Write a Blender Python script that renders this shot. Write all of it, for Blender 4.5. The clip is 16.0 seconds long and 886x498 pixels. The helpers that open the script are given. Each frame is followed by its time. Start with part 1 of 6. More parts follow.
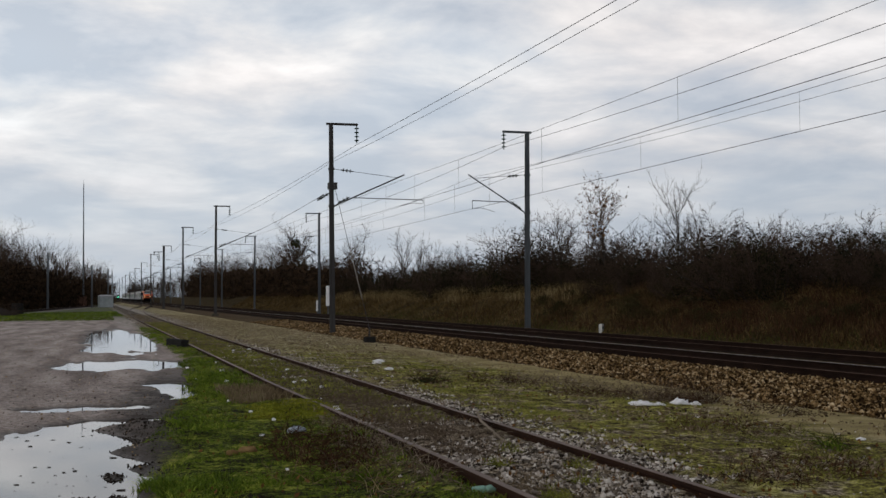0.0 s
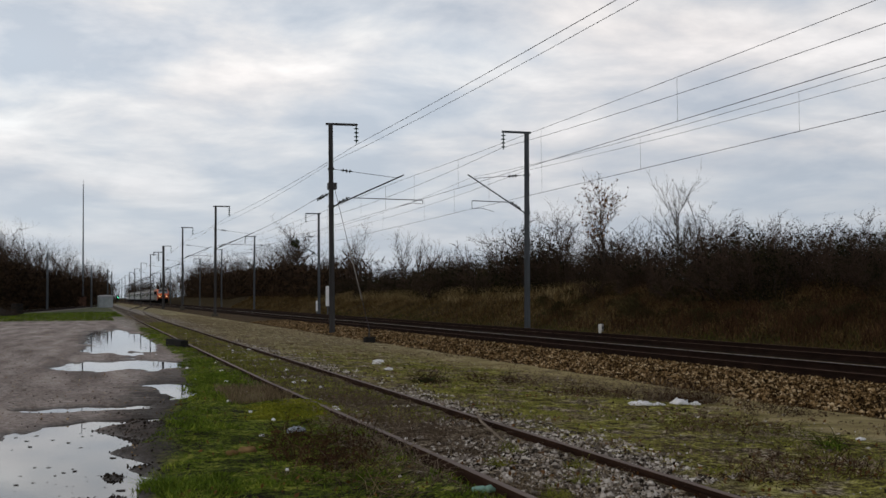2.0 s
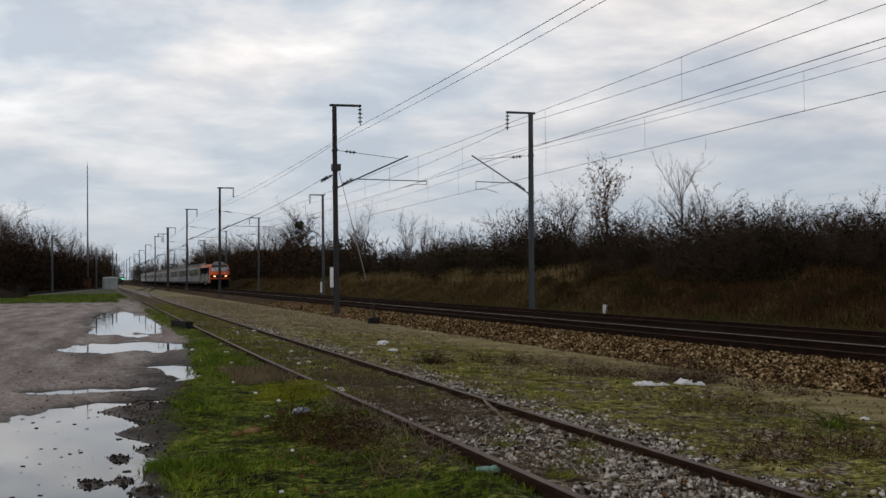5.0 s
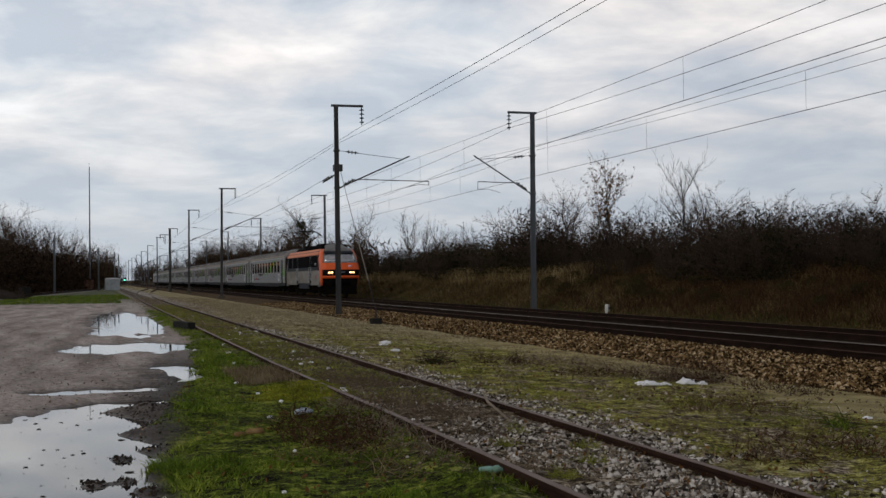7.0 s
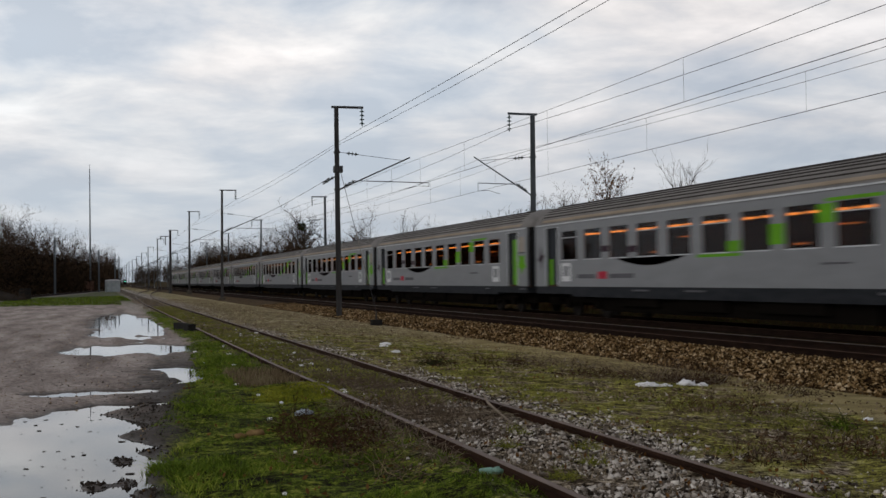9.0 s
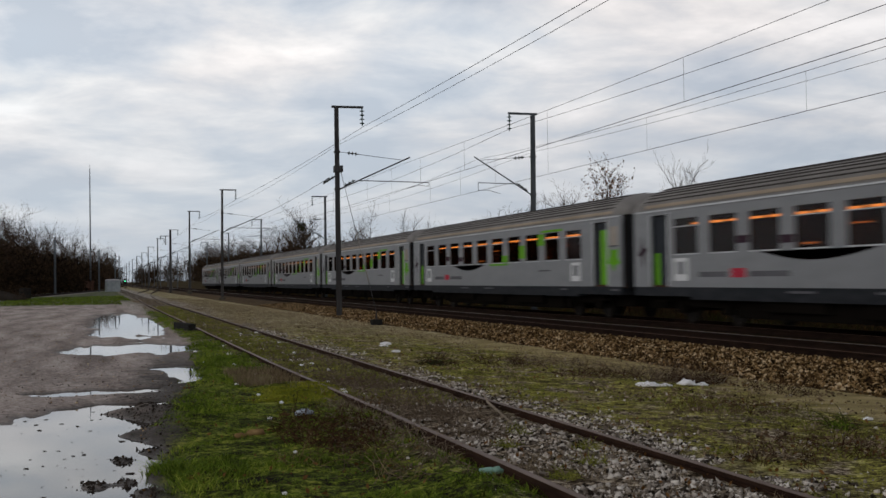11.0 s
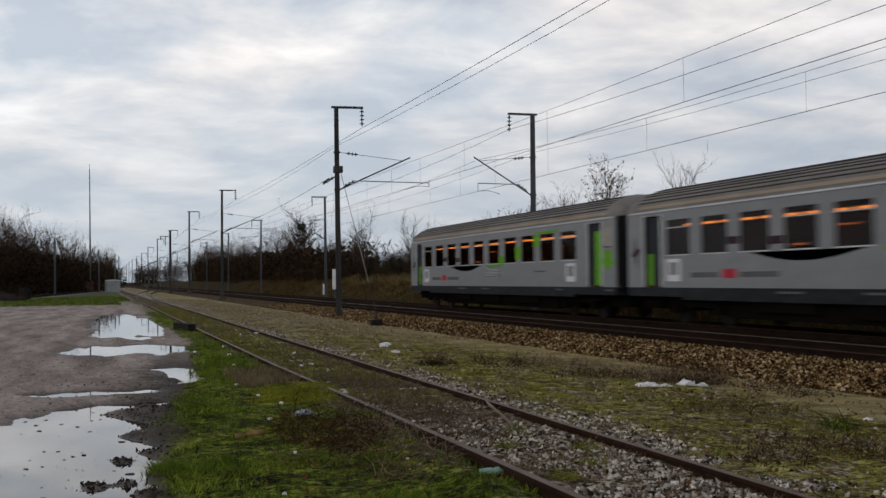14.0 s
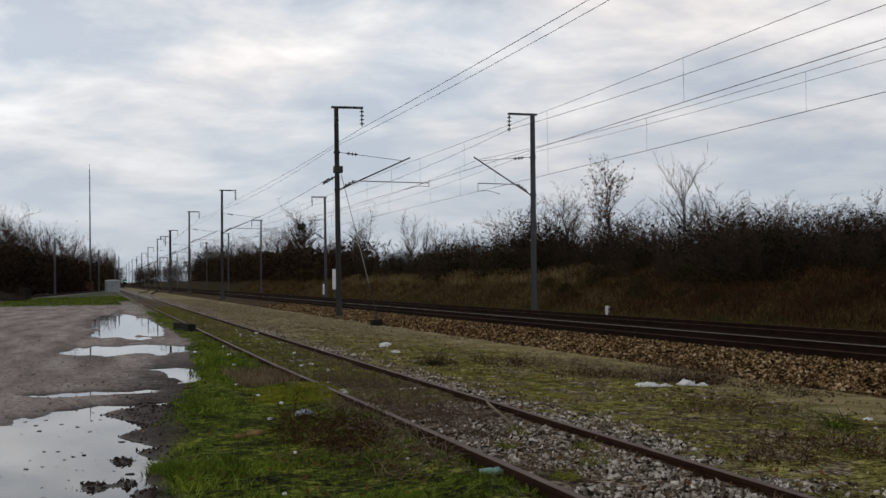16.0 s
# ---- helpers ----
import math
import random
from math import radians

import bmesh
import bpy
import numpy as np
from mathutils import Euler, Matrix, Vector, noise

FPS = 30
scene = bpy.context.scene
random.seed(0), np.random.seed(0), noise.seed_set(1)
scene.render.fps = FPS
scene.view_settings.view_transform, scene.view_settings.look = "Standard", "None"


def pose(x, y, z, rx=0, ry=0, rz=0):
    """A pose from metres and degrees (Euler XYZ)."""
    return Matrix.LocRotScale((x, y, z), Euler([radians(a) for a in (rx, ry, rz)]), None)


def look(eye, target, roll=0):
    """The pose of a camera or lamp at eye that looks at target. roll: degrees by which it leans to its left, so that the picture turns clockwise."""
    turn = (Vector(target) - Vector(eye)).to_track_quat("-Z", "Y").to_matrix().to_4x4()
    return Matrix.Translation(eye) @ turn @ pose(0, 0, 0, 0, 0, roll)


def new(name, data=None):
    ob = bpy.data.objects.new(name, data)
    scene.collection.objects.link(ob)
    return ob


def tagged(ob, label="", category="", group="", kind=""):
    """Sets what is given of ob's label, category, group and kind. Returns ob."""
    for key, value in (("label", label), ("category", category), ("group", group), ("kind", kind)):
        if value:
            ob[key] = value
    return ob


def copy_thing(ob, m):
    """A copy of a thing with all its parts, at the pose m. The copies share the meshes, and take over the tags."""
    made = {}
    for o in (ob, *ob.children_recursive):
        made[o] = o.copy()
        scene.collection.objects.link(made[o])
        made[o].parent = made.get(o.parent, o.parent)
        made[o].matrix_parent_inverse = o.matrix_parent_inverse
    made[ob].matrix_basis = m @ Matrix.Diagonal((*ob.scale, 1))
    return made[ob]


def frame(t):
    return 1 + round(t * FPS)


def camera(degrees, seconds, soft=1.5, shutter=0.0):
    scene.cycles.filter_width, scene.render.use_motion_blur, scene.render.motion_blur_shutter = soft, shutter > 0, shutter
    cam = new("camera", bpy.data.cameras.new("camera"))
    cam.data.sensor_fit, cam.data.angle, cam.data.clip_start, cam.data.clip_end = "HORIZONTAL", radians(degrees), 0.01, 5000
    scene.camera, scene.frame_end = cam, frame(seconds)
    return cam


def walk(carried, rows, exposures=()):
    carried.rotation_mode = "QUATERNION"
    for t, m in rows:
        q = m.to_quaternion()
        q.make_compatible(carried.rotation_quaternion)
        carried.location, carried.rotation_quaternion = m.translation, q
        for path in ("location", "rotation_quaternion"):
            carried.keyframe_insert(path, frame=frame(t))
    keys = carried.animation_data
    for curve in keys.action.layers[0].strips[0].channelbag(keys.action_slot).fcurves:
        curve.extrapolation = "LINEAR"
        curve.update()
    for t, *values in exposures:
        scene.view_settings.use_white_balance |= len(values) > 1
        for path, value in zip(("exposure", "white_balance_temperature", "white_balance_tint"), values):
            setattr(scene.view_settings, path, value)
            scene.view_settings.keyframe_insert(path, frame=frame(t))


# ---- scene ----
cam = camera(41.236, 16.0, soft=1.5, shutter=0.3)
EYE = Vector((0, 0, 1.3734))


def aim(yaw, pitch, roll):
    a, b = radians(yaw), radians(pitch)
    return look(EYE, EYE + Vector((math.sin(a) * math.cos(b), math.cos(a) * math.cos(b), math.sin(b))), roll)


walk(cam, [(t, aim(*a)) for t, *a in (
    (0.0, 16.575, 2.304, -0.318), (1.0, 16.575, 2.304, -0.322), (2.0, 16.592, 2.310, -0.340), (2.5, 16.600, 2.304, -0.345),
    (3.0, 16.575, 2.222, -0.345), (3.5, 16.528, 2.081, -0.335), (4.0, 16.515, 1.777, -0.345), (4.2, 16.500, 1.545, -0.375),
    (4.6, 16.440, 1.410, -0.430), (5.4, 16.330, 1.372, -0.530), (6.3, 16.284, 1.380, -0.600), (7.0, 16.286, 1.394, -0.630),
    (8.0, 16.304, 1.396, -0.640), (8.5, 16.315, 1.404, -0.640), (9.0, 16.270, 1.462, -0.665), (10.2, 16.268, 1.455, -0.665),
    (11.5, 16.262, 1.446, -0.660), (13.0, 16.280, 1.453, -0.645), (13.6, 16.275, 1.470, -0.655), (16.0, 16.272, 1.471, -0.668))])

# ---- sky and light: late afternoon under a broken overcast ----
world = bpy.data.worlds.new("overcast")
scene.world = world
world.use_nodes = True
wn, wl = world.node_tree.nodes, world.node_tree.links
wn.clear()


def wnode(kind):
    return wn.new(kind)


def wmath(operation):
    n = wn.new("ShaderNodeMath")
    n.operation = operation
    return n


def wramp(stops):
    r = wnode("ShaderNodeValToRGB")
    r.color_ramp.elements[0].position, r.color_ramp.elements[0].color = stops[0][0], (*stops[0][1], 1)
    r.color_ramp.elements[1].position, r.color_ramp.elements[1].color = stops[-1][0], (*stops[-1][1], 1)
    for p, c in stops[1:-1]:
        r.color_ramp.elements.new(p).color = (*c, 1)
    return r


SUN_EL, SUN_AZ = 24.0, 250.0
sky = wnode("ShaderNodeTexSky")
sky.sky_type, sky.sun_disc = "NISHITA", False
sky.sun_elevation, sky.sun_rotation = radians(SUN_EL), radians(SUN_AZ)
coord = wnode("ShaderNodeTexCoord")
sep_dir = wnode("ShaderNodeSeparateXYZ")
wl.new(coord.outputs["Generated"], sep_dir.inputs[0])
# cloud deck: the direction projected onto a high flat layer
lift = wmath("MAXIMUM")
lift.inputs[1].default_value = 0.0
wl.new(sep_dir.outputs["Z"], lift.inputs[0])
deck = wmath("ADD")
deck.inputs[1].default_value = 0.17
wl.new(lift.outputs[0], deck.inputs[0])
dx = wmath("DIVIDE")
dy = wmath("DIVIDE")
wl.new(sep_dir.outputs["X"], dx.inputs[0]), wl.new(deck.outputs[0], dx.inputs[1])
wl.new(sep_dir.outputs["Y"], dy.inputs[0]), wl.new(deck.outputs[0], dy.inputs[1])
flat = wnode("ShaderNodeCombineXYZ")
wl.new(dx.outputs[0], flat.inputs[0]), wl.new(dy.outputs[0], flat.inputs[1])
big = wnode("ShaderNodeTexNoise")
big.inputs["Scale"].default_value, big.inputs["Detail"].default_value, big.inputs["Roughness"].default_value = 2.1, 10, 0.56
big.inputs["Distortion"].default_value = 0.25
wl.new(flat.outputs[0], big.inputs["Vector"])
tint = wnode("ShaderNodeTexNoise")
tint.inputs["Scale"].default_value, tint.inputs["Detail"].default_value = 1.0, 3
wl.new(flat.outputs[0], tint.inputs["Vector"])
cloud = wramp([(0.36, (0.56, 0.625, 0.72)), (0.45, (0.70, 0.745, 0.815)), (0.52, (0.84, 0.855, 0.885)), (0.58, (0.98, 0.975, 0.98)), (0.67, (1.18, 1.16, 1.15))])
wl.new(big.outputs["Fac"], cloud.inputs[0])
warm = wramp([(0.42, (1.0, 1.0, 0.985)), (0.60, (1.0, 0.955, 0.92))])
wl.new(tint.outputs["Fac"], warm.inputs[0])
warmed = wnode("ShaderNodeMixRGB")
warmed.blend_type = "MULTIPLY"
warmed.inputs[0].default_value = 1.0
wl.new(cloud.outputs[0], warmed.inputs[1]), wl.new(warm.outputs[0], warmed.inputs[2])
# the far deck greys towards the horizon
haze = wramp([(0.0, (0.95, 0.95, 0.95)), (0.11, (0.48, 0.48, 0.48)), (0.24, (0.0, 0.0, 0.0))])
wl.new(sep_dir.outputs["Z"], haze.inputs[0])
hazed = wnode("ShaderNodeMixRGB")
hazed.inputs[2].default_value = (0.46, 0.515, 0.585, 1)
wl.new(haze.outputs[0], hazed.inputs[0]), wl.new(warmed.outputs[0], hazed.inputs[1])
# overhead the deck is thick and dim; the light comes in under it from all round
thick = wramp([(0.20, (1.0, 1.0, 1.0)), (0.45, (0.50, 0.50, 0.52)), (1.0, (0.34, 0.34, 0.36))])
wl.new(sep_dir.outputs["Z"], thick.inputs[0])
dimmed = wnode("ShaderNodeMixRGB")
dimmed.blend_type = "MULTIPLY"
dimmed.inputs[0].default_value = 1.0
wl.new(hazed.outputs[0], dimmed.inputs[1]), wl.new(thick.outputs[0], dimmed.inputs[2])
# the deck thins out away from the east
side_fade = wramp([(0.30, (1.13, 1.12, 1.11)), (0.50, (1.06, 1.06, 1.06)), (0.68, (0.97, 0.97, 0.98)), (0.85, (0.84, 0.84, 0.86))])
east = wmath("MULTIPLY_ADD")
east.inputs[1].default_value, east.inputs[2].default_value = 0.5, 0.5
wl.new(sep_dir.outputs["X"], east.inputs[0]), wl.new(east.outputs[0], side_fade.inputs[0])
faded = wnode("ShaderNodeMixRGB")
faded.blend_type = "MULTIPLY"
faded.inputs[0].default_value = 1.0
wl.new(dimmed.outputs[0], faded.inputs[1]), wl.new(side_fade.outputs[0], faded.inputs[2])
bg_cloud, bg_sky, mix_sky = wnode("ShaderNodeBackground"), wnode("ShaderNodeBackground"), wnode("ShaderNodeMixShader")
wl.new(faded.outputs[0], bg_cloud.inputs[0])
bg_cloud.inputs[1].default_value = 1.04
wl.new(sky.outputs[0], bg_sky.inputs[0])
bg_sky.inputs[1].default_value = 0.06
mix_sky.inputs[0].default_value = 0.93
wl.new(bg_sky.outputs[0], mix_sky.inputs[1]), wl.new(bg_cloud.outputs[0], mix_sky.inputs[2])
wo = wnode("ShaderNodeOutputWorld")
wl.new(mix_sky.outputs[0], wo.inputs[0])

sun = new("sun", bpy.data.lights.new("sun", "SUN"))
sun.data.energy, sun.data.angle, sun.data.color = 0.5, radians(25), (1.0, 0.93, 0.86)
sa, se = radians(SUN_AZ), radians(SUN_EL)
sun.matrix_world = look((0, 0, 60), Vector((0, 0, 60)) - Vector((math.sin(sa) * math.cos(se), math.cos(sa) * math.cos(se), math.sin(se))))
scene.view_settings.exposure = 0.0


# ---- materials ----
def mat(name, stops, scale=6.0, rough=0.85, metal=0.0, bump=0.0, bump_scale=None, fine=None, detail=6, stretch=None, rand=0.0, spec=0.02, rough_var=0.0):
    """Noise-driven colour with a second, coarser stain, fine bump, and per-object or per-island variation."""
    m = bpy.data.materials.new(name)
    m.use_nodes = True
    n, l = m.node_tree.nodes, m.node_tree.links
    b = n["Principled BSDF"]
    b.inputs["Metallic"].default_value, b.inputs["Specular IOR Level"].default_value = metal, spec
    b.inputs["Roughness"].default_value = rough
    tc = n.new("ShaderNodeTexCoord")
    vec = tc.outputs["Object"]
    if stretch:
        mp = n.new("ShaderNodeMapping")
        mp.inputs["Scale"].default_value = stretch
        l.new(vec, mp.inputs[0])
        vec = mp.outputs[0]
    a, c = n.new("ShaderNodeTexNoise"), n.new("ShaderNodeTexNoise")
    a.inputs["Scale"].default_value, a.inputs["Detail"].default_value = scale, detail
    c.inputs["Scale"].default_value, c.inputs["Detail"].default_value = scale * 0.13, 3
    l.new(vec, a.inputs["Vector"]), l.new(vec, c.inputs["Vector"])
    mixf = n.new("ShaderNodeMath")
    mixf.operation = "MULTIPLY_ADD"
    mixf.inputs[1].default_value, mixf.inputs[2].default_value = 0.6, 0.0
    l.new(a.outputs["Fac"], mixf.inputs[0])
    add = n.new("ShaderNodeMath")
    add.operation = "MULTIPLY_ADD"
    add.inputs[1].default_value = 0.4
    l.new(c.outputs["Fac"], add.inputs[0]), l.new(mixf.outputs[0], add.inputs[2])
    fac = add.outputs[0]
    if rand:
        info, geo = n.new("ShaderNodeObjectInfo"), n.new("ShaderNodeNewGeometry")
        s1 = n.new("ShaderNodeMath")
        s1.operation = "MULTIPLY_ADD"
        s1.inputs[1].default_value = 0.35
        l.new(info.outputs["Random"], s1.inputs[0]), l.new(geo.outputs["Random Per Island"], s1.inputs[2])
        s2 = n.new("ShaderNodeMath")
        s2.operation = "MULTIPLY_ADD"
        s2.inputs[1].default_value, s2.inputs[2].default_value = rand * 0.8, -rand * 0.54
        l.new(s1.outputs[0], s2.inputs[0])
        s3 = n.new("ShaderNodeMath")
        l.new(fac, s3.inputs[0]), l.new(s2.outputs[0], s3.inputs[1])
        fac = s3.outputs[0]
    ramp = n.new("ShaderNodeValToRGB")
    e = ramp.color_ramp.elements
    e[0].position, e[0].color = stops[0][0], (*stops[0][1], 1)
    e[1].position, e[1].color = stops[-1][0], (*stops[-1][1], 1)
    for p, col in stops[1:-1]:
        e.new(p).color = (*col, 1)
    l.new(fac, ramp.inputs[0])
    l.new(ramp.outputs[0], b.inputs["Base Color"])
    if rough_var:
        rv = n.new("ShaderNodeMath")
        rv.operation = "MULTIPLY_ADD"
        rv.inputs[1].default_value, rv.inputs[2].default_value = rough_var, rough - rough_var / 2
        l.new(a.outputs["Fac"], rv.inputs[0]), l.new(rv.outputs[0], b.inputs["Roughness"])
    if bump:
        d = n.new("ShaderNodeTexNoise")
        d.inputs["Scale"].default_value, d.inputs["Detail"].default_value = bump_scale or scale * 3, 5
        l.new(vec, d.inputs["Vector"])
        bp = n.new("ShaderNodeBump")
        bp.inputs["Strength"].default_value, bp.inputs["Distance"].default_value = bump, 0.02
        l.new(d.outputs["Fac"], bp.inputs["Height"]), l.new(bp.outputs[0], b.inputs["Normal"])
    return m


def tone(c, lo=0.75, hi=1.2):
    return [(0.3, tuple(v * lo for v in c)), (0.7, tuple(v * hi for v in c))]


def glow(name, colour, strength):
    m = bpy.data.materials.new(name)
    m.use_nodes = True
    b = m.node_tree.nodes["Principled BSDF"]
    b.inputs["Base Color"].default_value = (*colour, 1)
    b.inputs["Emission Color"].default_value, b.inputs["Emission Strength"].default_value = (*colour, 1), strength
    return m


def tinted_glass(name, tint_colour, clear, base=0.012):
    m = bpy.data.materials.new(name)
    m.use_nodes = True
    n, l = m.node_tree.nodes, m.node_tree.links
    n.clear()
    t, g, fr, mx, o = (n.new("ShaderNode" + k) for k in ("BsdfTransparent", "BsdfGlossy", "LayerWeight", "MixShader", "OutputMaterial"))
    pw, ad = n.new("ShaderNodeMath"), n.new("ShaderNodeMath")
    pw.operation, ad.operation = "POWER", "MULTIPLY_ADD"
    pw.inputs[1].default_value, ad.inputs[1].default_value, ad.inputs[2].default_value = 5.0, 0.35, base
    t.inputs[0].default_value = (*[v * clear for v in tint_colour], 1)
    g.inputs["Roughness"].default_value = 0.03
    fr.inputs[0].default_value = 0.5
    l.new(fr.outputs["Facing"], pw.inputs[0]), l.new(pw.outputs[0], ad.inputs[0]), l.new(ad.outputs[0], mx.inputs[0]), l.new(t.outputs[0], mx.inputs[1]), l.new(g.outputs[0], mx.inputs[2]), l.new(mx.outputs[0], o.inputs[0])
    return m


M_STEEL = mat("galvanised_steel", [(0.3, (0.065, 0.072, 0.078)), (0.7, (0.115, 0.126, 0.135))], 3, 0.6, 0.3, 0.1, stretch=(4, 4, 0.5), rand=0.15)
M_STEEL_OLD = mat("weathered_steel", [(0.3, (0.036, 0.034, 0.033)), (0.7, (0.078, 0.076, 0.076))], 3, 0.65, 0.3, 0.1, stretch=(4, 4, 0.5), rand=0.2)
M_SLEEVE = mat("pale_sleeve", tone((0.17, 0.155, 0.135)), 6, 0.7)
M_WIRE = mat("copper_wire", tone((0.035, 0.034, 0.036)), 3, 0.5, 0.4)
M_CERAMIC = mat("brown_ceramic", tone((0.045, 0.05, 0.045)), 9, 0.3)
M_GLASSINS = mat("green_glass_insulator", tone((0.03, 0.06, 0.05)), 9, 0.15)
M_RAILTOP = mat("worn_rail_head", [(0.3, (0.12, 0.10, 0.09)), (0.7, (0.25, 0.215, 0.195))], 5, 0.42, 0.7, stretch=(1, 0.1, 1), rough_var=0.15)
M_RUSTTOP = mat("rusty_rail_head", [(0.3, (0.085, 0.056, 0.042)), (0.7, (0.20, 0.145, 0.115))], 7, 0.5, 0.4, 0.2, stretch=(1, 0.2, 1))
M_RAILDARK = mat("oily_rail", [(0.3, (0.008, 0.005, 0.004)), (0.7, (0.024, 0.014, 0.010))], 8, 0.8, 0.0, 0.3, stretch=(1, 0.3, 1))
M_SIDERAIL = mat("dark_rusty_rail", [(0.3, (0.014, 0.008, 0.006)), (0.7, (0.046, 0.025, 0.017))], 9, 0.8, 0.0, 0.4, stretch=(1, 0.4, 1))
M_RAILBROWN = mat("brown_rail_head", [(0.3, (0.050, 0.030, 0.022)), (0.7, (0.105, 0.066, 0.048))], 6, 0.75, 0.0, 0.2, stretch=(1, 0.2, 1))
M_BLACKBED = mat("black_ballast", [(0.3, (0.004, 0.003, 0.002)), (0.7, (0.016, 0.012, 0.009))], 14, 0.95, 0, 0.8)
M_SLEEPER = mat("dark_sleeper", [(0.3, (0.010, 0.008, 0.007)), (0.7, (0.03, 0.024, 0.019))], 5, 0.9, 0, 0.4, rand=0.3)
M_BED = mat("ballast_bed", [(0.3, (0.020, 0.014, 0.008)), (0.7, (0.13, 0.092, 0.052))], 16, 0.95, 0, 0.8)
M_STONE = mat("ballast_stone", [(0.10, (0.006, 0.004, 0.002)), (0.38, (0.036, 0.021, 0.009)), (0.58, (0.118, 0.072, 0.029)), (0.78, (0.285, 0.185, 0.084)), (0.95, (0.60, 0.47, 0.29))], 7, 0.9, 0, 0.3, rand=0.95)
M_GREYSTONE = mat("pale_limestone_chip", [(0.12, (0.022, 0.017, 0.013)), (0.38, (0.16, 0.134, 0.108)), (0.60, (0.46, 0.415, 0.36)), (0.88, (0.80, 0.76, 0.70))], 9, 0.9, 0, 0.3, rand=0.85)
M_SCATTER = mat("mixed_gravel", [(0.12, (0.03, 0.020, 0.011)), (0.45, (0.14, 0.098, 0.056)), (0.7, (0.30, 0.235, 0.155)), (0.95, (0.62, 0.55, 0.44))], 8, 0.9, 0, 0.3, rand=0.8)
M_WATER = bpy.data.materials.new("puddle_water")
M_WATER.use_nodes = True
_b = M_WATER.node_tree.nodes["Principled BSDF"]
_b.inputs["Base Color"].default_value, _b.inputs["Roughness"].default_value = (0.03, 0.027, 0.024, 1), 0.03
_b.inputs["IOR"].default_value = 1.33
_b.inputs["Specular IOR Level"].default_value = 0.5
_n, _l = M_WATER.node_tree.nodes, M_WATER.node_tree.links
_tc, _no, _bp = _n.new("ShaderNodeTexCoord"), _n.new("ShaderNodeTexNoise"), _n.new("ShaderNodeBump")
_no.inputs["Scale"].default_value = 3.0
_bp.inputs["Strength"].default_value, _bp.inputs["Distance"].default_value = 0.05, 0.004
_l.new(_tc.outputs["Object"], _no.inputs["Vector"]), _l.new(_no.outputs["Fac"], _bp.inputs["Height"]), _l.new(_bp.outputs[0], _b.inputs["Normal"])


# ---- mesh helpers ----
def part(name, bm, material, parent=None, label=""):
    me = bpy.data.meshes.new(name)
    bm.to_mesh(me)
    bm.free()
    me.materials.append(material)
    ob = new(name, me)
    if parent is not None:
        ob.parent = parent
    if label:
        ob["label"] = label
    return ob


def box(bm, x0, x1, y0, y1, z0, z1):
    v = [bm.verts.new(p) for p in ((x0, y0, z0), (x1, y0, z0), (x1, y1, z0), (x0, y1, z0), (x0, y0, z1), (x1, y0, z1), (x1, y1, z1), (x0, y1, z1))]
    for f in ((0, 3, 2, 1), (4, 5, 6, 7), (0, 1, 5, 4), (1, 2, 6, 5), (2, 3, 7, 6), (3, 0, 4, 7)):
        bm.faces.new([v[i] for i in f])
    return bm


def boxes(*rows, bevel=0.0):
    bm = bmesh.new()
    for r in rows:
        box(bm, *r)
    if bevel:
        bmesh.ops.bevel(bm, geom=bm.edges[:], offset=bevel, segments=2, affect="EDGES", profile=0.7)
    return bm


def tube(bm, a, b, r0, r1=None, sides=8, caps=True):
    a, b = Vector(a), Vector(b)
    r1 = r0 if r1 is None else r1
    q = (b - a).to_track_quat("Z", "Y")
    ring = [[bm.verts.new(p + q @ Vector((r * math.cos(i * math.tau / sides), r * math.sin(i * math.tau / sides), 0))) for i in range(sides)] for p, r in ((a, r0), (b, r1))]
    for i in range(sides):
        j = (i + 1) % sides
        bm.faces.new((ring[0][i], ring[0][j], ring[1][j], ring[1][i]))
    if caps:
        bm.faces.new(ring[0][::-1]), bm.faces.new(ring[1])
    return bm


def tubes(rows, sides=8):
    bm = bmesh.new()
    for r in rows:
        tube(bm, *r, sides=sides)
    return bm


def lathe(profile, sides=12, origin=(0, 0, 0), turn=None):
    bm = bmesh.new()
    turn = turn or Euler((0, 0, 0)).to_quaternion()
    o = Vector(origin)
    rings = [[bm.verts.new(o + turn @ Vector((r * math.cos(i * math.tau / sides), r * math.sin(i * math.tau / sides), z))) for i in range(sides)] for r, z in profile]
    for a, b in zip(rings, rings[1:]):
        for i in range(sides):
            j = (i + 1) % sides
            bm.faces.new((a[i], a[j], b[j], b[i]))
    bm.faces.new(rings[0][::-1]), bm.faces.new(rings[-1])
    return bm


def sweep(section, stations, closed=True):
    """section: (x, z) points round; stations: list of (dx, y, dz)."""
    bm = bmesh.new()
    rings = [[bm.verts.new((x + dx, y, z + dz)) for x, z in section] for dx, y, dz in stations]
    n = len(section)
    for a, b in zip(rings, rings[1:]):
        for i in range(n if closed else n - 1):
            j = (i + 1) % n
            bm.faces.new((a[i], b[i], b[j], a[j]))
    if closed:
        bm.faces.new(rings[0]), bm.faces.new(rings[-1][::-1])
    return bm


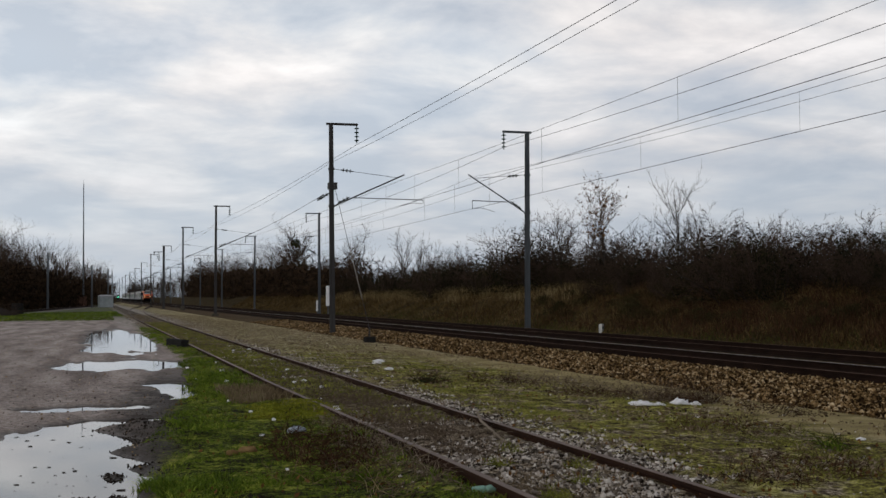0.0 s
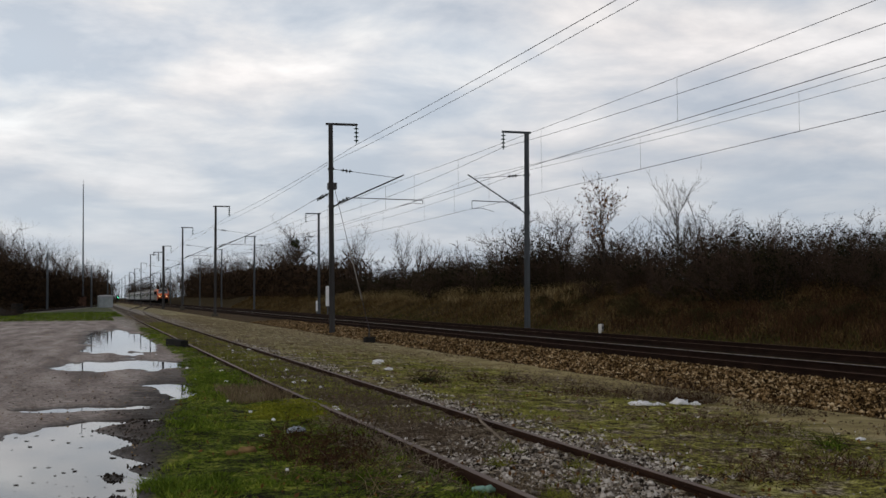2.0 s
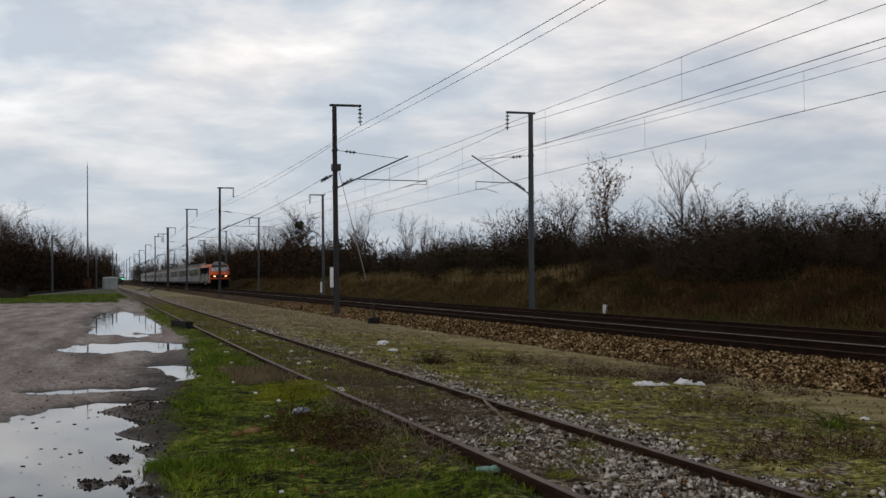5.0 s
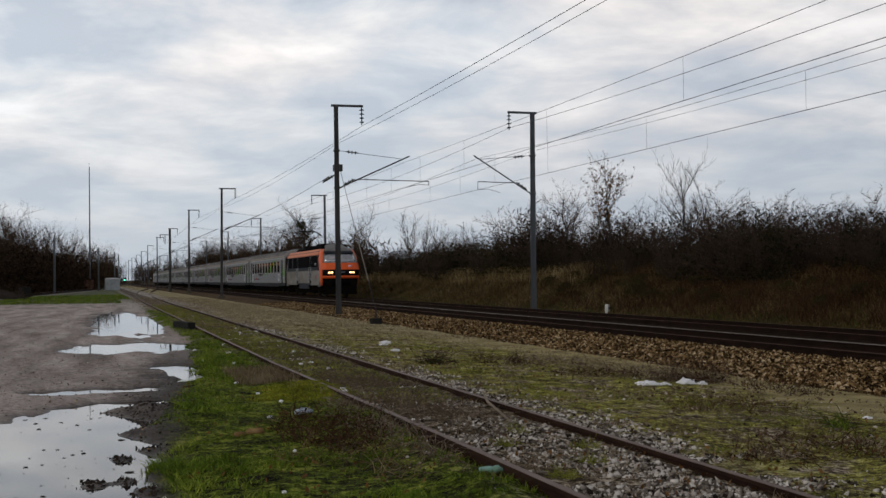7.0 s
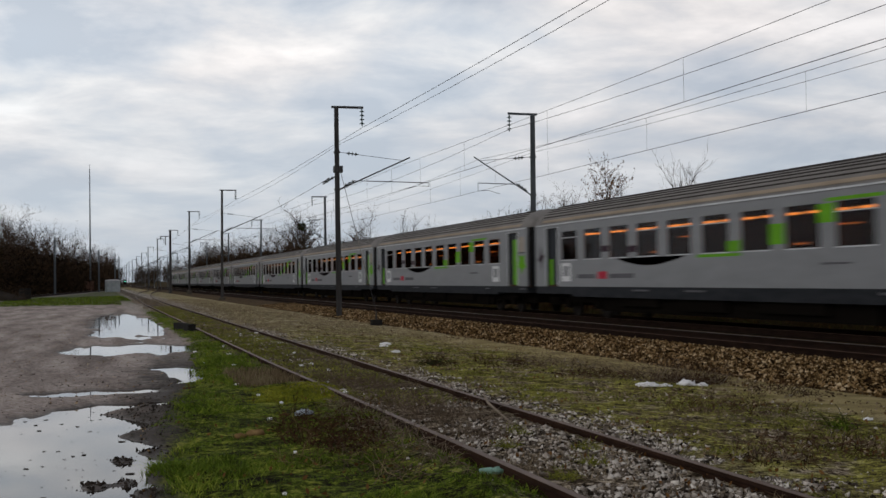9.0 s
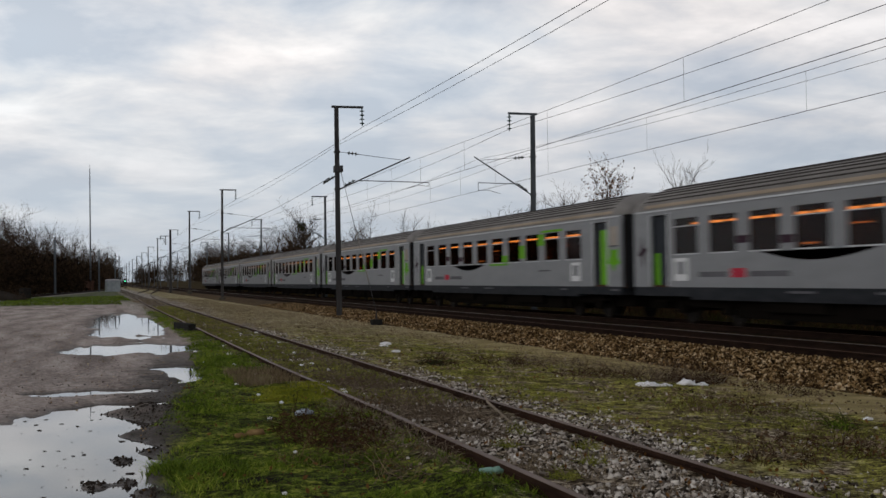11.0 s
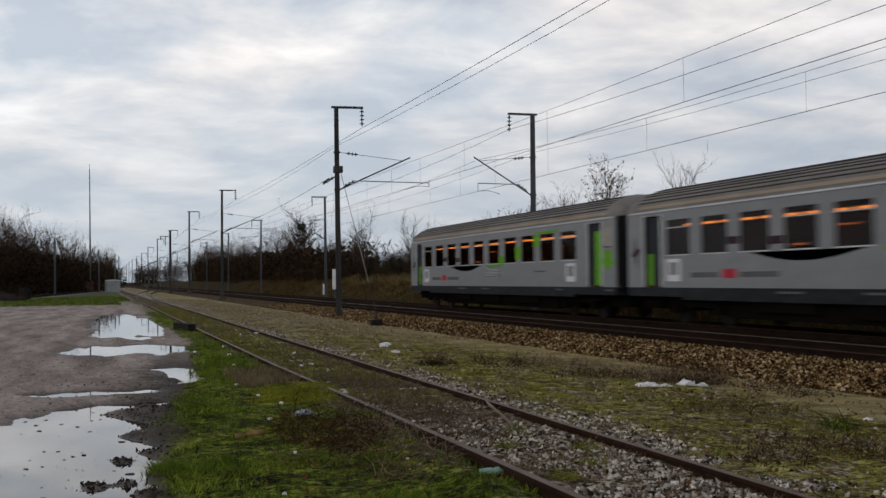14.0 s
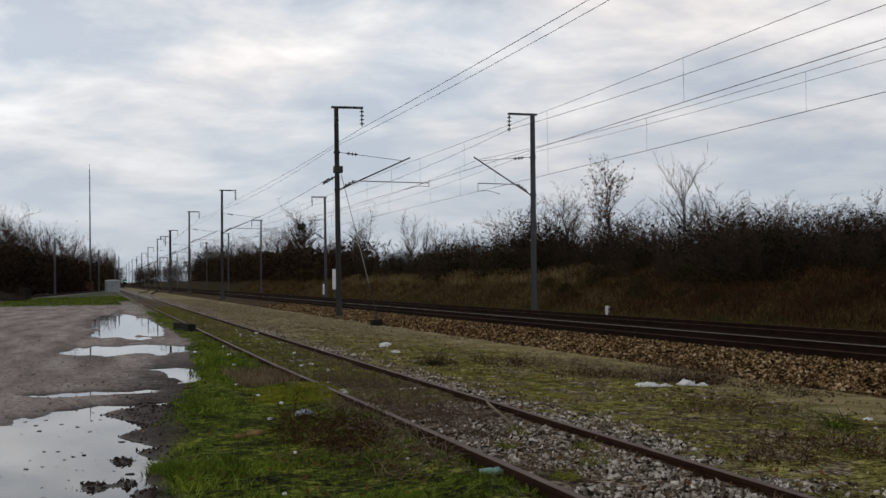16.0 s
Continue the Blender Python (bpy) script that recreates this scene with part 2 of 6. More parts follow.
def raw(name, verts, faces, material, parent=None, label="", kind="", smooth=False):
    """A mesh from arrays: verts n x 3, faces m x k."""
    verts, faces = np.asarray(verts, np.float32), np.asarray(faces, np.int32)
    me = bpy.data.meshes.new(name)
    k = faces.shape[1]
    me.vertices.add(len(verts)), me.loops.add(faces.size), me.polygons.add(len(faces))
    me.vertices.foreach_set("co", verts.ravel())
    me.loops.foreach_set("vertex_index", faces.ravel())
    me.polygons.foreach_set("loop_start", np.arange(0, faces.size, k, dtype=np.int32))
    me.update(calc_edges=True)
    if smooth:
        me.polygons.foreach_set("use_smooth", np.ones(len(faces), bool))
    me.materials.append(material)
    ob = new(name, me)
    if parent is not None:
        ob.parent = parent
    return tagged(ob, label, kind=kind)


def thing(name, label, category, group="", m=None, kind=""):
    ob = tagged(new(name), label, category, group, kind)
    ob.empty_display_size = 0.2
    if m is not None:
        ob.matrix_basis = m
    return ob


rng = np.random.default_rng(7)

# ---- ground ----
NEAR, FAR_T, GAUGE = 13.491, 17.150, 1.435          # track centres
SIDE_L, SIDE_R, SIDE_Z = 2.905, 4.335, -0.05          # rails of the siding and their height
WATER_Z = -0.200


def fbm(x, y, s, seed=0.0, octaves=4):
    """Cheap smooth noise over arrays, about -1 to 1."""
    out, amp, tot = 0, 1.0, 0.0
    for k in range(octaves):
        f = s * 2 ** k
        a, b = x * f + 13.7 * k + seed, y * f - 7.3 * k + seed * 1.7
        out = out + amp * (np.sin(a + 1.9 * np.sin(b * 0.83 + seed)) * np.cos(b + 1.7 * np.sin(a * 0.71 - seed)))
        tot += amp
        amp *= 0.55
    return out / tot


PUDDLES = ((0.82, 48.07, 1.3, 13.55), (1.58, 41.95, 0.53, 6.12), (0.35, 37.5, 0.7, 2.6), (0.72, 28.49, 1.56, 2.27), (1.39, 20.89, 0.4, 1.75), (-0.15, 17.5, 1.0, 0.6), (1.3, 18.7, 0.26, 0.4), (1.12, 21.9, 0.3, 0.7), (0.72, 17.92, 0.29, 0.26), (-0.48, 11.54, 0.91, 3.5), (-1.54, 11.01, 0.86, 3.15), (0.14, 15.03, 0.82, 0.87), (0.6, 15.64, 0.48, 0.44), (-0.19, 13.98, 0.72, 1.49), (-2.11, 9.18, 1.44, 3.5), (0.19, 10.84, 0.24, 1.31), (0.05, 8.74, 0.43, 1.57))
PROFILE_X = [-4000, -60, -12, -0.05, 0.25, 1.0, 2.6, 4.6, 6.1, 8.2, 9.9, 10.4, 20.0, 20.7, 22.0, 24.3, 26.0, 52, 4000]
PROFILE_Z = [-0.17, -0.17, -0.165, -0.165, -0.155, -0.13, -0.13, -0.13, -0.16, -0.25, -0.30, -0.34, -0.34, -0.30, 0.2, 1.3, 1.6, 1.6, 1.6]


def verge(y):
    """How far the grass edge of the lot stands to the right at y."""
    return np.interp(y, [0, 9, 13, 16, 22, 30, 60, 90, 130], [0.2, 0.4, 0.62, 0.95, 1.6, 2.2, 2.1, 1.6, -2.0])



def ground_z(x, y):
    x, y = np.asarray(x, float), np.asarray(y, float)
    z = np.interp(np.where(x < 2.6, np.minimum(x - verge(y) * np.clip((2.6 - x) / (2.6 - verge(y)), 0, 1), 2.6), x) + 0.1 * fbm(x * 0.2, y, 0.35, 3.0), PROFILE_X, PROFILE_Z)
    near = np.exp(-np.maximum(y - 8, 0) / 90)
    z = z + 0.035 * fbm(x, y, 0.8, 1.0) * near * np.clip((x - 1.2) / 2, 0.15, 1) + 0.012 * fbm(x, y, 5.0, 2.0, 3) * near
    turf = np.clip((x - verge(y)) / 0.5, 0, 1) * np.clip((9.0 - x) / 1.5, 0, 1) * near
    z = z + turf * (0.020 * np.abs(fbm(x, y * 0.8, 6.5, 17.0, 3)) + 0.014 * fbm(x, y, 2.2, 18.0, 3))
    bank = np.clip((x - 21) / 2, 0, 1)
    z = z + bank * 0.22 * fbm(x, y, 0.3, 5.0)
    field = np.full(np.shape(z), -1.0)
    for px, py, rx, ry in PUDDLES:
        field = np.maximum(field, 1 - np.sqrt(((x - px) / rx) ** 2 + ((y - py) / ry) ** 2))
    edge = field + 0.42 * fbm(x, y * 0.5, 2.3, 4.0, 5) * np.clip(1 - field, 0.3, 1)
    lot = np.clip((2.45 - x) / 0.3, 0, 1)
    z = z - lot * np.clip(edge * 0.22 + 0.03, 0, 0.075) * np.clip(edge * 6 + 1, 0, 1)
    z = z + lot * 0.012 * fbm(x, y * 0.6, 7.0, 9.0, 3)
    # wheel ruts and the muddy lip of the big puddle
    z = z + 0.11 * np.exp(-(((x - 0.60) / 0.20) ** 2 + ((y - 14.7) / 0.36) ** 2)) + 0.04 * np.exp(-(((x - 0.92) / 0.28) ** 2 + ((y - 15.2) / 0.42) ** 2))
    # low tongue of mud that runs out into the puddle
    for mx, my, ma, mr in ((0.22, 14.7, 0.075, 0.20), (0.45, 14.35, 0.09, 0.22), (0.72, 14.0, 0.09, 0.24), (0.62, 12.4, 0.06, 0.22), (0.95, 13.2, 0.07, 0.3), (0.2, 10.8, 0.062, 0.13), (0.42, 11.3, 0.06, 0.12), (-0.05, 9.5, 0.06, 0.15), (0.2, 9.6, 0.06, 0.12), (0.36, 9.0, 0.065, 0.16)):
        z = z + ma * np.exp(-(((x - mx) / mr) ** 2 + ((y - my) / (mr * 2.0)) ** 2))
    # turf banked up against the rail, and moss that has crept over it
    z = z + 0.075 * np.exp(-((x - 2.55) / 0.24) ** 2) * np.clip((15 - y) / 3, 0, 1)
    z = z + 0.10 * np.exp(-(((x - 2.72) / 0.42) ** 2 + ((y - 15.4) / 1.5) ** 2))
    return z


def graded(lo, hi, step):
    return list(np.arange(lo, hi, step))


def build_ground():
    xs = [-4000, -1500, -600, -250, -120] + graded(-60, -14, 4) + graded(-14, -4, 0.8) + graded(-4, 2.6, 0.05) + graded(2.6, 10.6, 0.12) + graded(10.6, 20, 1.0) + graded(20, 27, 0.3) + graded(27, 60, 4) + [60, 120, 300, 900, 4000]
    ys, y = [-3000, -800, -200, -60, -20, -5, 2, 4, 5.5], 6.0
    while y < 90:
        ys.append(y)
        y += 0.0062 * y
    while y < 4800:
        ys.append(y)
        y *= 1.05
    xs, ys = np.array(sorted(xs)), np.array(ys)
    gx, gy = np.meshgrid(xs, ys)
    gz = ground_z(gx, gy)
    v = np.stack([gx, gy, gz], -1).reshape(-1, 3)
    n, m = len(xs), len(ys)
    i = (np.arange(m - 1)[:, None] * n + np.arange(n - 1)[None]).ravel()
    return raw("ground", v, np.stack([i, i + 1, i + n + 1, i + n], -1), M_GROUND, None, "muddy lot, mossy grass verge and scrubby trackside bank", "structure", smooth=True)


def ground_material():
    m = bpy.data.materials.new("ground")
    m.use_nodes = True
    n, l = m.node_tree.nodes, m.node_tree.links
    b = n["Principled BSDF"]
    tc, sp = n.new("ShaderNodeTexCoord"), n.new("ShaderNodeSeparateXYZ")
    l.new(tc.outputs["Object"], sp.inputs[0])

    def noise_at(scale, detail=6, rough=0.55, stretch=None):
        t = n.new("ShaderNodeTexNoise")
        t.inputs["Scale"].default_value, t.inputs["Detail"].default_value, t.inputs["Roughness"].default_value = scale, detail, rough
        if stretch:
            mp = n.new("ShaderNodeMapping")
            mp.inputs["Scale"].default_value = stretch
            l.new(tc.outputs["Object"], mp.inputs[0]), l.new(mp.outputs[0], t.inputs["Vector"])
        else:
            l.new(tc.outputs["Object"], t.inputs["Vector"])
        return t.outputs["Fac"]

    def ramp(src, stops):
        r = n.new("ShaderNodeValToRGB")
        e = r.color_ramp.elements
        e[0].position, e[0].color = stops[0][0], (*stops[0][1], 1)
        e[1].position, e[1].color = stops[-1][0], (*stops[-1][1], 1)
        for p, c in stops[1:-1]:
            e.new(p).color = (*c, 1)
        l.new(src, r.inputs[0])
        return r.outputs[0]

    def math2(op, a, bb, c=None):
        t = n.new("ShaderNodeMath")
        t.operation = op
        for k, v in enumerate((a, bb, c)):
            if v is None:
                continue
            if isinstance(v, (int, float)):
                t.inputs[k].default_value = v
            else:
                l.new(v, t.inputs[k])
        return t.outputs[0]

    def step(src, lo, hi):
        t = n.new("ShaderNodeMapRange")
        t.inputs["From Min"].default_value, t.inputs["From Max"].default_value = lo, hi
        l.new(src, t.inputs["Value"])
        return t.outputs[0]

    def blend(f, a, bb):
        t = n.new("ShaderNodeMixRGB")
        l.new(f, t.inputs[0]), l.new(a, t.inputs[1]), l.new(bb, t.inputs[2])
        return t.outputs[0]

    big, mid, fine = noise_at(0.35, 4), noise_at(1.7, 6), noise_at(14, 6, 0.65)
    grit, clump = noise_at(55, 4, 0.7), noise_at(4.2, 5, 0.6)
    turf = math2("MULTIPLY_ADD", grit, 0.26, math2("MULTIPLY_ADD", fine, 0.34, math2("MULTIPLY_ADD", clump, 0.28, math2("MULTIPLY", mid, 0.12))))
    x = math2("MULTIPLY_ADD", math2("SUBTRACT", mid, 0.5), 1.5, sp.outputs["X"])
    ve = n.new("ShaderNodeMapRange")
    ve.inputs["From Min"].default_value, ve.inputs["From Max"].default_value = 9.0, 29.0
    ve.inputs["To Min"].default_value, ve.inputs["To Max"].default_value = 0.4, 2.15
    l.new(sp.outputs["Y"], ve.inputs["Value"])
    xv = math2("SUBTRACT", math2("MULTIPLY_ADD", math2("SUBTRACT", mid, 0.5), 0.7, sp.outputs["X"]), ve.outputs[0])
    xw = math2("MULTIPLY_ADD", math2("SUBTRACT", big, 0.5), 2.2, x)
    # the lot: pinkish grey mud and grit with wheel tracks
    tracks = noise_at(1.4, 5, 0.6, (1.0, 0.16, 1.0))
    mud = ramp(math2("MULTIPLY_ADD", fine, 0.5, math2("MULTIPLY", tracks, 0.5)), [(0.38, (0.12, 0.092, 0.078)), (0.5, (0.30, 0.247, 0.217)), (0.60, (0.50, 0.43, 0.385))])
    wet = ramp(fine, [(0.3, (0.035, 0.03, 0.026)), (0.7, (0.095, 0.08, 0.068))])
    low = step(sp.outputs["Z"], -0.165, -0.212)
    mud = blend(low, mud, wet)
    dank = math2("MULTIPLY", step(math2("MULTIPLY_ADD", math2("SUBTRACT", clump, 0.5), 1.6, xv), -1.1, -0.35), step(sp.outputs["Y"], 30, 22))
    mud = blend(dank, mud, wet)
    grass = ramp(turf, [(0.44, (0.010, 0.007, 0.004)), (0.48, (0.032, 0.038, 0.007)), (0.52, (0.10, 0.14, 0.012)), (0.57, (0.30, 0.31, 0.05))])
    moss = ramp(turf, [(0.43, (0.022, 0.014, 0.008)), (0.475, (0.11, 0.092, 0.034)), (0.52, (0.265, 0.26, 0.046)), (0.575, (0.56, 0.52, 0.17))])
    earth = ramp(math2("MULTIPLY_ADD", grit, 0.3, math2("MULTIPLY_ADD", clump, 0.2, math2("MULTIPLY", fine, 0.5))), [(0.43, (0.016, 0.011, 0.008)), (0.5, (0.12, 0.088, 0.055)), (0.57, (0.52, 0.445, 0.335))])
    path = ramp(math2("MULTIPLY_ADD", grit, 0.3, math2("MULTIPLY", mid, 0.7)), [(0.34, (0.15, 0.120, 0.052)), (0.5, (0.30, 0.245, 0.115)), (0.66, (0.46, 0.385, 0.20))])
    bank = ramp(math2("MULTIPLY_ADD", fine, 0.5, math2("MULTIPLY", mid, 0.5)), [(0.3, (0.016, 0.012, 0.006)), (0.55, (0.045, 0.033, 0.014)), (0.75, (0.085, 0.062, 0.026))])
    far_grass = ramp(mid, [(0.3, (0.05, 0.06, 0.02)), (0.7, (0.09, 0.10, 0.035))])
    c = blend(step(xv, 0.0, 0.22), mud, grass)
    c = blend(step(x, 2.5, 3.1), c, earth)
    c = blend(step(x, 4.3, 5.2), c, moss)
    patch = math2("MULTIPLY", step(mid, 0.5, 0.62), step(xw, 4.4, 5.0))
    c = blend(patch, c, earth)
    c = blend(step(xw, 8.0, 9.0), c, path)
    dry = ramp(turf, [(0.43, (0.030, 0.022, 0.013)), (0.48, (0.185, 0.152, 0.080)), (0.53, (0.40, 0.345, 0.195)), (0.58, (0.70, 0.63, 0.46))])
    far_y = math2("MULTIPLY_ADD", math2("SUBTRACT", mid, 0.5), 34.0, sp.outputs["Y"])
    c = blend(math2("MULTIPLY", math2("MULTIPLY", step(far_y, 27, 40), step(sp.outputs["X"], 2.6, 3.2)), 0.85), c, dry)
    chalk = ramp(turf, [(0.43, (0.06, 0.050, 0.040)), (0.49, (0.25, 0.22, 0.185)), (0.54, (0.46, 0.42, 0.37)), (0.59, (0.70, 0.66, 0.60))])
    c = blend(math2("MULTIPLY", math2("MULTIPLY", step(far_y, 52, 76), step(x, 1.2, 2.0)), step(x, 6.4, 5.2)), c, chalk)
    weedy = math2("MULTIPLY", math2("MULTIPLY", step(far_y, 11, 15), step(x, 2.7, 3.1)), math2("MULTIPLY", step(sp.outputs["X"], 4.45, 4.2), step(clump, 0.40, 0.52)))
    c = blend(weedy, c, ramp(turf, [(0.42, (0.014, 0.009, 0.006)), (0.5, (0.05, 0.036, 0.022)), (0.60, (0.15, 0.115, 0.075))]))
    c = blend(step(x, 10.1, 10.6), c, earth)
    c = blend(step(x, 19.8, 20.5), c, bank)
    c = blend(step(sp.outputs["Y"], 80, 110), c, blend(step(sp.outputs["X"], 2.2, 3.0), far_grass, c))
    l.new(c, b.inputs["Base Color"])
    rough = n.new("ShaderNodeMapRange")
    l.new(sp.outputs["Z"], rough.inputs["Value"])
    rough.inputs["From Min"].default_value, rough.inputs["From Max"].default_value = -0.21, -0.16
    rough.inputs["To Min"].default_value, rough.inputs["To Max"].default_value = 0.38, 0.9
    l.new(math2("MAXIMUM", rough.outputs[0], step(sp.outputs["X"], 2.3, 2.8)), b.inputs["Roughness"])
    l.new(math2("MULTIPLY_ADD", step(xv, 0.1, -0.2), 0.30, 0.04), b.inputs["Specular IOR Level"])
    bp = n.new("ShaderNodeBump")
    bp.inputs["Strength"].default_value, bp.inputs["Distance"].default_value = 1.0, 0.05
    l.new(math2("MULTIPLY_ADD", grit, 0.35, fine), bp.inputs["Height"]), l.new(bp.outputs[0], b.inputs["Normal"])
    return m


M_GROUND = ground_material()
build_ground()

# standing water: one level sheet for each hollow in the lot
for wx0, wx1, wy0, wy1 in ((-4.5, 1.5, 4.0, 16.6), (-1.5, 1.5, 16.6, 19.0), (0.4, 2.1, 19.0, 23.4), (-1.3, 2.6, 24.8, 32.8), (-1.2, 2.6, 33.2, 66.0)):
    bm = bmesh.new()
    bm.faces.new([bm.verts.new(p) for p in ((wx0, wy0, WATER_Z), (wx1, wy0, WATER_Z), (wx1, wy1, WATER_Z), (wx0, wy1, WATER_Z))])
    tagged(part("puddle", bm, M_WATER), "still rain puddle mirroring the sky on mud", "puddle", "puddles in the lot", "structure")


# ---- tracks ----
def rail_section(foot=0.075, head=0.035, tall=0.17):
    return [(-foot, 0), (foot, 0), (foot, 0.012), (0.012, 0.035), (0.012, tall - 0.045), (head, tall - 0.032), (head, tall - 0.003), (-head, tall - 0.003), (-head, tall - 0.032), (-0.012, tall - 0.045), (-0.012, 0.035), (-foot, 0.012)]


def make_rail(parent, stations, m_side, m_top, name="rail", top=True):
    r = part(name, sweep(rail_section(), stations), m_side, parent)
    if top:
        part("rail_head", sweep([(-0.033, 0.165), (0.033, 0.165), (0.033, 0.168), (0.026, 0.171), (-0.026, 0.171), (-0.033, 0.168)], stations), m_top, r, "polished running surface")
    return r


def stones(name, parent, material, xyz, size, label=""):
    """Broken stones: skewed octahedra with random axes, joined."""
    n = len(xyz)
    base = np.array([(1, 0, 0), (-1, 0, 0), (0, 1, 0), (0, -1, 0), (0, 0, 0.8), (0, 0, -0.8)])
    tri = np.array([(0, 2, 4), (2, 1, 4), (1, 3, 4), (3, 0, 4), (2, 0, 5), (1, 2, 5), (3, 1, 5), (0, 3, 5)])
    v = base[None] * (1 + 0.8 * (rng.random((n, 6, 1)) - 0.5)) * (1.0, 0.85, 0.7) + 0.5 * (rng.random((n, 6, 3)) - 0.5)
    q = rng.normal(size=(n, 4))
    q /= np.linalg.norm(q, axis=1, keepdims=True)
    w, x, y, z = q.T
    rot = np.stack([1 - 2 * (y * y + z * z), 2 * (x * y - w * z), 2 * (x * z + w * y), 2 * (x * y + w * z), 1 - 2 * (x * x + z * z), 2 * (y * z - w * x), 2 * (x * z - w * y), 2 * (y * z + w * x), 1 - 2 * (x * x + y * y)], -1).reshape(n, 3, 3)
    v = np.einsum("nij,nkj->nki", rot, v) * np.asarray(size).reshape(-1, 1, 1) + np.asarray(xyz)[:, None]
    f = tri[None] + 6 * np.arange(n)[:, None, None]
    return raw(name, v.reshape(-1, 3), f.reshape(-1, 3), material, parent, label, "stuff")


BED = [(10.0, -0.42), (10.2, -0.29), (11.6, -0.185), (12.0, -0.165), (18.7, -0.165), (19.1, -0.185), (20.1, -0.32), (20.3, -0.42)]
bed = thing("track_bed", "main line bed of brown broken ballast stone", "track bed", kind="structure")
part("bed_fill", sweep(BED, [(0, -340, 0), (0, 60, 0), (0, 250, 0), (0, 2500, 0)]), M_BED, bed)


def bed_z(x):
    return np.interp(x, [p[0] for p in BED], [p[1] for p in BED])


def scatter_bed(n, x0, x1, y0, y1, s0, s1, name):
    y = y0 * (y1 / y0) ** rng.random(n)
    x = x0 + (x1 - x0) * rng.random(n)
    size = s0 + (s1 - s0) * rng.random(n) ** 1.5
    z = bed_z(x) + size * (0.1 + 0.5 * rng.random(n))
    stones(name, bed, M_STONE, np.stack([x, y, z], -1), size)


scatter_bed(56000, 10.0, 12.75, 12.5, 80, 0.014, 0.046, "ballast_stones")
for ox in (NEAR, FAR_T):
    # near-black strip laid over the bed along each track
    part("black_strip", sweep([(ox - 1.0, -0.170), (ox - 0.9, -0.158), (ox + 0.9, -0.158), (ox + 1.0, -0.170)], [(0, -340, 0), (0, 60, 0), (0, 250, 0), (0, 2400, 0)]), M_BLACKBED, bed, "near-black stone between the rails")
scatter_bed(9000, 18.2, 20.3, 22, 90, 0.02, 0.048, "ballast_stones")

for cx, lab in ((NEAR, "main line track with dark oily rails nearest the siding"), (FAR_T, "second main line track with dark oily rails")):
    tr = thing("railway_track", lab, "railway track", "main line tracks", pose(cx, 0, 0), "structure")
    for sx in (-1, 1):
        make_rail(tr, [(sx * (GAUGE / 2 + 0.035), y, -0.171) for y in (-340, 40, 120, 400, 2400)], M_RAILDARK, M_RAILTOP if sx > 0 and cx == NEAR else M_RAILBROWN)
    first = part("sleeper", boxes((-1.25, 1.25, -0.13, 0.13, -0.22, -0.168), bevel=0.01), M_SLEEPER, tr)
    first.location.y = 10
    for k in range(1, 150):
        s = new("sleeper", first.data)
        s.parent, s.location = tr, (0, 10 + 0.6 * k, 0)

siding = thing("siding_track", "rusty disused siding half sunk in gravel and weeds", "railway track", kind="structure")


def siding_dx(y):
    return 0.0 if y < 74 else 2.9e-4 * (y - 74) ** 2


for sx, sunk in ((SIDE_L - 0.035, True), (SIDE_R + 0.035, False)):
    make_rail(siding, [(sx + siding_dx(y) * (0.9 if sunk else 1.0), y, SIDE_Z - 0.171 + (float(np.interp(y, [8, 14, 20], [0.065, 0.032, 0.0])) if sunk else 0.0)) for y in list(range(-20, 75, 5)) + list(range(80, 225, 8))], M_SIDERAIL, M_RUSTTOP)
# gravel of the siding: pale chips outside and between the rails
k = 70000
y = 5.5 * (60 / 5.5) ** rng.random(k)
x = np.where(rng.random(k) < 0.5, SIDE_R + 0.1 + np.abs(rng.normal(0, 0.34, k)), rng.uniform(SIDE_L + 0.15, SIDE_R - 0.05, k))
inside = -0.12 + 0.50 * np.clip((y - 10.5) / 4, 0, 1) - 0.12 * np.clip((y - 20) / 6, 0, 1)
keep = fbm(x, y, 1.6, 6.0) + 0.5 * fbm(x, y, 5.0, 7.0, 3) > np.where(x > SIDE_R, -0.12, inside) + np.clip((y - 24) / 90, 0, 0.25)
x, y = x[keep], y[keep]
size = 0.006 + 0.032 * rng.random(len(x)) ** 3.2
stones("gravel", siding, M_GREYSTONE, np.stack([x, y, ground_z(x, y) + size * 0.05], -1), size)
k = 5200
y, x = 6.0 * (60 / 6.0) ** rng.random(k), rng.uniform(2.3, 9.0, k)
keep = fbm(x, y, 0.9, 35.0) + 0.6 * fbm(x, y, 3.3, 36.0) > 0.05
x, y = x[keep], y[keep]
size = 0.008 + 0.024 * rng.random(len(x)) ** 3
stones("pale_chips", siding, M_GREYSTONE, np.stack([x, y, ground_z(x, y) + size * 0.25], -1), size)
k = 26000
y, x = 5.5 * (80 / 5.5) ** rng.random(k), rng.uniform(4.6, 9.9, k)
keep = fbm(x, y, 0.7, 8.0) + 0.5 * fbm(x, y, 2.6, 9.0) > 0.34 - 0.25 * np.clip((y - 22) / 25, 0, 1) - 0.2 * np.clip((x - 7.2) / 1.5, 0, 1)
x, y = x[keep], y[keep]
size = 0.008 + 0.026 * rng.random(len(x)) ** 3
stones("scattered_gravel", siding, M_SCATTER, np.stack([x, y, ground_z(x, y) + size * 0.3], -1), size)


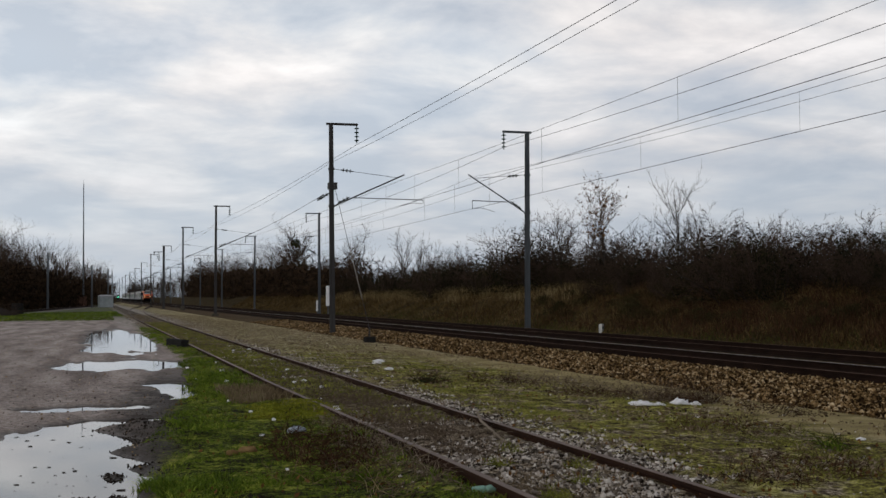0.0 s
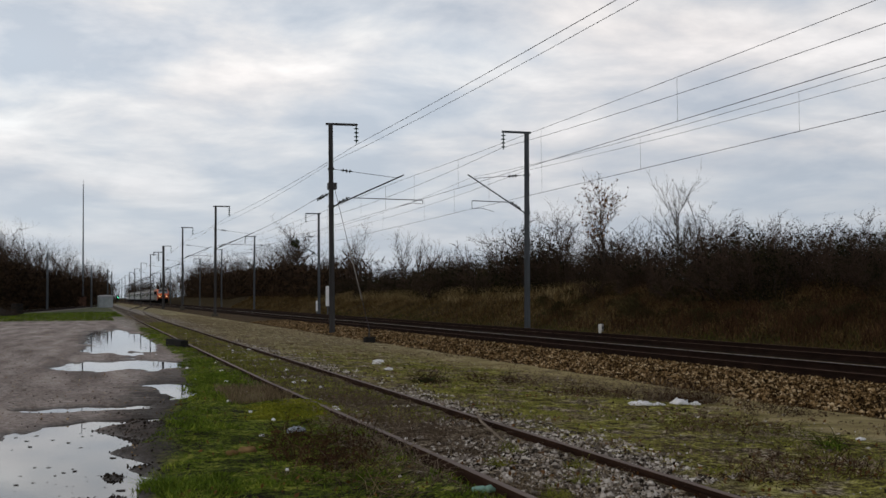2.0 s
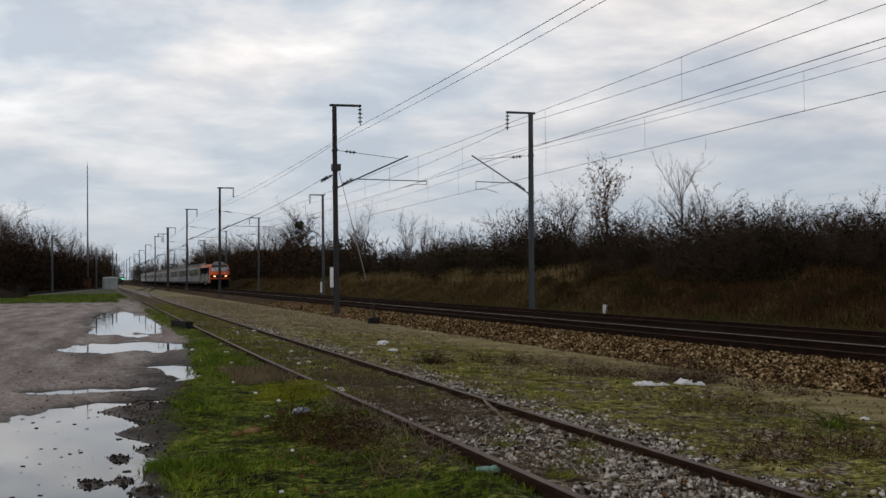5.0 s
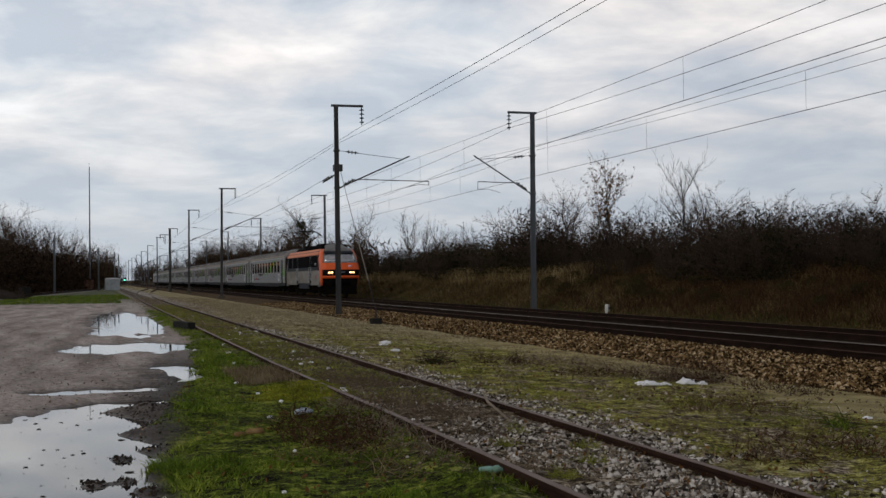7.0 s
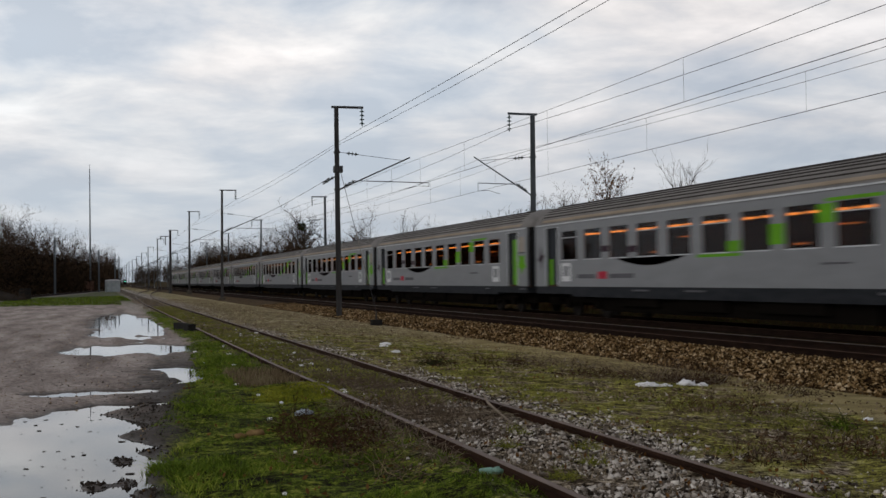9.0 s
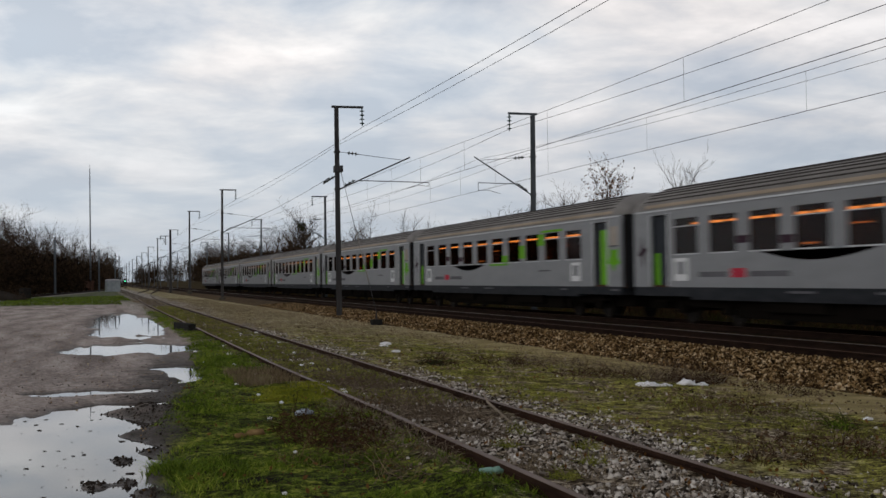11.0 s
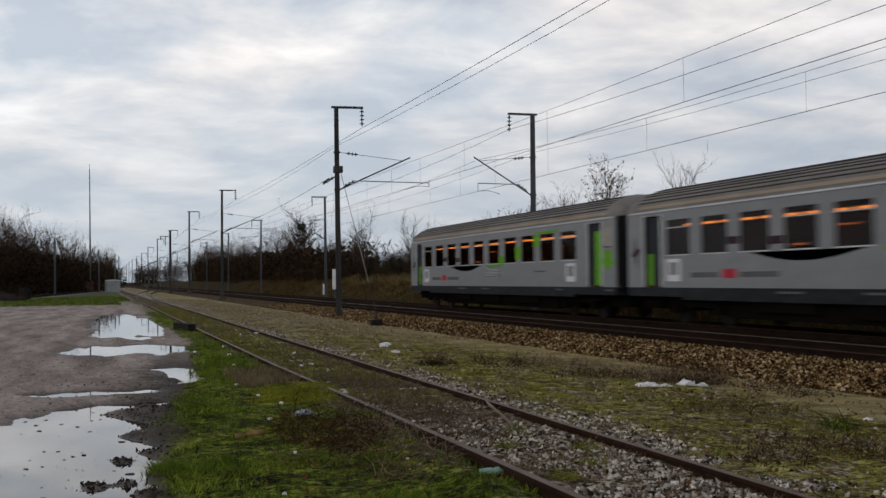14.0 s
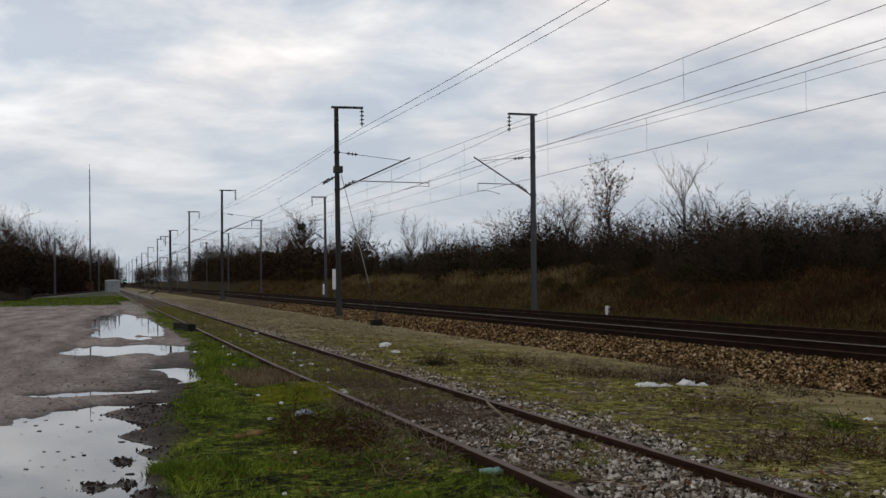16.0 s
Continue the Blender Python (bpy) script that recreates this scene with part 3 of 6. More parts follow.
# ---- overhead line ----
def disc_insulator(bm, a, b, n=4, r=0.12, core=0.025, sides=10):
    """One turned piece: a core with n flared discs along it."""
    a, b = Vector(a), Vector(b)
    q, ln = (b - a).to_track_quat("Z", "Y"), (b - a).length
    profile = [(core, 0.0)]
    for i in range(n):
        p = ln * (i + 0.7) / (n + 0.4)
        profile += [(core, p - 0.036), (r * 0.45, p - 0.035), (r, p), (r * 0.8, p + 0.017), (core, p + 0.018)]
    profile.append((core, ln))
    rings = [[bm.verts.new(a + q @ Vector((rr * math.cos(k * math.tau / sides), rr * math.sin(k * math.tau / sides), z))) for k in range(sides)] for rr, z in profile]
    for lo, hi in zip(rings, rings[1:]):
        for k in range(sides):
            bm.faces.new((lo[k], lo[(k + 1) % sides], hi[(k + 1) % sides], hi[k]))
    bm.faces.new(rings[0][::-1]), bm.faces.new(rings[-1])


def build_mast(name, label, side, height, foot, reach=4.35, fittings=True, steel=None, tip=(3.45, 1.5), rise=(0.40, 0.33)):
    """A catenary mast: H-section post, top arm with feeder insulator, bracket with stay. side +1: arms point to +x."""
    steel = steel or M_STEEL
    root = thing(name, label, "catenary mast", "catenary masts")
    w, s = 0.105, side
    bm = bmesh.new()
    for y0, y1, x0, x1 in ((-w, -w + 0.02, -0.098, 0.098), (w - 0.02, w, -0.098, 0.098), (-w + 0.02, w - 0.02, -0.012, 0.012)):
        lo = [bm.verts.new((xx * 1.15, yy * 1.15, -0.3)) for xx, yy in ((x0, y0), (x1, y0), (x1, y1), (x0, y1))]
        hi = [bm.verts.new((xx * 0.85, yy, height)) for xx, yy in ((x0, y0), (x1, y0), (x1, y1), (x0, y1))]
        for i in range(4):
            j = (i + 1) % 4
            bm.faces.new((lo[i], lo[j], hi[j], hi[i]))
        bm.faces.new(hi)
    part("post", bm, steel, root)
    part("footing", boxes((-0.27, 0.27, -0.27, 0.27, -0.5, -0.02), bevel=0.05), M_CONCRETE, root, "rough concrete footing")
    arm = part("top_arm", boxes((min(-0.22 * s, 1.26 * s), max(-0.22 * s, 1.26 * s), -0.05, 0.05, height, height + 0.1)), steel, root)
    bm = bmesh.new()
    disc_insulator(bm, (1.2 * s, 0, height), (1.2 * s, 0, height - 0.82))
    part("feeder_insulator", bm, M_GLASSINS, root, "string of glass disc insulators")
    zf, zs = foot, height - 2.02
    part("bracket_tube", tubes([((0.1 * s, 0, zf), (tip[0] * s, 0, zf + tip[1]), 0.032)]), steel, root)
    part("stay", tubes([((0.1 * s, 0, zs), (tip[0] * 0.905 * s, 0, zf + tip[1] * 0.905), 0.012)], 6), M_WIRE, root)
    part("registration_tube", tubes([((0.98 * s, 0, zf + rise[0]), (reach * s, 0, zf + rise[1]), 0.022), ((reach * s, 0, zf + rise[1]), (reach * s, 0, zf + 0.16), 0.014), ((reach * s, 0, zf + 0.16), ((reach - 0.5) * s, 0, zf + 0.19), 0.012), (((reach - 0.5) * s, 0, zf + 0.19), ((reach - 1.1) * s, 0, zf + 0.03), 0.012)], 6), steel, root)
    bm = bmesh.new()
    disc_insulator(bm, (0.45 * s, 0, zs - 0.04), (1.0 * s, 0, zs - 0.1), 3, 0.09)
    part("stay_insulator", bm, M_CERAMIC, root)
    bm = bmesh.new()
    disc_insulator(bm, (0.3 * s, 0, zf + 0.02 + 0.28 * tip[1] / tip[0]), (0.85 * s, 0, zf + 0.1 + 0.75 * tip[1] / tip[0]), 3, 0.09)
    part("bracket_insulator", bm, M_CERAMIC, root)
    for zc in (zf, zs):
        part("clamp", boxes((-0.125, 0.125, -0.135, 0.135, zc - 0.05, zc + 0.05), bevel=0.01), steel, root)
    return root


M_CONCRETE = mat("rough_concrete", tone((0.075, 0.066, 0.054)), 9, 0.9, 0, 0.5)
LX, RX = 10.49, 20.15
L_ROWS = [(52.98, 9.52, -0.26), (106.4, 9.72, -0.22), (146.3, 10.1, -0.2), (186.9, 9.7, -0.32), (227.5, 9.9, -0.4), (273, 9.7, -0.45), (314, 9.4, -0.45)] + [(314 + 46 * k, 9.4, -0.4) for k in range(1, 9)]
R_ROWS = [(53.44, 9.40, -0.14), (107.9, 9.2, -0.12), (153.6, 9.4, -0.12), (194.1, 9.3, -0.12), (234.1, 9.1, -0.14), (278, 9.2, -0.14)] + [(278 + 47 * k, 9.2, -0.14) for k in range(1, 9)]
first_l = build_mast("catenary_mast", "grey steel catenary mast with feeder arm and bracket", 1, 9.52, 5.79, steel=M_STEEL_OLD)
first_l.matrix_basis = pose(LX, 52.98, -0.26, 0, -0.3, 0)
first_r = build_mast("catenary_mast", "grey steel catenary mast with feeder arm and bracket", -1, 9.40, 5.53, 2.8, tip=(3.0, 1.78), rise=(0.51, 0.54))
first_r.matrix_basis = pose(RX, 53.44, -0.14, 0, 0.3, 0)
for rows, src, cx in ((L_ROWS, first_l, LX), (R_ROWS, first_r, RX)):
    for yy, hh, zz in (*rows[1:], (rows[0][0] - 53.5, rows[0][1], rows[0][2])):
        c = copy_thing(src, pose(cx, yy, zz + (hh - rows[0][1]), 0, random.uniform(-0.4, 0.4), 0))


def sagging(name, label, spans, sag, radius, group="overhead wires", n=10):
    """A wire through the points of spans, sagging between them."""
    bm = bmesh.new()
    for a, b in zip(spans, spans[1:]):
        a, b = Vector(a), Vector(b)
        prev = a
        for i in range(1, n + 1):
            t = i / n
            p = a.lerp(b, t)
            p.z -= sag * 4 * t * (1 - t)
            tube(bm, prev, p, radius, sides=5, caps=False)
            prev = p
    return tagged(part(name, bm, M_WIRE), label, "wire", group)


def wires():
    ly = [r[0] for r in L_ROWS][::1]
    ry = [r[0] for r in R_ROWS]
    lz = lambda i: L_ROWS[i][1] + L_ROWS[i][2]
    rz = lambda i: R_ROWS[i][1] + R_ROWS[i][2]
    lpts = [(-0.5, lz(0), -1)] + [(yy, lz(i), i) for i, yy in enumerate(ly)]
    rpts = [(-0.1, rz(0), -1)] + [(yy, rz(i), i) for i, yy in enumerate(ry)]
    sagging("feeder_wire", "dark feeder wire hung from mast insulators", [(LX + 1.2, yy, z - 0.84) for yy, z, i in lpts], 0.15, 0.010)
    sagging("earth_wire", "thin dark earth wire clamped to the masts", [(LX - 0.05, yy, z - 1.73) for yy, z, i in lpts], 0.26, 0.0075)
    sagging("feeder_wire", "dark feeder wire hung from mast insulators", [(RX - 1.2, yy, z - 0.72) for yy, z, i in rpts], 0.42, 0.010)
    sagging("earth_wire", "thin dark earth wire clamped to the masts", [(RX + 0.02, yy, z - 1.8) for yy, z, i in rpts], 0.35, 0.007)
    for cx, pts, mz, cz, sway in ((NEAR, lpts, 6.77, 5.60, 0.2), (FAR_T, rpts, 7.05, 5.54, 0.2)):
        zig = [cx + sway * (1 if k % 2 else -0.6) for k in range(len(pts))]
        mess = [(zig[k], p[0], mz) for k, p in enumerate(pts)]
        cont = [(zig[k], p[0], cz) for k, p in enumerate(pts)]
        sag = 0.13 if cx == NEAR else 0.53
        top = sagging("messenger_wire", "catenary messenger wire above the track", mess, sag, 0.007)
        con = sagging("contact_wire", "copper contact wire above the track", cont, 0.03, 0.0085)
        for a, b in list(zip(pts, pts[1:]))[:5]:
            k = pts.index(a)
            for t in (0.05, 0.15, 0.32, 0.486, 0.657, 0.825, 0.95):
                yy = a[0] + (b[0] - a[0]) * t
                xx = zig[k] + (zig[k + 1] - zig[k]) * t
                bm = bmesh.new()
                tube(bm, (xx, yy, mz - sag * 4 * t * (1 - t)), (xx, yy, cz - 0.03 * 4 * t * (1 - t)), 0.004, sides=4, caps=False)
                part("dropper", bm, M_WIRE, con)


wires()
# anchor stay, its block, and the tensioning gear on the first mast
sagging("anchor_stay", "taut steel anchor stay from mast to ground block", [(LX - 0.05, 52.8, 6.9), (9.77, 42.35, 0.2)], 0.0, 0.012, "mast stays", 1)

stay_lo, stay_hi = Vector((9.77, 42.35, 0.2)), Vector((LX - 0.05, 52.8, 6.9))
sleeve = part("stay_sleeve", tubes([(stay_lo.lerp(stay_hi, 0.16), stay_lo.lerp(stay_hi, 0.46), 0.019)], 8), M_SLEEVE)
tagged(sleeve, "pale grey plastic sleeve on the anchor stay", "stay sleeve", "mast stays")


# ---- the train ----
M_GREY = mat("coach_grey_paint", [(0.25, (0.145, 0.151, 0.160)), (0.75, (0.200, 0.207, 0.218))], 1.4, 0.42, 0, 0.03, stretch=(1, 0.6, 2.5), spec=0.4)
M_LIGHTGREY = mat("loco_grey_paint", [(0.30, (0.085, 0.073, 0.056)), (0.45, (0.165, 0.155, 0.136)), (0.60, (0.215, 0.208, 0.192)), (0.75, (0.26, 0.252, 0.236))], 0.9, 0.5, 0, 0.03, stretch=(1, 0.7, 2))
M_ROOF = mat("sooty_roof", [(0.3, (0.135, 0.128, 0.122)), (0.7, (0.225, 0.215, 0.205))], 3, 0.6, 0, 0.1, stretch=(1, 0.25, 1))
M_ROOFTAN = mat("tan_roof_edge", [(0.3, (0.25, 0.205, 0.155)), (0.7, (0.36, 0.30, 0.235))], 3, 0.6, 0, 0.1, stretch=(1, 0.25, 1))
M_ROOFRIB = mat("dark_roof_rib", tone((0.055, 0.05, 0.048)), 4, 0.7)
M_SILL = mat("dark_blue_sill", [(0.3, (0.013, 0.015, 0.018)), (0.7, (0.030, 0.032, 0.036))], 3, 0.5, 0, 0.05, stretch=(1, 0.5, 2))
# one black for running and roof gear; under-train shade is put into it
M_UNDER = mat("gear_and_shade_black", tone((0.007, 0.006, 0.005)), 6, 0.9, 0, 0.2, spec=0.0)
M_WHEEL = mat("wheel_steel", tone((0.02, 0.017, 0.015)), 6, 0.6, 0.3)
M_RUBBER = mat("bellows_rubber", tone((0.016, 0.016, 0.017)), 12, 0.75)
M_GREEN = mat("lime_green_decal", tone((0.12, 0.33, 0.02), 0.8, 1.1), 3, 0.45)
M_PLUM = mat("plum_decal", tone((0.035, 0.018, 0.028)), 3, 0.45)
M_WHITE = mat("white_sign", tone((0.62, 0.63, 0.64), 0.9, 1.05), 4, 0.5)
M_DARKGREY = mat("charcoal_lettering", tone((0.10, 0.10, 0.11)), 4, 0.5)
M_RED = mat("crimson_emblem", tone((0.40, 0.035, 0.06)), 4, 0.45)
M_ORANGE = mat("orange_loco_paint", [(0.3, (0.58, 0.085, 0.016)), (0.7, (0.76, 0.125, 0.026))], 2, 0.4, 0, 0.02, spec=0.25)
M_ORANGEPALE = mat("faded_orange_paint", [(0.3, (0.44, 0.15, 0.075)), (0.7, (0.62, 0.22, 0.11))], 2, 0.45, 0, 0.02, stretch=(1, 0.4, 1))
M_SLATE = mat("slate_paint", tone((0.028, 0.032, 0.038)), 2, 0.5, spec=0.03)
M_BLACK = mat("black_louvre", tone((0.010, 0.010, 0.011)), 8, 0.7, spec=0.0)
M_LILAC = mat("lilac_emblem", tone((0.62, 0.42, 0.52)), 4, 0.45)
M_DULLRED = mat("dull_red_emblem", tone((0.27, 0.10, 0.10)), 5, 0.5)
M_DOME = mat("grey_dome", [(0.3, (0.105, 0.102, 0.094)), (0.7, (0.20, 0.195, 0.185))], 3, 0.5)
M_INSIDE = mat("brown_interior", tone((0.055, 0.030, 0.018)), 4, 0.7)
M_FROST = mat("frosted_glass", tone((0.34, 0.30, 0.26)), 6, 0.25)
M_ALU = mat("aluminium_frame", tone((0.52, 0.53, 0.54)), 6, 0.4, 0.4)
M_PANE = tinted_glass("tinted_pane", (0.80, 0.76, 0.70), 0.42)
M_SCREEN = tinted_glass("windscreen", (0.55, 0.6, 0.62), 0.8, 0.42)
M_LAMP = glow("warm_ceiling_lamp", (1.0, 0.33, 0.075), 7.5)
# glow for the painted second reflection of the ceiling strip
M_LAMPECHO = glow("lamp_reflection", (1.0, 0.30, 0.07), 1.6)
M_HEAD = glow("headlamp", (1.0, 0.52, 0.22), 4.0)

WINDOWS = [9.46 - 2.03 * k for k in range(10)]


def wheelset_parts(bogie, y):
    ws = part("wheelset", tubes([((-0.72, y, 0.46), (0.72, y, 0.46), 0.09)], 10), M_WHEEL, bogie)
    for sx in (-1, 1):
        bm = lathe([(0.30, -0.065), (0.46, -0.065), (0.475, -0.04), (0.46, 0.0), (0.46, 0.065), (0.40, 0.07), (0.36, 0.03), (0.16, 0.03), (0.12, 0.09)], 20, (sx * 0.755, y, 0.46), Euler((0, math.pi / 2 * sx, 0)).to_quaternion())
        part("wheel", bm, M_WHEEL, bogie)
    return ws


def make_bogie(root, yc, base=1.28):
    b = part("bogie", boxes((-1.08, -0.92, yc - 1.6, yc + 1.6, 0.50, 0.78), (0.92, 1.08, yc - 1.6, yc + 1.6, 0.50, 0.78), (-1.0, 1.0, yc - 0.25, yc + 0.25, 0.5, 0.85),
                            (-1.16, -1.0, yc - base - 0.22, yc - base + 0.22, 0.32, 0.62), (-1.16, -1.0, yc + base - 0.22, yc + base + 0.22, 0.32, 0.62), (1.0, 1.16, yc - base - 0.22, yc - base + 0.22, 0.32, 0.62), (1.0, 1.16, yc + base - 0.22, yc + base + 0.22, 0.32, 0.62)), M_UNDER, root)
    for sy in (-1, 1):
        wheelset_parts(b, yc + sy * base)
    return b


def coach_roof_points(n=14):
    pts = []
    for i in range(n + 1):
        a = math.pi * i / n
        x = -1.40 * math.cos(a)
        z = 3.33 + 0.74 * math.sin(a) ** 0.86
        pts.append((x, z))
    return pts


def roof_loft(y_list, pts, lower=3.33):
    """y_list: (y, height factor, width factor)"""
    bm = bmesh.new()
    rings = [[bm.verts.new((x * w, y, lower + (z - lower) * f)) for x, z in pts] for y, f, w in y_list]
    for a, b in zip(rings, rings[1:]):
        for i in range(len(pts) - 1):
            bm.faces.new((a[i], a[i + 1], b[i + 1], b[i]))
    bm.faces.new(rings[0][::-1]), bm.faces.new(rings[-1])
    for f in bm.faces:
        f.smooth = True
    return bm


def build_coach():
    root = thing("passenger_coach", "grey corridor coach with lit windows and lime green decals", "coach", "coaches of the train")
    top, bottom = 3.0, 2.0
    half, body0, body1 = 1.42, 1.06, 3.33
    ends = 12.95
    rows = []
    for s in (-1, 1):
        x0, x1 = sorted((s * half, s * (half - 0.06)))
        rows += [(x0, x1, -10.55, 10.55, body0, bottom), (x0, x1, -10.55, 10.55, top, body1)]
        edge = [10.55] + [v for w in WINDOWS for v in (w + 0.69, w - 0.69)] + [-10.55]
        rows += [(x0, x1, edge[k + 1], edge[k], bottom, top) for k in range(0, len(edge), 2)]
        for e in (-1, 1):
            y0, y1 = sorted((e * 11.62, e * 12.75))
            rows.append((x0, x1, y0, y1, body0, body1))
            y0, y1 = sorted((e * 10.55, e * 11.62))
            rows.append((x0, x1, y0, y1, 3.16, body1))
    body = part("body", boxes(*rows), M_GREY, root)
    for e in (-1, 1):
        y0, y1 = sorted((e * 12.75, e * ends))
        bm = boxes((-1.30, 1.30, y0, y1, 1.0, body1 + 0.1), bevel=0.05)
        part("end_wall", bm, M_RUBBER, root, "dark end wall")
        y0, y1 = sorted((e * ends, e * 13.19))
        part("gangway_bellows", boxes((-0.95, 0.95, y0, y1, 1.0, 3.45), bevel=0.05), M_RUBBER, root)
        for sx in (-1, 1):
            b0, b1 = sorted((e * ends, e * 13.19))
            part("buffer", tubes([((sx * 0.88, b0, 1.06), (sx * 0.88, b1, 1.06), 0.11), ((sx * 0.88, b1 - 0.05 * (e > 0), 1.06), (sx * 0.88, b1 + 0.05 * (e < 0), 1.06), 0.24)], 12), M_UNDER, root)
            xa, xb = sorted((sx * (half - 0.14), sx * (half - 0.09)))
            d0, d1 = sorted((e * 10.6, e * 11.57))
            door = part("door", boxes((xa, xb, d0, d1, 1.0, 3.14), bevel=0.01), M_SLATE, root, "recessed folding door")
            part("door_decal", boxes((xa - 0.006, xb + 0.006, min(e * (11.2 if e > 0 else 10.95), e * 11.5), max(e * (11.2 if e > 0 else 10.95), e * 11.5), 1.1, 2.05 if e > 0 else 2.9)), M_GREEN, door, "lime green stripe")
            part("door_step", boxes((sx * 1.2 - 0.16, sx * 1.2 + 0.16, d0 + 0.05, d1 - 0.05, 0.62, 0.67)), M_UNDER, root)
    for e in (-1, 1):
        b0, b1 = sorted((e * 10.42, e * 10.5))
        part("bulkhead", boxes((-1.355, 1.355, b0, b1, 1.12, 3.26)), M_INSIDE, root)
    # added black boxes that fill the gaps below the floor with shade
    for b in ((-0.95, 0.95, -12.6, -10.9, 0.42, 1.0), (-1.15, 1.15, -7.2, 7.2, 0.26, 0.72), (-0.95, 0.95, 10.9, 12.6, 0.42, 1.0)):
        part("shade_filler", boxes(b), M_UNDER, root)
    part("floor", boxes((-1.35, 1.35, -12.8, 12.8, 1.02, 1.12)), M_INSIDE, root)
    part("partition", boxes((-0.04, 0.04, -12.7, 12.7, 1.12, 3.3)), M_INSIDE, root)
    part("ceiling_lining", boxes((-1.36, 1.36, -12.7, 12.7, 3.26, 3.32)), M_INSIDE, root)
    part("sill_band", boxes((-half + 0.005, half - 0.005, -12.72, -9.2, 0.80, body0), (-half + 0.005, half - 0.005, -9.2, 9.2, 0.72, body0), (-half + 0.005, half - 0.005, 9.2, 12.72, 0.80, body0)), M_SILL, root, "dark blue lower band")
    part("roof", roof_loft([(-12.98, 0.52, 0.93), (-12.8, 0.75, 0.97), (-12.4, 0.93, 1.0), (-12.0, 1, 1), (12.0, 1, 1), (12.4, 0.93, 1.0), (12.8, 0.75, 0.97), (12.98, 0.52, 0.93)], coach_roof_points()), M_ROOF, root)
    # ribs: raised seams along the roof; tan gutter strip over the windows
    pts = coach_roof_points(60)
    for s in (-1, 1):
        for k in (5, 8, 11, 14, 18, 22, 27):
            (xa, za), (xb, zb) = pts[k], pts[k + 1]
            xa, xb = s * xa, s * xb
            bm = bmesh.new()
            tube(bm, ((xa + xb) / 2, -12.05, (za + zb) / 2 + 0.004), ((xa + xb) / 2, 12.05, (za + zb) / 2 + 0.004), 0.019, sides=6)
            part("roof_seam", bm, M_ROOFRIB, root)
        strip = [pts[k] for k in range(1, 4)]
        sec = [(s * (x - 0.006), z + 0.003) for x, z in strip] + [(s * (x + 0.03), z - 0.01) for x, z in strip[::-1]]
        part("gutter_strip", sweep(sec, [(0, -12.0, 0), (0, 12.0, 0)]), M_ROOFTAN, root, "tan roof edge")
    for s in (-1, 1):
        for k, w in enumerate(WINDOWS):
            xa, xb = sorted((s * (half - 0.035), s * (half - 0.027)))
            if k == 0:
                pane = part("window_pane", boxes((xa, xb, -0.69, 0.69, bottom, top)), M_PANE, root)
                xa, xb = sorted((s * (half - 0.03), s * (half + 0.006)))
                frame_mesh = part("window_sill", boxes((xa, xb, -0.69, 0.69, bottom - 0.03, bottom)), M_ALU, pane).data
                bar_mesh = part("window_bar", boxes((xa, xb, -0.69, 0.69, top - 0.24, top - 0.215)), M_ALU, pane).data
                xa, xb = sorted((s * 0.62, s * 0.78))
                lamp_mesh = part("ceiling_lamp", boxes((xa, xb, -0.80, 0.80, 2.86, 2.91)), M_LAMP, pane, "warm fluorescent strip").data
                first = pane
            else:
                pane = new("window_pane", first.data)
                pane.parent = root
                for nm, dm in (("window_sill", frame_mesh), ("window_bar", bar_mesh), ("ceiling_lamp", lamp_mesh)):
                    if nm == "window_bar" and k in (1, 2, 6, 7):
                        continue
                    o = new(nm, dm)
                    o.parent = pane
            # some windows get a glowing bar that imitates a lower lamp reflection
            if k in (2, 3, 6, 7):
                xa, xb = sorted((s * 0.10, s * 0.13))
                part("lamp_reflection", boxes((xa, xb, -0.42, 0.42, 2.56, 2.60) if k % 2 else (xa, xb, -0.3, 0.36, 2.14, 2.19)), M_LAMPECHO, pane, "dim glowing bar for the ceiling lamp's second reflection")
            pane.location.y = w
            pane.visible_shadow = False
    # decals on both sides, a few millimetres proud
    for s in (-1, 1):
        def decal(name, y0, y1, z0, z1, material, proud=0.004):
            xa, xb = sorted((s * (half - 0.002), s * (half + proud)))
            return part(name, boxes((xa, xb, y0, y1, z0, z1)), material, root)
        for i, (y0, y1, z0, z1) in enumerate(((-4.0, -3.36, 2.12, 2.62), (-1.98, -1.33, 2.0, 2.28), (-1.98, 0.3, 1.88, 1.96), (-6.03, -5.39, 2.55, 2.98), (-7.8, -5.7, 3.02, 3.1))):
            decal("green_decal", y0, y1, z0, z1, M_GREEN)
        bm = bmesh.new()
        x = s * (half + 0.009)
        upper = [bm.verts.new((x, 5.6 - 4.7 * t / 12, 1.96)) for t in range(13)]
        lower = [bm.verts.new((x, 5.6 - 4.7 * t / 12, 1.96 - 0.24 * math.sin(math.pi * t / 12) - 0.002)) for t in range(13)]
        for a in range(12):
            bm.faces.new((upper[a], upper[a + 1], lower[a + 1], lower[a]))
        bmesh.ops.solidify(bm, geom=bm.faces[:], thickness=0.004)
        part("plum_swoosh", bm, M_PLUM, root, "plum coloured curved decal")
        for y in (9.75, -9.0):
            sg = decal("class_sign", y - 0.42, y + 0.42, 1.24, 1.88, M_WHITE)
            xa, xb = sorted((s * (half + 0.003), s * (half + 0.007)))
            part("sign_panel", boxes((xa, xb, y - 0.27, y + 0.27, 1.42, 1.78)), M_GREY, sg)
        em = decal("emblem", 6.3, 7.0, 1.32, 1.56, M_RED)
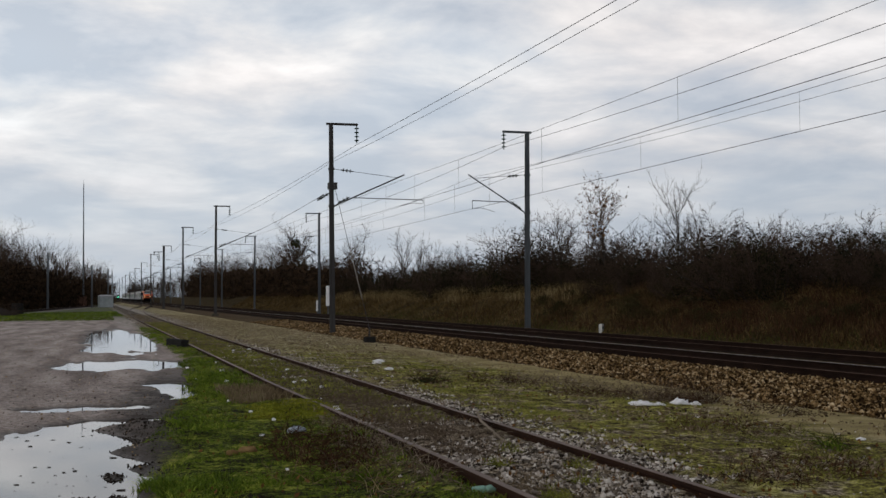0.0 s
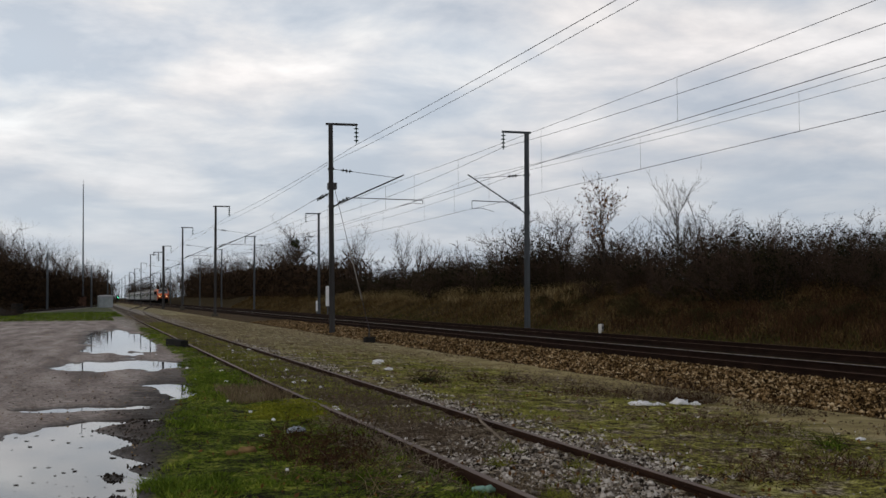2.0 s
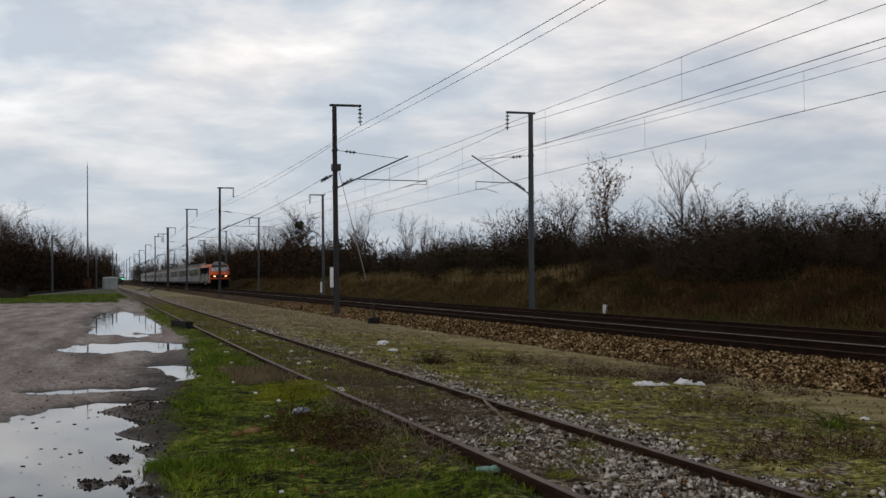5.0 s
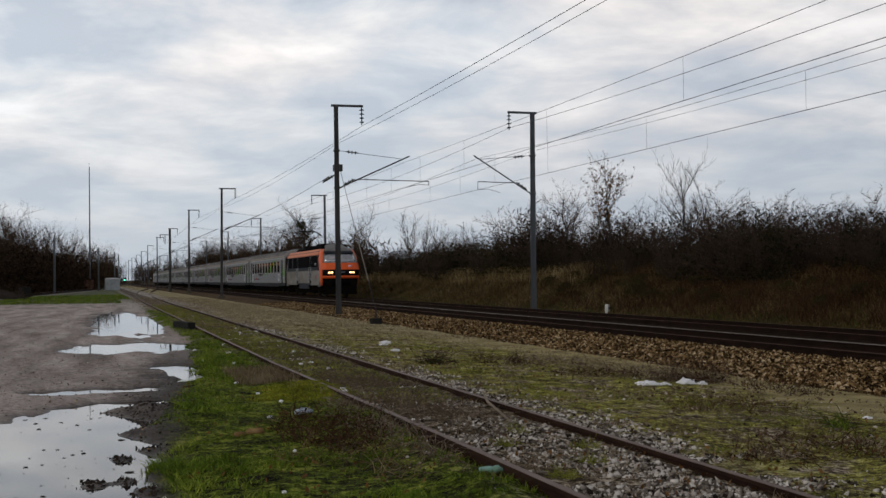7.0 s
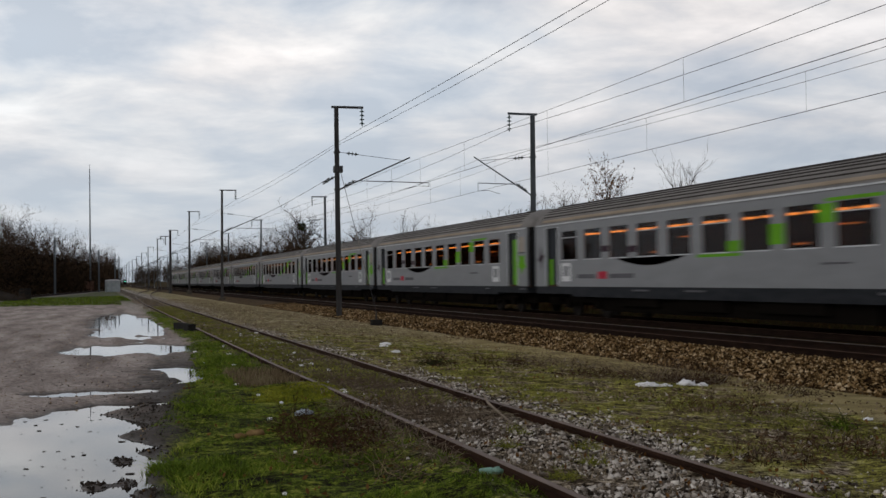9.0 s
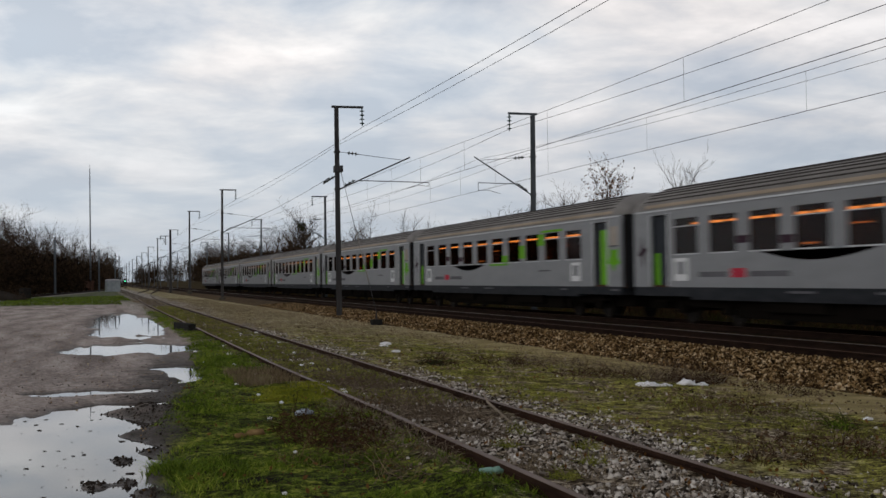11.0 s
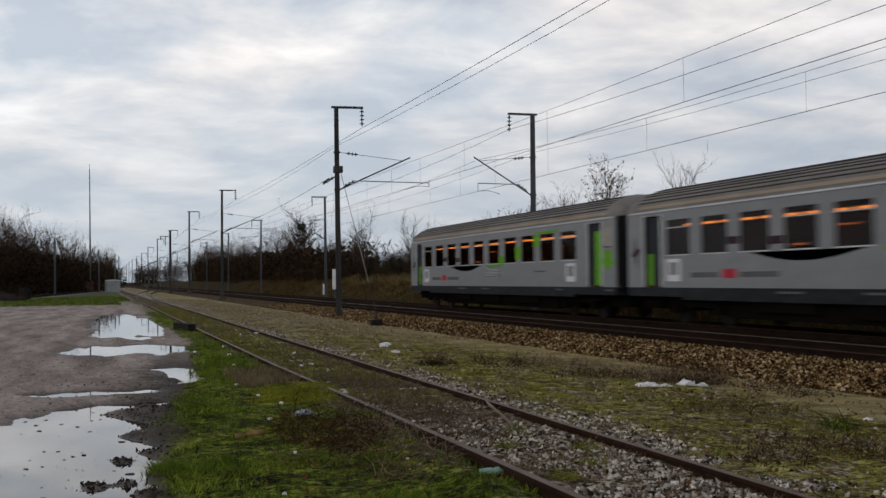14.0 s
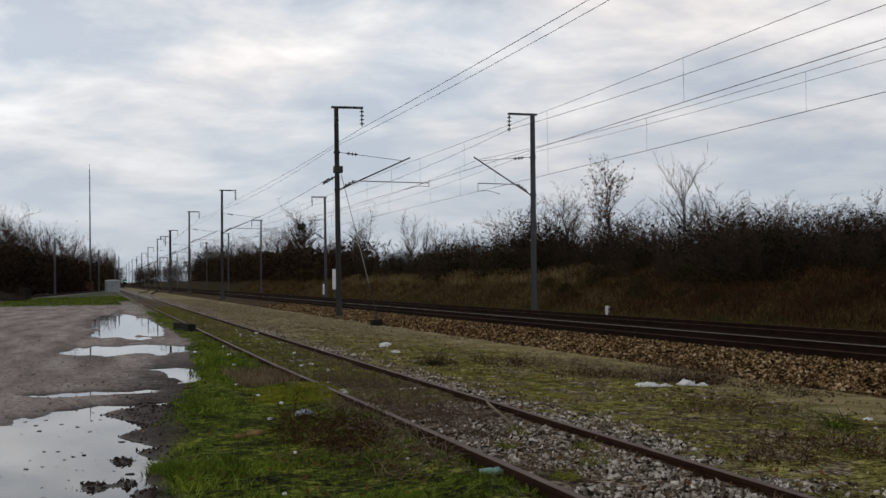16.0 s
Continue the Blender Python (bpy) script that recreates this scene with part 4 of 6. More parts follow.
        decal("lettering_bar", 7.2, 8.7, 1.34, 1.48, M_DARKGREY)
        decal("lettering_bar", 4.3, 6.1, 1.34, 1.48, M_DARKGREY)
        for y0, y1, z0 in ((6.13, 6.7, 2.2), (4.1, 4.68, 2.14)):
            decal("plum_band", y0, y1, z0, z0 + 0.2, M_PLUM)
        for y0, y1 in ((4.4, 3.3), (1.0, -0.1), (-11.9, -12.5), (-7.6, -8.2)):
            decal("lettering_bar", min(y0, y1), max(y0, y1), 0.93, 0.985, M_DARKGREY)
        decal("frosted_window", -12.42, -11.86, 2.38, 2.98, M_FROST)
        decal("window_ledge", -12.44, -11.84, 2.34, 2.37, M_BLACK, 0.012)
        bm = bmesh.new()
        star = [bm.verts.new((x, -12.15 + (0.55 if j % 2 else 0.3) * math.cos(0.35 + j * math.pi / 5), 1.95 + (0.42 if j % 2 else 0.26) * math.sin(0.35 + j * math.pi / 5))) for j in range(10)]
        hub = bm.verts.new((x, -12.15, 1.95))
        for j in range(10):
            bm.faces.new((hub, star[j], star[(j + 1) % 10]))
        part("green_star", bm, M_GREEN, root, "lime green star decal")
        bm = bmesh.new()
        star = [bm.verts.new((x, 12.15 + (0.36 if j % 2 else 0.12) * math.cos(0.6 + j * math.pi / 4), 2.1 + (0.50 if j % 2 else 0.16) * math.sin(0.6 + j * math.pi / 4))) for j in range(8)]
        hub = bm.verts.new((x, 12.15, 2.1))
        for j in range(8):
            bm.faces.new((hub, star[j], star[(j + 1) % 8]))
        part("plum_star", bm, M_PLUM, root, "plum coloured star decal")
        decal("lettering_bar", -6.6, -5.5, 1.60, 1.65, M_DARKGREY)
        for y0 in (-10.55, 10.48, -11.70, 11.62):
            decal("door_edge", y0, y0 + 0.07, 1.1, 3.2, M_ALU, 0.01)
        decal("rain_gutter", -12.6, 12.6, 3.27, 3.31, M_ALU, 0.025)
    for y in (-9.0, 9.0):
        make_bogie(root, y)
    for x0, x1, y0, y1, z0, z1 in ((-1.3, -0.5, -5.5, -2.5, 0.42, 0.74), (-1.3, -0.6, -1.0, 1.6, 0.38, 0.74), (-1.3, -0.5, 3.0, 5.6, 0.45, 0.74), (0.5, 1.3, -4, 0, 0.42, 0.74)):
        part("underfloor_box", boxes((x0, x1, y0, y1, z0, z1), bevel=0.03), M_UNDER, root)
    return root


def strip_surface(levels, material, name, parent, label="", thick=0.03):
    """A curved panel through rows of points, thickened."""
    bm = bmesh.new()
    rows = [[bm.verts.new(p) for p in row] for row in levels]
    for a, b in zip(rows, rows[1:]):
        for i in range(len(a) - 1):
            bm.faces.new((a[i], a[i + 1], b[i + 1], b[i]))
    bmesh.ops.recalc_face_normals(bm, faces=bm.faces[:])
    bmesh.ops.solidify(bm, geom=bm.faces[:], thickness=thick)
    for f in bm.faces:
        f.smooth = True
    return part(name, bm, material, parent, label)


def build_loco():
    root = thing("electric_locomotive", "orange and grey electric locomotive with lit headlamps hauling coaches", "locomotive")
    # local -y is the leading end
    core = [(-1.41, 0.95), (1.41, 0.95), (1.41, 3.2), (1.10, 3.62), (-1.10, 3.62), (-1.41, 3.2)]
    part("body", sweep(core, [(0, -7.25, 0), (0, 7.3, 0)]), M_SLATE, root)
    prof = ((0.88, -8.50, 1.30), (1.40, -8.78, 1.37), (1.62, -8.84, 1.38), (2.05, -8.84, 1.37), (2.12, -8.80, 1.36), (2.52, -8.68, 1.33), (2.60, -8.62, 1.31), (3.33, -8.02, 1.16), (3.45, -7.88, 1.10), (3.75, -7.35, 0.92), (3.98, -6.3, 0.72))

    def at(z):
        zs = [p[0] for p in prof]
        return np.interp(z, zs, [p[1] for p in prof]), np.interp(z, zs, [p[2] for p in prof])

    def face_row(z, e, out=0.0, inset=0.0):
        y, w = at(z)
        w -= inset
        return [(x, e * (-y + out - 0.16 * (abs(x) / 1.38) ** 2.5), z) for x in np.linspace(-w, w, 9)]

    for e in (-1, 1):
        def face(name, zs, material, out=0.0, inset=0.0, label=""):
            return strip_surface([face_row(z, e, out, inset) for z in zs], material, name, root, label)
        face("lower_lip", (1.40, 1.50, 1.60), M_ORANGE, 0.03, 0.0, "orange bumper lip")
        face("lamp_band", (1.60, 1.75, 1.9, 2.06), M_BLACK, 0.0, 0.0, "black band between the headlamps")
        face("nose", (2.06, 2.12, 2.3, 2.5, 2.56), M_ORANGE, 0.015, 0.0, "orange nose panel")
        face("windscreen_rim", (2.56, 2.62, 2.66), M_SLATE, 0.0)
        ws = face("windscreen", (2.66, 2.85, 3.05, 3.28), M_SCREEN, 0.0, 0.12, "raked two-piece windscreen")
        strip_surface([[(x, y + e * -0.22, z) for x, y, z in face_row(zz, e, 0.0, 0.1)] for zz in (2.6, 3.0, 3.3)], M_SLATE, "cab_interior", root, "dim cab interior")
        yb, _ = at(2.95)
        part("windscreen_post", tubes([((0, e * (-at(2.6)[0] + 0.0), 2.62), (0, e * (-at(3.32)[0] + 0.0), 3.32), 0.035)], 8), M_SLATE, root)
        face("visor", (3.30, 3.38, 3.47), M_SLATE, 0.012, 0.03, "dark band over the windscreen")
        face("wiper_ledge", (2.60, 2.64), M_ALU, 0.05, 0.1)
        for sx in (-1, 1):
            # orange corner pillars, windscreen edges and cheeks
            lv = []
            for z in (0.88, 1.40, 2.0, 2.6, 2.95, 3.3, 3.62):
                y, w = at(z)
                yf = -y - 0.16
                back = float(np.interp(z, [0.88, 2.0, 2.6, 3.3, 3.62], [8.05, 7.72, 7.55, 7.25, 7.12]))
                wide = min(1.44, 1.44 - max(0, z - 3.2) * 0.78)
                lv.append([(sx * w, e * yf, z), (sx * (w * 0.35 + wide * 0.65), e * (yf * 0.55 + back * 0.45), z), (sx * wide, e * back, z)])
            def cheek(zs):
                return [[(sx * (1.43 - max(0, z - 3.2) * 0.78), e * 7.1, z), (sx * (1.43 - max(0, z - 3.2) * 0.78), e * (0.03 + float(np.interp(z, [0.88, 2.0, 2.6, 3.3, 3.62], [8.05, 7.72, 7.55, 7.25, 7.12]))), z)] for z in zs]
            strip_surface(cheek((0.80, 1.4, 2.02)), M_LIGHTGREY, "cab_cheek", root, "light grey cab flank")
            strip_surface(cheek((2.03, 2.6, 3.2)), M_SLATE, "cab_cheek", root, "slate grey cab flank")
            strip_surface(lv, M_ORANGE if e < 0 else M_DOME, "corner_pillar", root, "orange cab pillar" if e < 0 else "grey cab pillar")
            inner = []
            for z in (2.66, 2.95, 3.28):
                y, w = at(z)
                inner.append([(sx * w, e * (-y - 0.155), z), (sx * (w - 0.13), e * (-y - 0.12), z)])
            strip_surface(inner, M_DOME, "windscreen_edge", root)
            xl = sx * 0.80
            yl = at(1.84)[0]
            lamp = part("headlamp_housing", boxes((xl - 0.26, xl + 0.26, min(e * (-yl - 0.12), e * (-yl + 0.035)), max(e * (-yl - 0.12), e * (-yl + 0.035)), 1.73, 1.96), bevel=0.03), M_BLACK, root)
            part("headlamp", lathe([(0.02, 0.0), (0.07, 0.0), (0.075, 0.03), (0.045, 0.05)], 16, (xl - 0.1, e * (-yl + 0.03), 1.845), Euler((math.pi / 2 * (1 if e < 0 else -1), 0, 0)).to_quaternion()), M_HEAD if e < 0 else M_RED, lamp, "glowing round headlamp" if e < 0 else "red tail lamp")
            part("headlamp", lathe([(0.02, 0.0), (0.07, 0.0), (0.075, 0.03), (0.045, 0.05)], 16, (xl + 0.1, e * (-yl + 0.03), 1.845), Euler((math.pi / 2 * (1 if e < 0 else -1), 0, 0)).to_quaternion()), M_HEAD if e < 0 else M_RED, lamp, "glowing round headlamp" if e < 0 else "red tail lamp")
            b0, b1 = sorted((e * 8.4, e * 8.85))
            part("buffer", tubes([((sx * 0.88, b0, 1.06), (sx * 0.88, b1, 1.06), 0.12), ((sx * 0.88, e * 8.83, 1.06), (sx * 0.88, e * 8.88, 1.06), 0.26)], 14), M_UNDER, root)
        face("front_plate", (0.88, 1.1, 1.40), M_UNDER, -0.02, 0.0, "black buffer beam")
        part("snow_plough", boxes((-1.25, 1.25, min(e * 8.15, e * 8.45), max(e * 8.15, e * 8.45), 0.22, 0.9), bevel=0.04), M_UNDER, root)
        dome = []
        for z in (3.28, 3.45, 3.62, 3.78, 3.92, 4.0, 4.02):
            y, w = at(min(z, 3.98))
            yf = -y if z < 4.01 else 5.8
            dome.append([(x, e * (yf - 0.16 * (abs(x) / 1.38) ** 2.5 - 0.3 * (abs(x) / 1.38) ** 4), z - 0.32 * (abs(x) / 1.2) ** 3 * (z > 3.7)) for x in np.linspace(-w, w, 9)])
        strip_surface(dome, M_DOME, "cab_roof_dome", root, "grey domed cab roof")
        strip_surface([[(sx * 0.3 + dxx, e * (-at(2.3)[0] + 0.03 - 0.16 * (abs(sx * 0.3 + dxx) / 1.38) ** 2.5), zz) for dxx in (0.25, 0.5)] for zz in (2.24, 2.38)], M_LILAC, "emblem", root, "lilac emblem plate", 0.01)
        part("lettering_bar", boxes((-0.28, 0.28, min(e * 8.835, e * 8.855), max(e * 8.835, e * 8.855), 1.80, 1.92)), M_DARKGREY, root)
    # flank panels, 10 to 25 mm proud of the core
    for s in (-1, 1):
        def flank(name, y0, y1, z0, z1, material, proud=0.02, label=""):
            xa, xb = sorted((s * 1.40, s * (1.415 + proud)))
            return part(name, boxes((xa, xb, y0, y1, z0, z1), bevel=0.004), material, root, label)
        flank("side_panel", -7.3, -4.15, 0.90, 2.02, M_LIGHTGREY, 0.015, "light grey flank panel")
        flank("side_panel", -3.45, 2.05, 1.06, 2.02, M_LIGHTGREY, 0.015, "light grey flank panel")
        flank("side_panel", 2.75, 7.9, 0.90, 2.02, M_LIGHTGREY, 0.015, "light grey flank panel")
        for y in (-3.8, 2.4):
            d = flank("side_door", y - 0.32, y + 0.32, 1.06, 3.12, M_SLATE, 0.004, "slate grey side door")
            xa, xb = sorted((s * 1.42, s * 1.45))
            part("door_step", boxes((xa, xb, y - 0.28, y + 0.28, 1.36, 1.42)), M_ALU, d)
            # the step recess is not hollow: its shade is a flat black plate
            xa, xb = sorted((s * 1.41, s * 1.428))
            part("niche_shade_plate", boxes((xa, xb, y - 0.26, y + 0.26, 1.08, 1.34)), M_BLACK, d, "black plate for the shade in the step recess")
            part("door_window", boxes((xa, xb, y - 0.2, y + 0.2, 2.36, 2.95)), M_BLACK, d)
            part("grab_rail", tubes([((s * 1.46, y + 0.38, 1.2), (s * 1.46, y + 0.38, 2.3), 0.018)], 6), M_ALU, d)
            part("grab_rail", tubes([((s * 1.46, y - 0.38, 1.2), (s * 1.46, y - 0.38, 2.3), 0.018)], 6), M_ALU, d)
        for y0, y1 in ((-6.9, -5.0), (-4.85, -4.2), (-3.4, 2.0), (2.8, 4.6), (5.2, 7.2)):
            lou = flank("louvre_panel", y0, y1, 2.28, 3.14, M_BLACK, 0.012, "black louvred window band")
        flank("waist_stripe", -7.3, 7.9, 2.03, 2.27, M_SLATE, 0.014, "slate waist stripe")
        sec = [(s * 1.425, 3.17), (s * 1.435, 3.22), (s * 1.13, 3.64), (s * 1.10, 3.60), (s * 1.40, 3.18)]
        part("roof_edge_stripe", sweep(sec, [(0, -7.2, 0), (0, 7.9, 0)]), M_ORANGEPALE, root, "orange cantrail stripe")
        sec = [(s * 1.296, 3.425), (s * 1.302, 3.432), (s * 1.27, 3.47), (s * 1.26, 3.46)]
        part("roof_seam", sweep(sec, [(0, -7.1, 0), (0, 7.8, 0)]), M_PLUM, root)
        em = flank("emblem", -6.55, -6.0, 1.42, 1.66, M_DULLRED, 0.019)
        flank("lettering_bar", -6.5, -6.05, 1.32, 1.37, M_DARKGREY, 0.019)
        flank("underframe_box", -3.0, 1.6, 0.62, 1.05, M_SLATE, -0.06, "grey underframe box")
        flank("label_plate", -6.35, -5.75, 2.42, 2.6, M_GREY, 0.017)
    # invented black masses between the bogies, to deepen the shade there
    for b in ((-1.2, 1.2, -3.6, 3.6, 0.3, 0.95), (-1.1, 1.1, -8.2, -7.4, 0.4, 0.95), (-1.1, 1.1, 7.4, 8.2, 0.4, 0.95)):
        part("shade_filler", boxes(b), M_UNDER, root)
    part("roof_equipment", boxes((-0.95, 0.95, -6.2, 1.6, 3.62, 3.98), (-0.85, 0.85, 1.9, 4.2, 3.62, 3.82), (-0.7, 0.7, -5.4, -2.4, 3.98, 4.08), bevel=0.04), M_BLACK, root, "black roof equipment housings")
    for y in (3.0, 3.9, 4.8, 7.2):
        for x in (-0.5, 0.5):
            bm = bmesh.new()
            disc_insulator(bm, (x, y, 3.6), (x, y, 4.02), 3, 0.09)
            part("roof_insulator", bm, M_CERAMIC, root)
    pan = part("pantograph", tubes([((-0.5, 4.8, 4.03), (0.5, 4.8, 4.03), 0.03), ((-0.5, 7.2, 4.03), (0.5, 7.2, 4.03), 0.03), ((-0.5, 4.8, 4.03), (-0.5, 7.2, 4.03), 0.03), ((0.5, 4.8, 4.03), (0.5, 7.2, 4.03), 0.03)], 8), M_UNDER, root)
    part("lower_arm", tubes([((0, 5.6, 4.03), (0, 3.75, 4.72), 0.045, 0.035)], 8), M_UNDER, pan)
    part("upper_arm", tubes([((-0.02, 3.75, 4.72), (-0.35, 6.2, 5.44), 0.025), ((0.02, 3.75, 4.72), (0.35, 6.2, 5.44), 0.025)], 8), M_UNDER, pan)
    part("collector_head", tubes([((-0.72, 6.2, 5.5), (0.72, 6.2, 5.5), 0.03), ((-0.72, 6.55, 5.5), (0.72, 6.55, 5.5), 0.03), ((-0.72, 6.2, 5.5), (-0.95, 6.35, 5.36), 0.02), ((0.72, 6.2, 5.5), (0.95, 6.35, 5.36), 0.02), ((-0.35, 6.2, 5.44), (-0.35, 6.55, 5.5), 0.02), ((0.35, 6.2, 5.44), (0.35, 6.55, 5.5), 0.02)], 8), M_UNDER, pan)
    for y in (-5.4, 5.4):
        make_bogie(root, y, 1.45)
    return root


loco = build_loco()
coaches = [build_coach()]
for k in range(1, 10):
    coaches.append(copy_thing(coaches[0], pose(0, 0, 0)))
# the last coach alone has an air grille under its windows
for gs in (-1, 1):
    for k in range(6):
        ga, gb = sorted((gs * 1.418, gs * 1.432))
        part("vent_slat", boxes((ga, gb, -1.5, 0.2, 1.50 + 0.06 * k, 1.53 + 0.06 * k)), M_ALU, coaches[-1])
    ga, gb = sorted((gs * 1.418, gs * 1.423))
    part("grille_backing", boxes((ga, gb, -1.52, 0.22, 1.47, 1.86)), M_ROOFRIB, coaches[-1])


# ---- vegetation ----
M_BARK = mat("dark_bark", [(0.3, (0.022, 0.018, 0.015)), (0.7, (0.06, 0.05, 0.042))], 6, 0.9, 0, 0.4, rand=0.3)
M_TWIG = mat("bare_twigs", [(0.2, (0.024, 0.017, 0.012)), (0.8, (0.095, 0.064, 0.045))], 2, 0.9, 0, rand=0.4)
M_PALETWIG = mat("pale_twigs", [(0.2, (0.05, 0.043, 0.035)), (0.8, (0.12, 0.105, 0.088))], 2, 0.9, 0, rand=0.4)
M_HEDGETWIG = mat("dark_hedge_twigs", [(0.2, (0.020, 0.014, 0.010)), (0.8, (0.095, 0.064, 0.046))], 2, 0.9, 0, rand=0.5)
M_BRIAR = mat("briar_leaves", [(0.15, (0.014, 0.012, 0.006)), (0.5, (0.036, 0.034, 0.013)), (0.88, (0.090, 0.072, 0.032))], 2, 0.8, 0, rand=0.6)
M_BRAMBLE = mat("bramble_shade", [(0.15, (0.006, 0.005, 0.004)), (0.55, (0.018, 0.017, 0.008)), (0.9, (0.055, 0.047, 0.020))], 2, 0.8, 0, rand=0.6)
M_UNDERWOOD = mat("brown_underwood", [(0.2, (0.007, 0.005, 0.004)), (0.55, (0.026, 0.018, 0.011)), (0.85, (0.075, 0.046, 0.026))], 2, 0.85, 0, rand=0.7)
M_RUSSET = mat("last_russet_leaves", [(0.2, (0.09, 0.045, 0.018)), (0.8, (0.20, 0.10, 0.035))], 2, 0.8, 0, rand=0.6)
M_BLADE = mat("verge_grass", [(0.28, (0.040, 0.030, 0.011)), (0.43, (0.056, 0.088, 0.011)), (0.55, (0.108, 0.175, 0.016)), (0.72, (0.30, 0.33, 0.05))], 2.6, 0.65, 0, rand=0.32)
M_MOSS = mat("moss_tufts", [(0.28, (0.065, 0.050, 0.022)), (0.45, (0.125, 0.132, 0.024)), (0.56, (0.195, 0.212, 0.034)), (0.74, (0.39, 0.375, 0.09))], 2.2, 0.8, 0, rand=0.34)
M_MOUND = mat("bright_moss", [(0.28, (0.075, 0.070, 0.014)), (0.45, (0.15, 0.165, 0.016)), (0.56, (0.235, 0.245, 0.022)), (0.74, (0.42, 0.39, 0.06))], 2.2, 0.8, 0, rand=0.34)
M_STRAW = mat("dead_straw_grass", [(0.15, (0.07, 0.048, 0.022)), (0.5, (0.17, 0.122, 0.055)), (0.85, (0.34, 0.265, 0.14))], 0.5, 0.85, 0, rand=0.7)
M_BANKGRASS = mat("bank_grass", [(0.12, (0.015, 0.009, 0.004)), (0.40, (0.056, 0.036, 0.013)), (0.62, (0.120, 0.080, 0.030)), (0.9, (0.26, 0.19, 0.09))], 0.35, 0.85, 0, rand=0.55)
M_BANKGREEN = mat("bank_green", [(0.15, (0.012, 0.014, 0.004)), (0.5, (0.040, 0.048, 0.010)), (0.85, (0.10, 0.105, 0.025))], 0.6, 0.8, 0, rand=0.55)
M_IVY = mat("ivy_ball", [(0.2, (0.012, 0.016, 0.007)), (0.8, (0.035, 0.045, 0.017))], 3, 0.7, 0, rand=0.6)


M_DEADSTALK = mat("dead_stalks", [(0.12, (0.035, 0.022, 0.014)), (0.5, (0.125, 0.092, 0.064)), (0.85, (0.34, 0.275, 0.205))], 3, 0.9, 0, rand=0.6)
M_DRYWEED = mat("dry_weeds", [(0.2, (0.07, 0.048, 0.028)), (0.5, (0.19, 0.145, 0.085)), (0.85, (0.42, 0.345, 0.235))], 2, 0.9, 0, rand=0.5)
M_DEADBRUSH = mat("dead_brush", [(0.15, (0.013, 0.007, 0.004)), (0.5, (0.043, 0.022, 0.012)), (0.85, (0.095, 0.052, 0.028))], 2, 0.9, 0, rand=0.8)
M_MUDCLOD = mat("wet_mud_clod", [(0.25, (0.014, 0.011, 0.009)), (0.8, (0.062, 0.050, 0.040))], 6, 0.8, 0, 0.4, rand=0.4)


def grow(rnd, out, p, d, length, r, level, depth, kids, droop=0.0, bend=0.25, tight=0.75):
    """Segments (start, end, radius, radius, level) of a branch and all that it carries."""
    n = 4 if level == 0 else 3
    step, pts = length / n, [p]
    for i in range(n):
        d = (d + Vector((rnd.gauss(0, bend), rnd.gauss(0, bend), rnd.gauss(0, bend * 0.6) + 0.10 - droop)) * (0.5 if level == 0 else 1)).normalized()
        q = p + d * step
        r1 = r * (1 - 0.72 * (i + 1) / n)
        out.append((p, q, r * (1 - 0.72 * i / n), r1, level))
        p = q
        pts.append(q)
        if level < depth:
            for _ in range(kids[level] // n + (1 if rnd.random() < (kids[level] % n) / n else 0)):
                if level == 0 and i == 0:
                    continue
                t = rnd.random()
                side = Vector((rnd.gauss(0, 1), rnd.gauss(0, 1), rnd.gauss(0.25, 0.55)))
                nd = (d * tight + side.normalized() * rnd.uniform(0.6, 1.1) * (0.75 / tight) ** 0.4).normalized()
                grow(rnd, out, pts[-2].lerp(q, t), nd, length * rnd.uniform(0.34, 0.58), max(r1 * 0.7, 0.0045), level + 1, depth, kids, droop, bend, tight)


def limbs(segs, sides=3, widen=1.0):
    """Prisms round the segments, as arrays."""
    a = np.array([s[0] for s in segs])
    b = np.array([s[1] for s in segs])
    r = np.array([(s[2], s[3]) for s in segs]) * widen
    d = b - a
    d /= np.linalg.norm(d, axis=1, keepdims=True) + 1e-9
    u = np.cross(d, np.where(np.abs(d[:, 2:3]) < 0.9, (0, 0, 1), (1, 0, 0)))
    u /= np.linalg.norm(u, axis=1, keepdims=True)
    w = np.cross(d, u)
    ang = np.arange(sides) * math.tau / sides
    ring = u[:, None] * np.cos(ang)[None, :, None] + w[:, None] * np.sin(ang)[None, :, None]
    v = np.concatenate([a[:, None] + ring * r[:, :1, None], b[:, None] + ring * r[:, 1:, None]], 1)
    i = np.arange(sides)
    f = np.stack([i, (i + 1) % sides, (i + 1) % sides + sides, i + sides], -1)
    return v.reshape(-1, 3), (f[None] + 2 * sides * np.arange(len(segs))[:, None, None]).reshape(-1, 4)


def ribbons(segs, widen=1.0):
    """Thin twigs as flat slivers turned at random, as arrays."""
    a = np.array([s[0] for s in segs])
    b = np.array([s[1] for s in segs])
    r = np.array([(s[2], s[3]) for s in segs]) * widen
    g = np.random.default_rng(len(segs))
    u = np.cross(b - a, g.normal(size=a.shape))
    u /= np.linalg.norm(u, axis=1, keepdims=True) + 1e-9
    v = np.stack([a - u * r[:, :1], a + u * r[:, :1], b + u * r[:, 1:], b - u * r[:, 1:]], 1)
    return v.reshape(-1, 3), np.arange(4 * len(segs)).reshape(-1, 4)


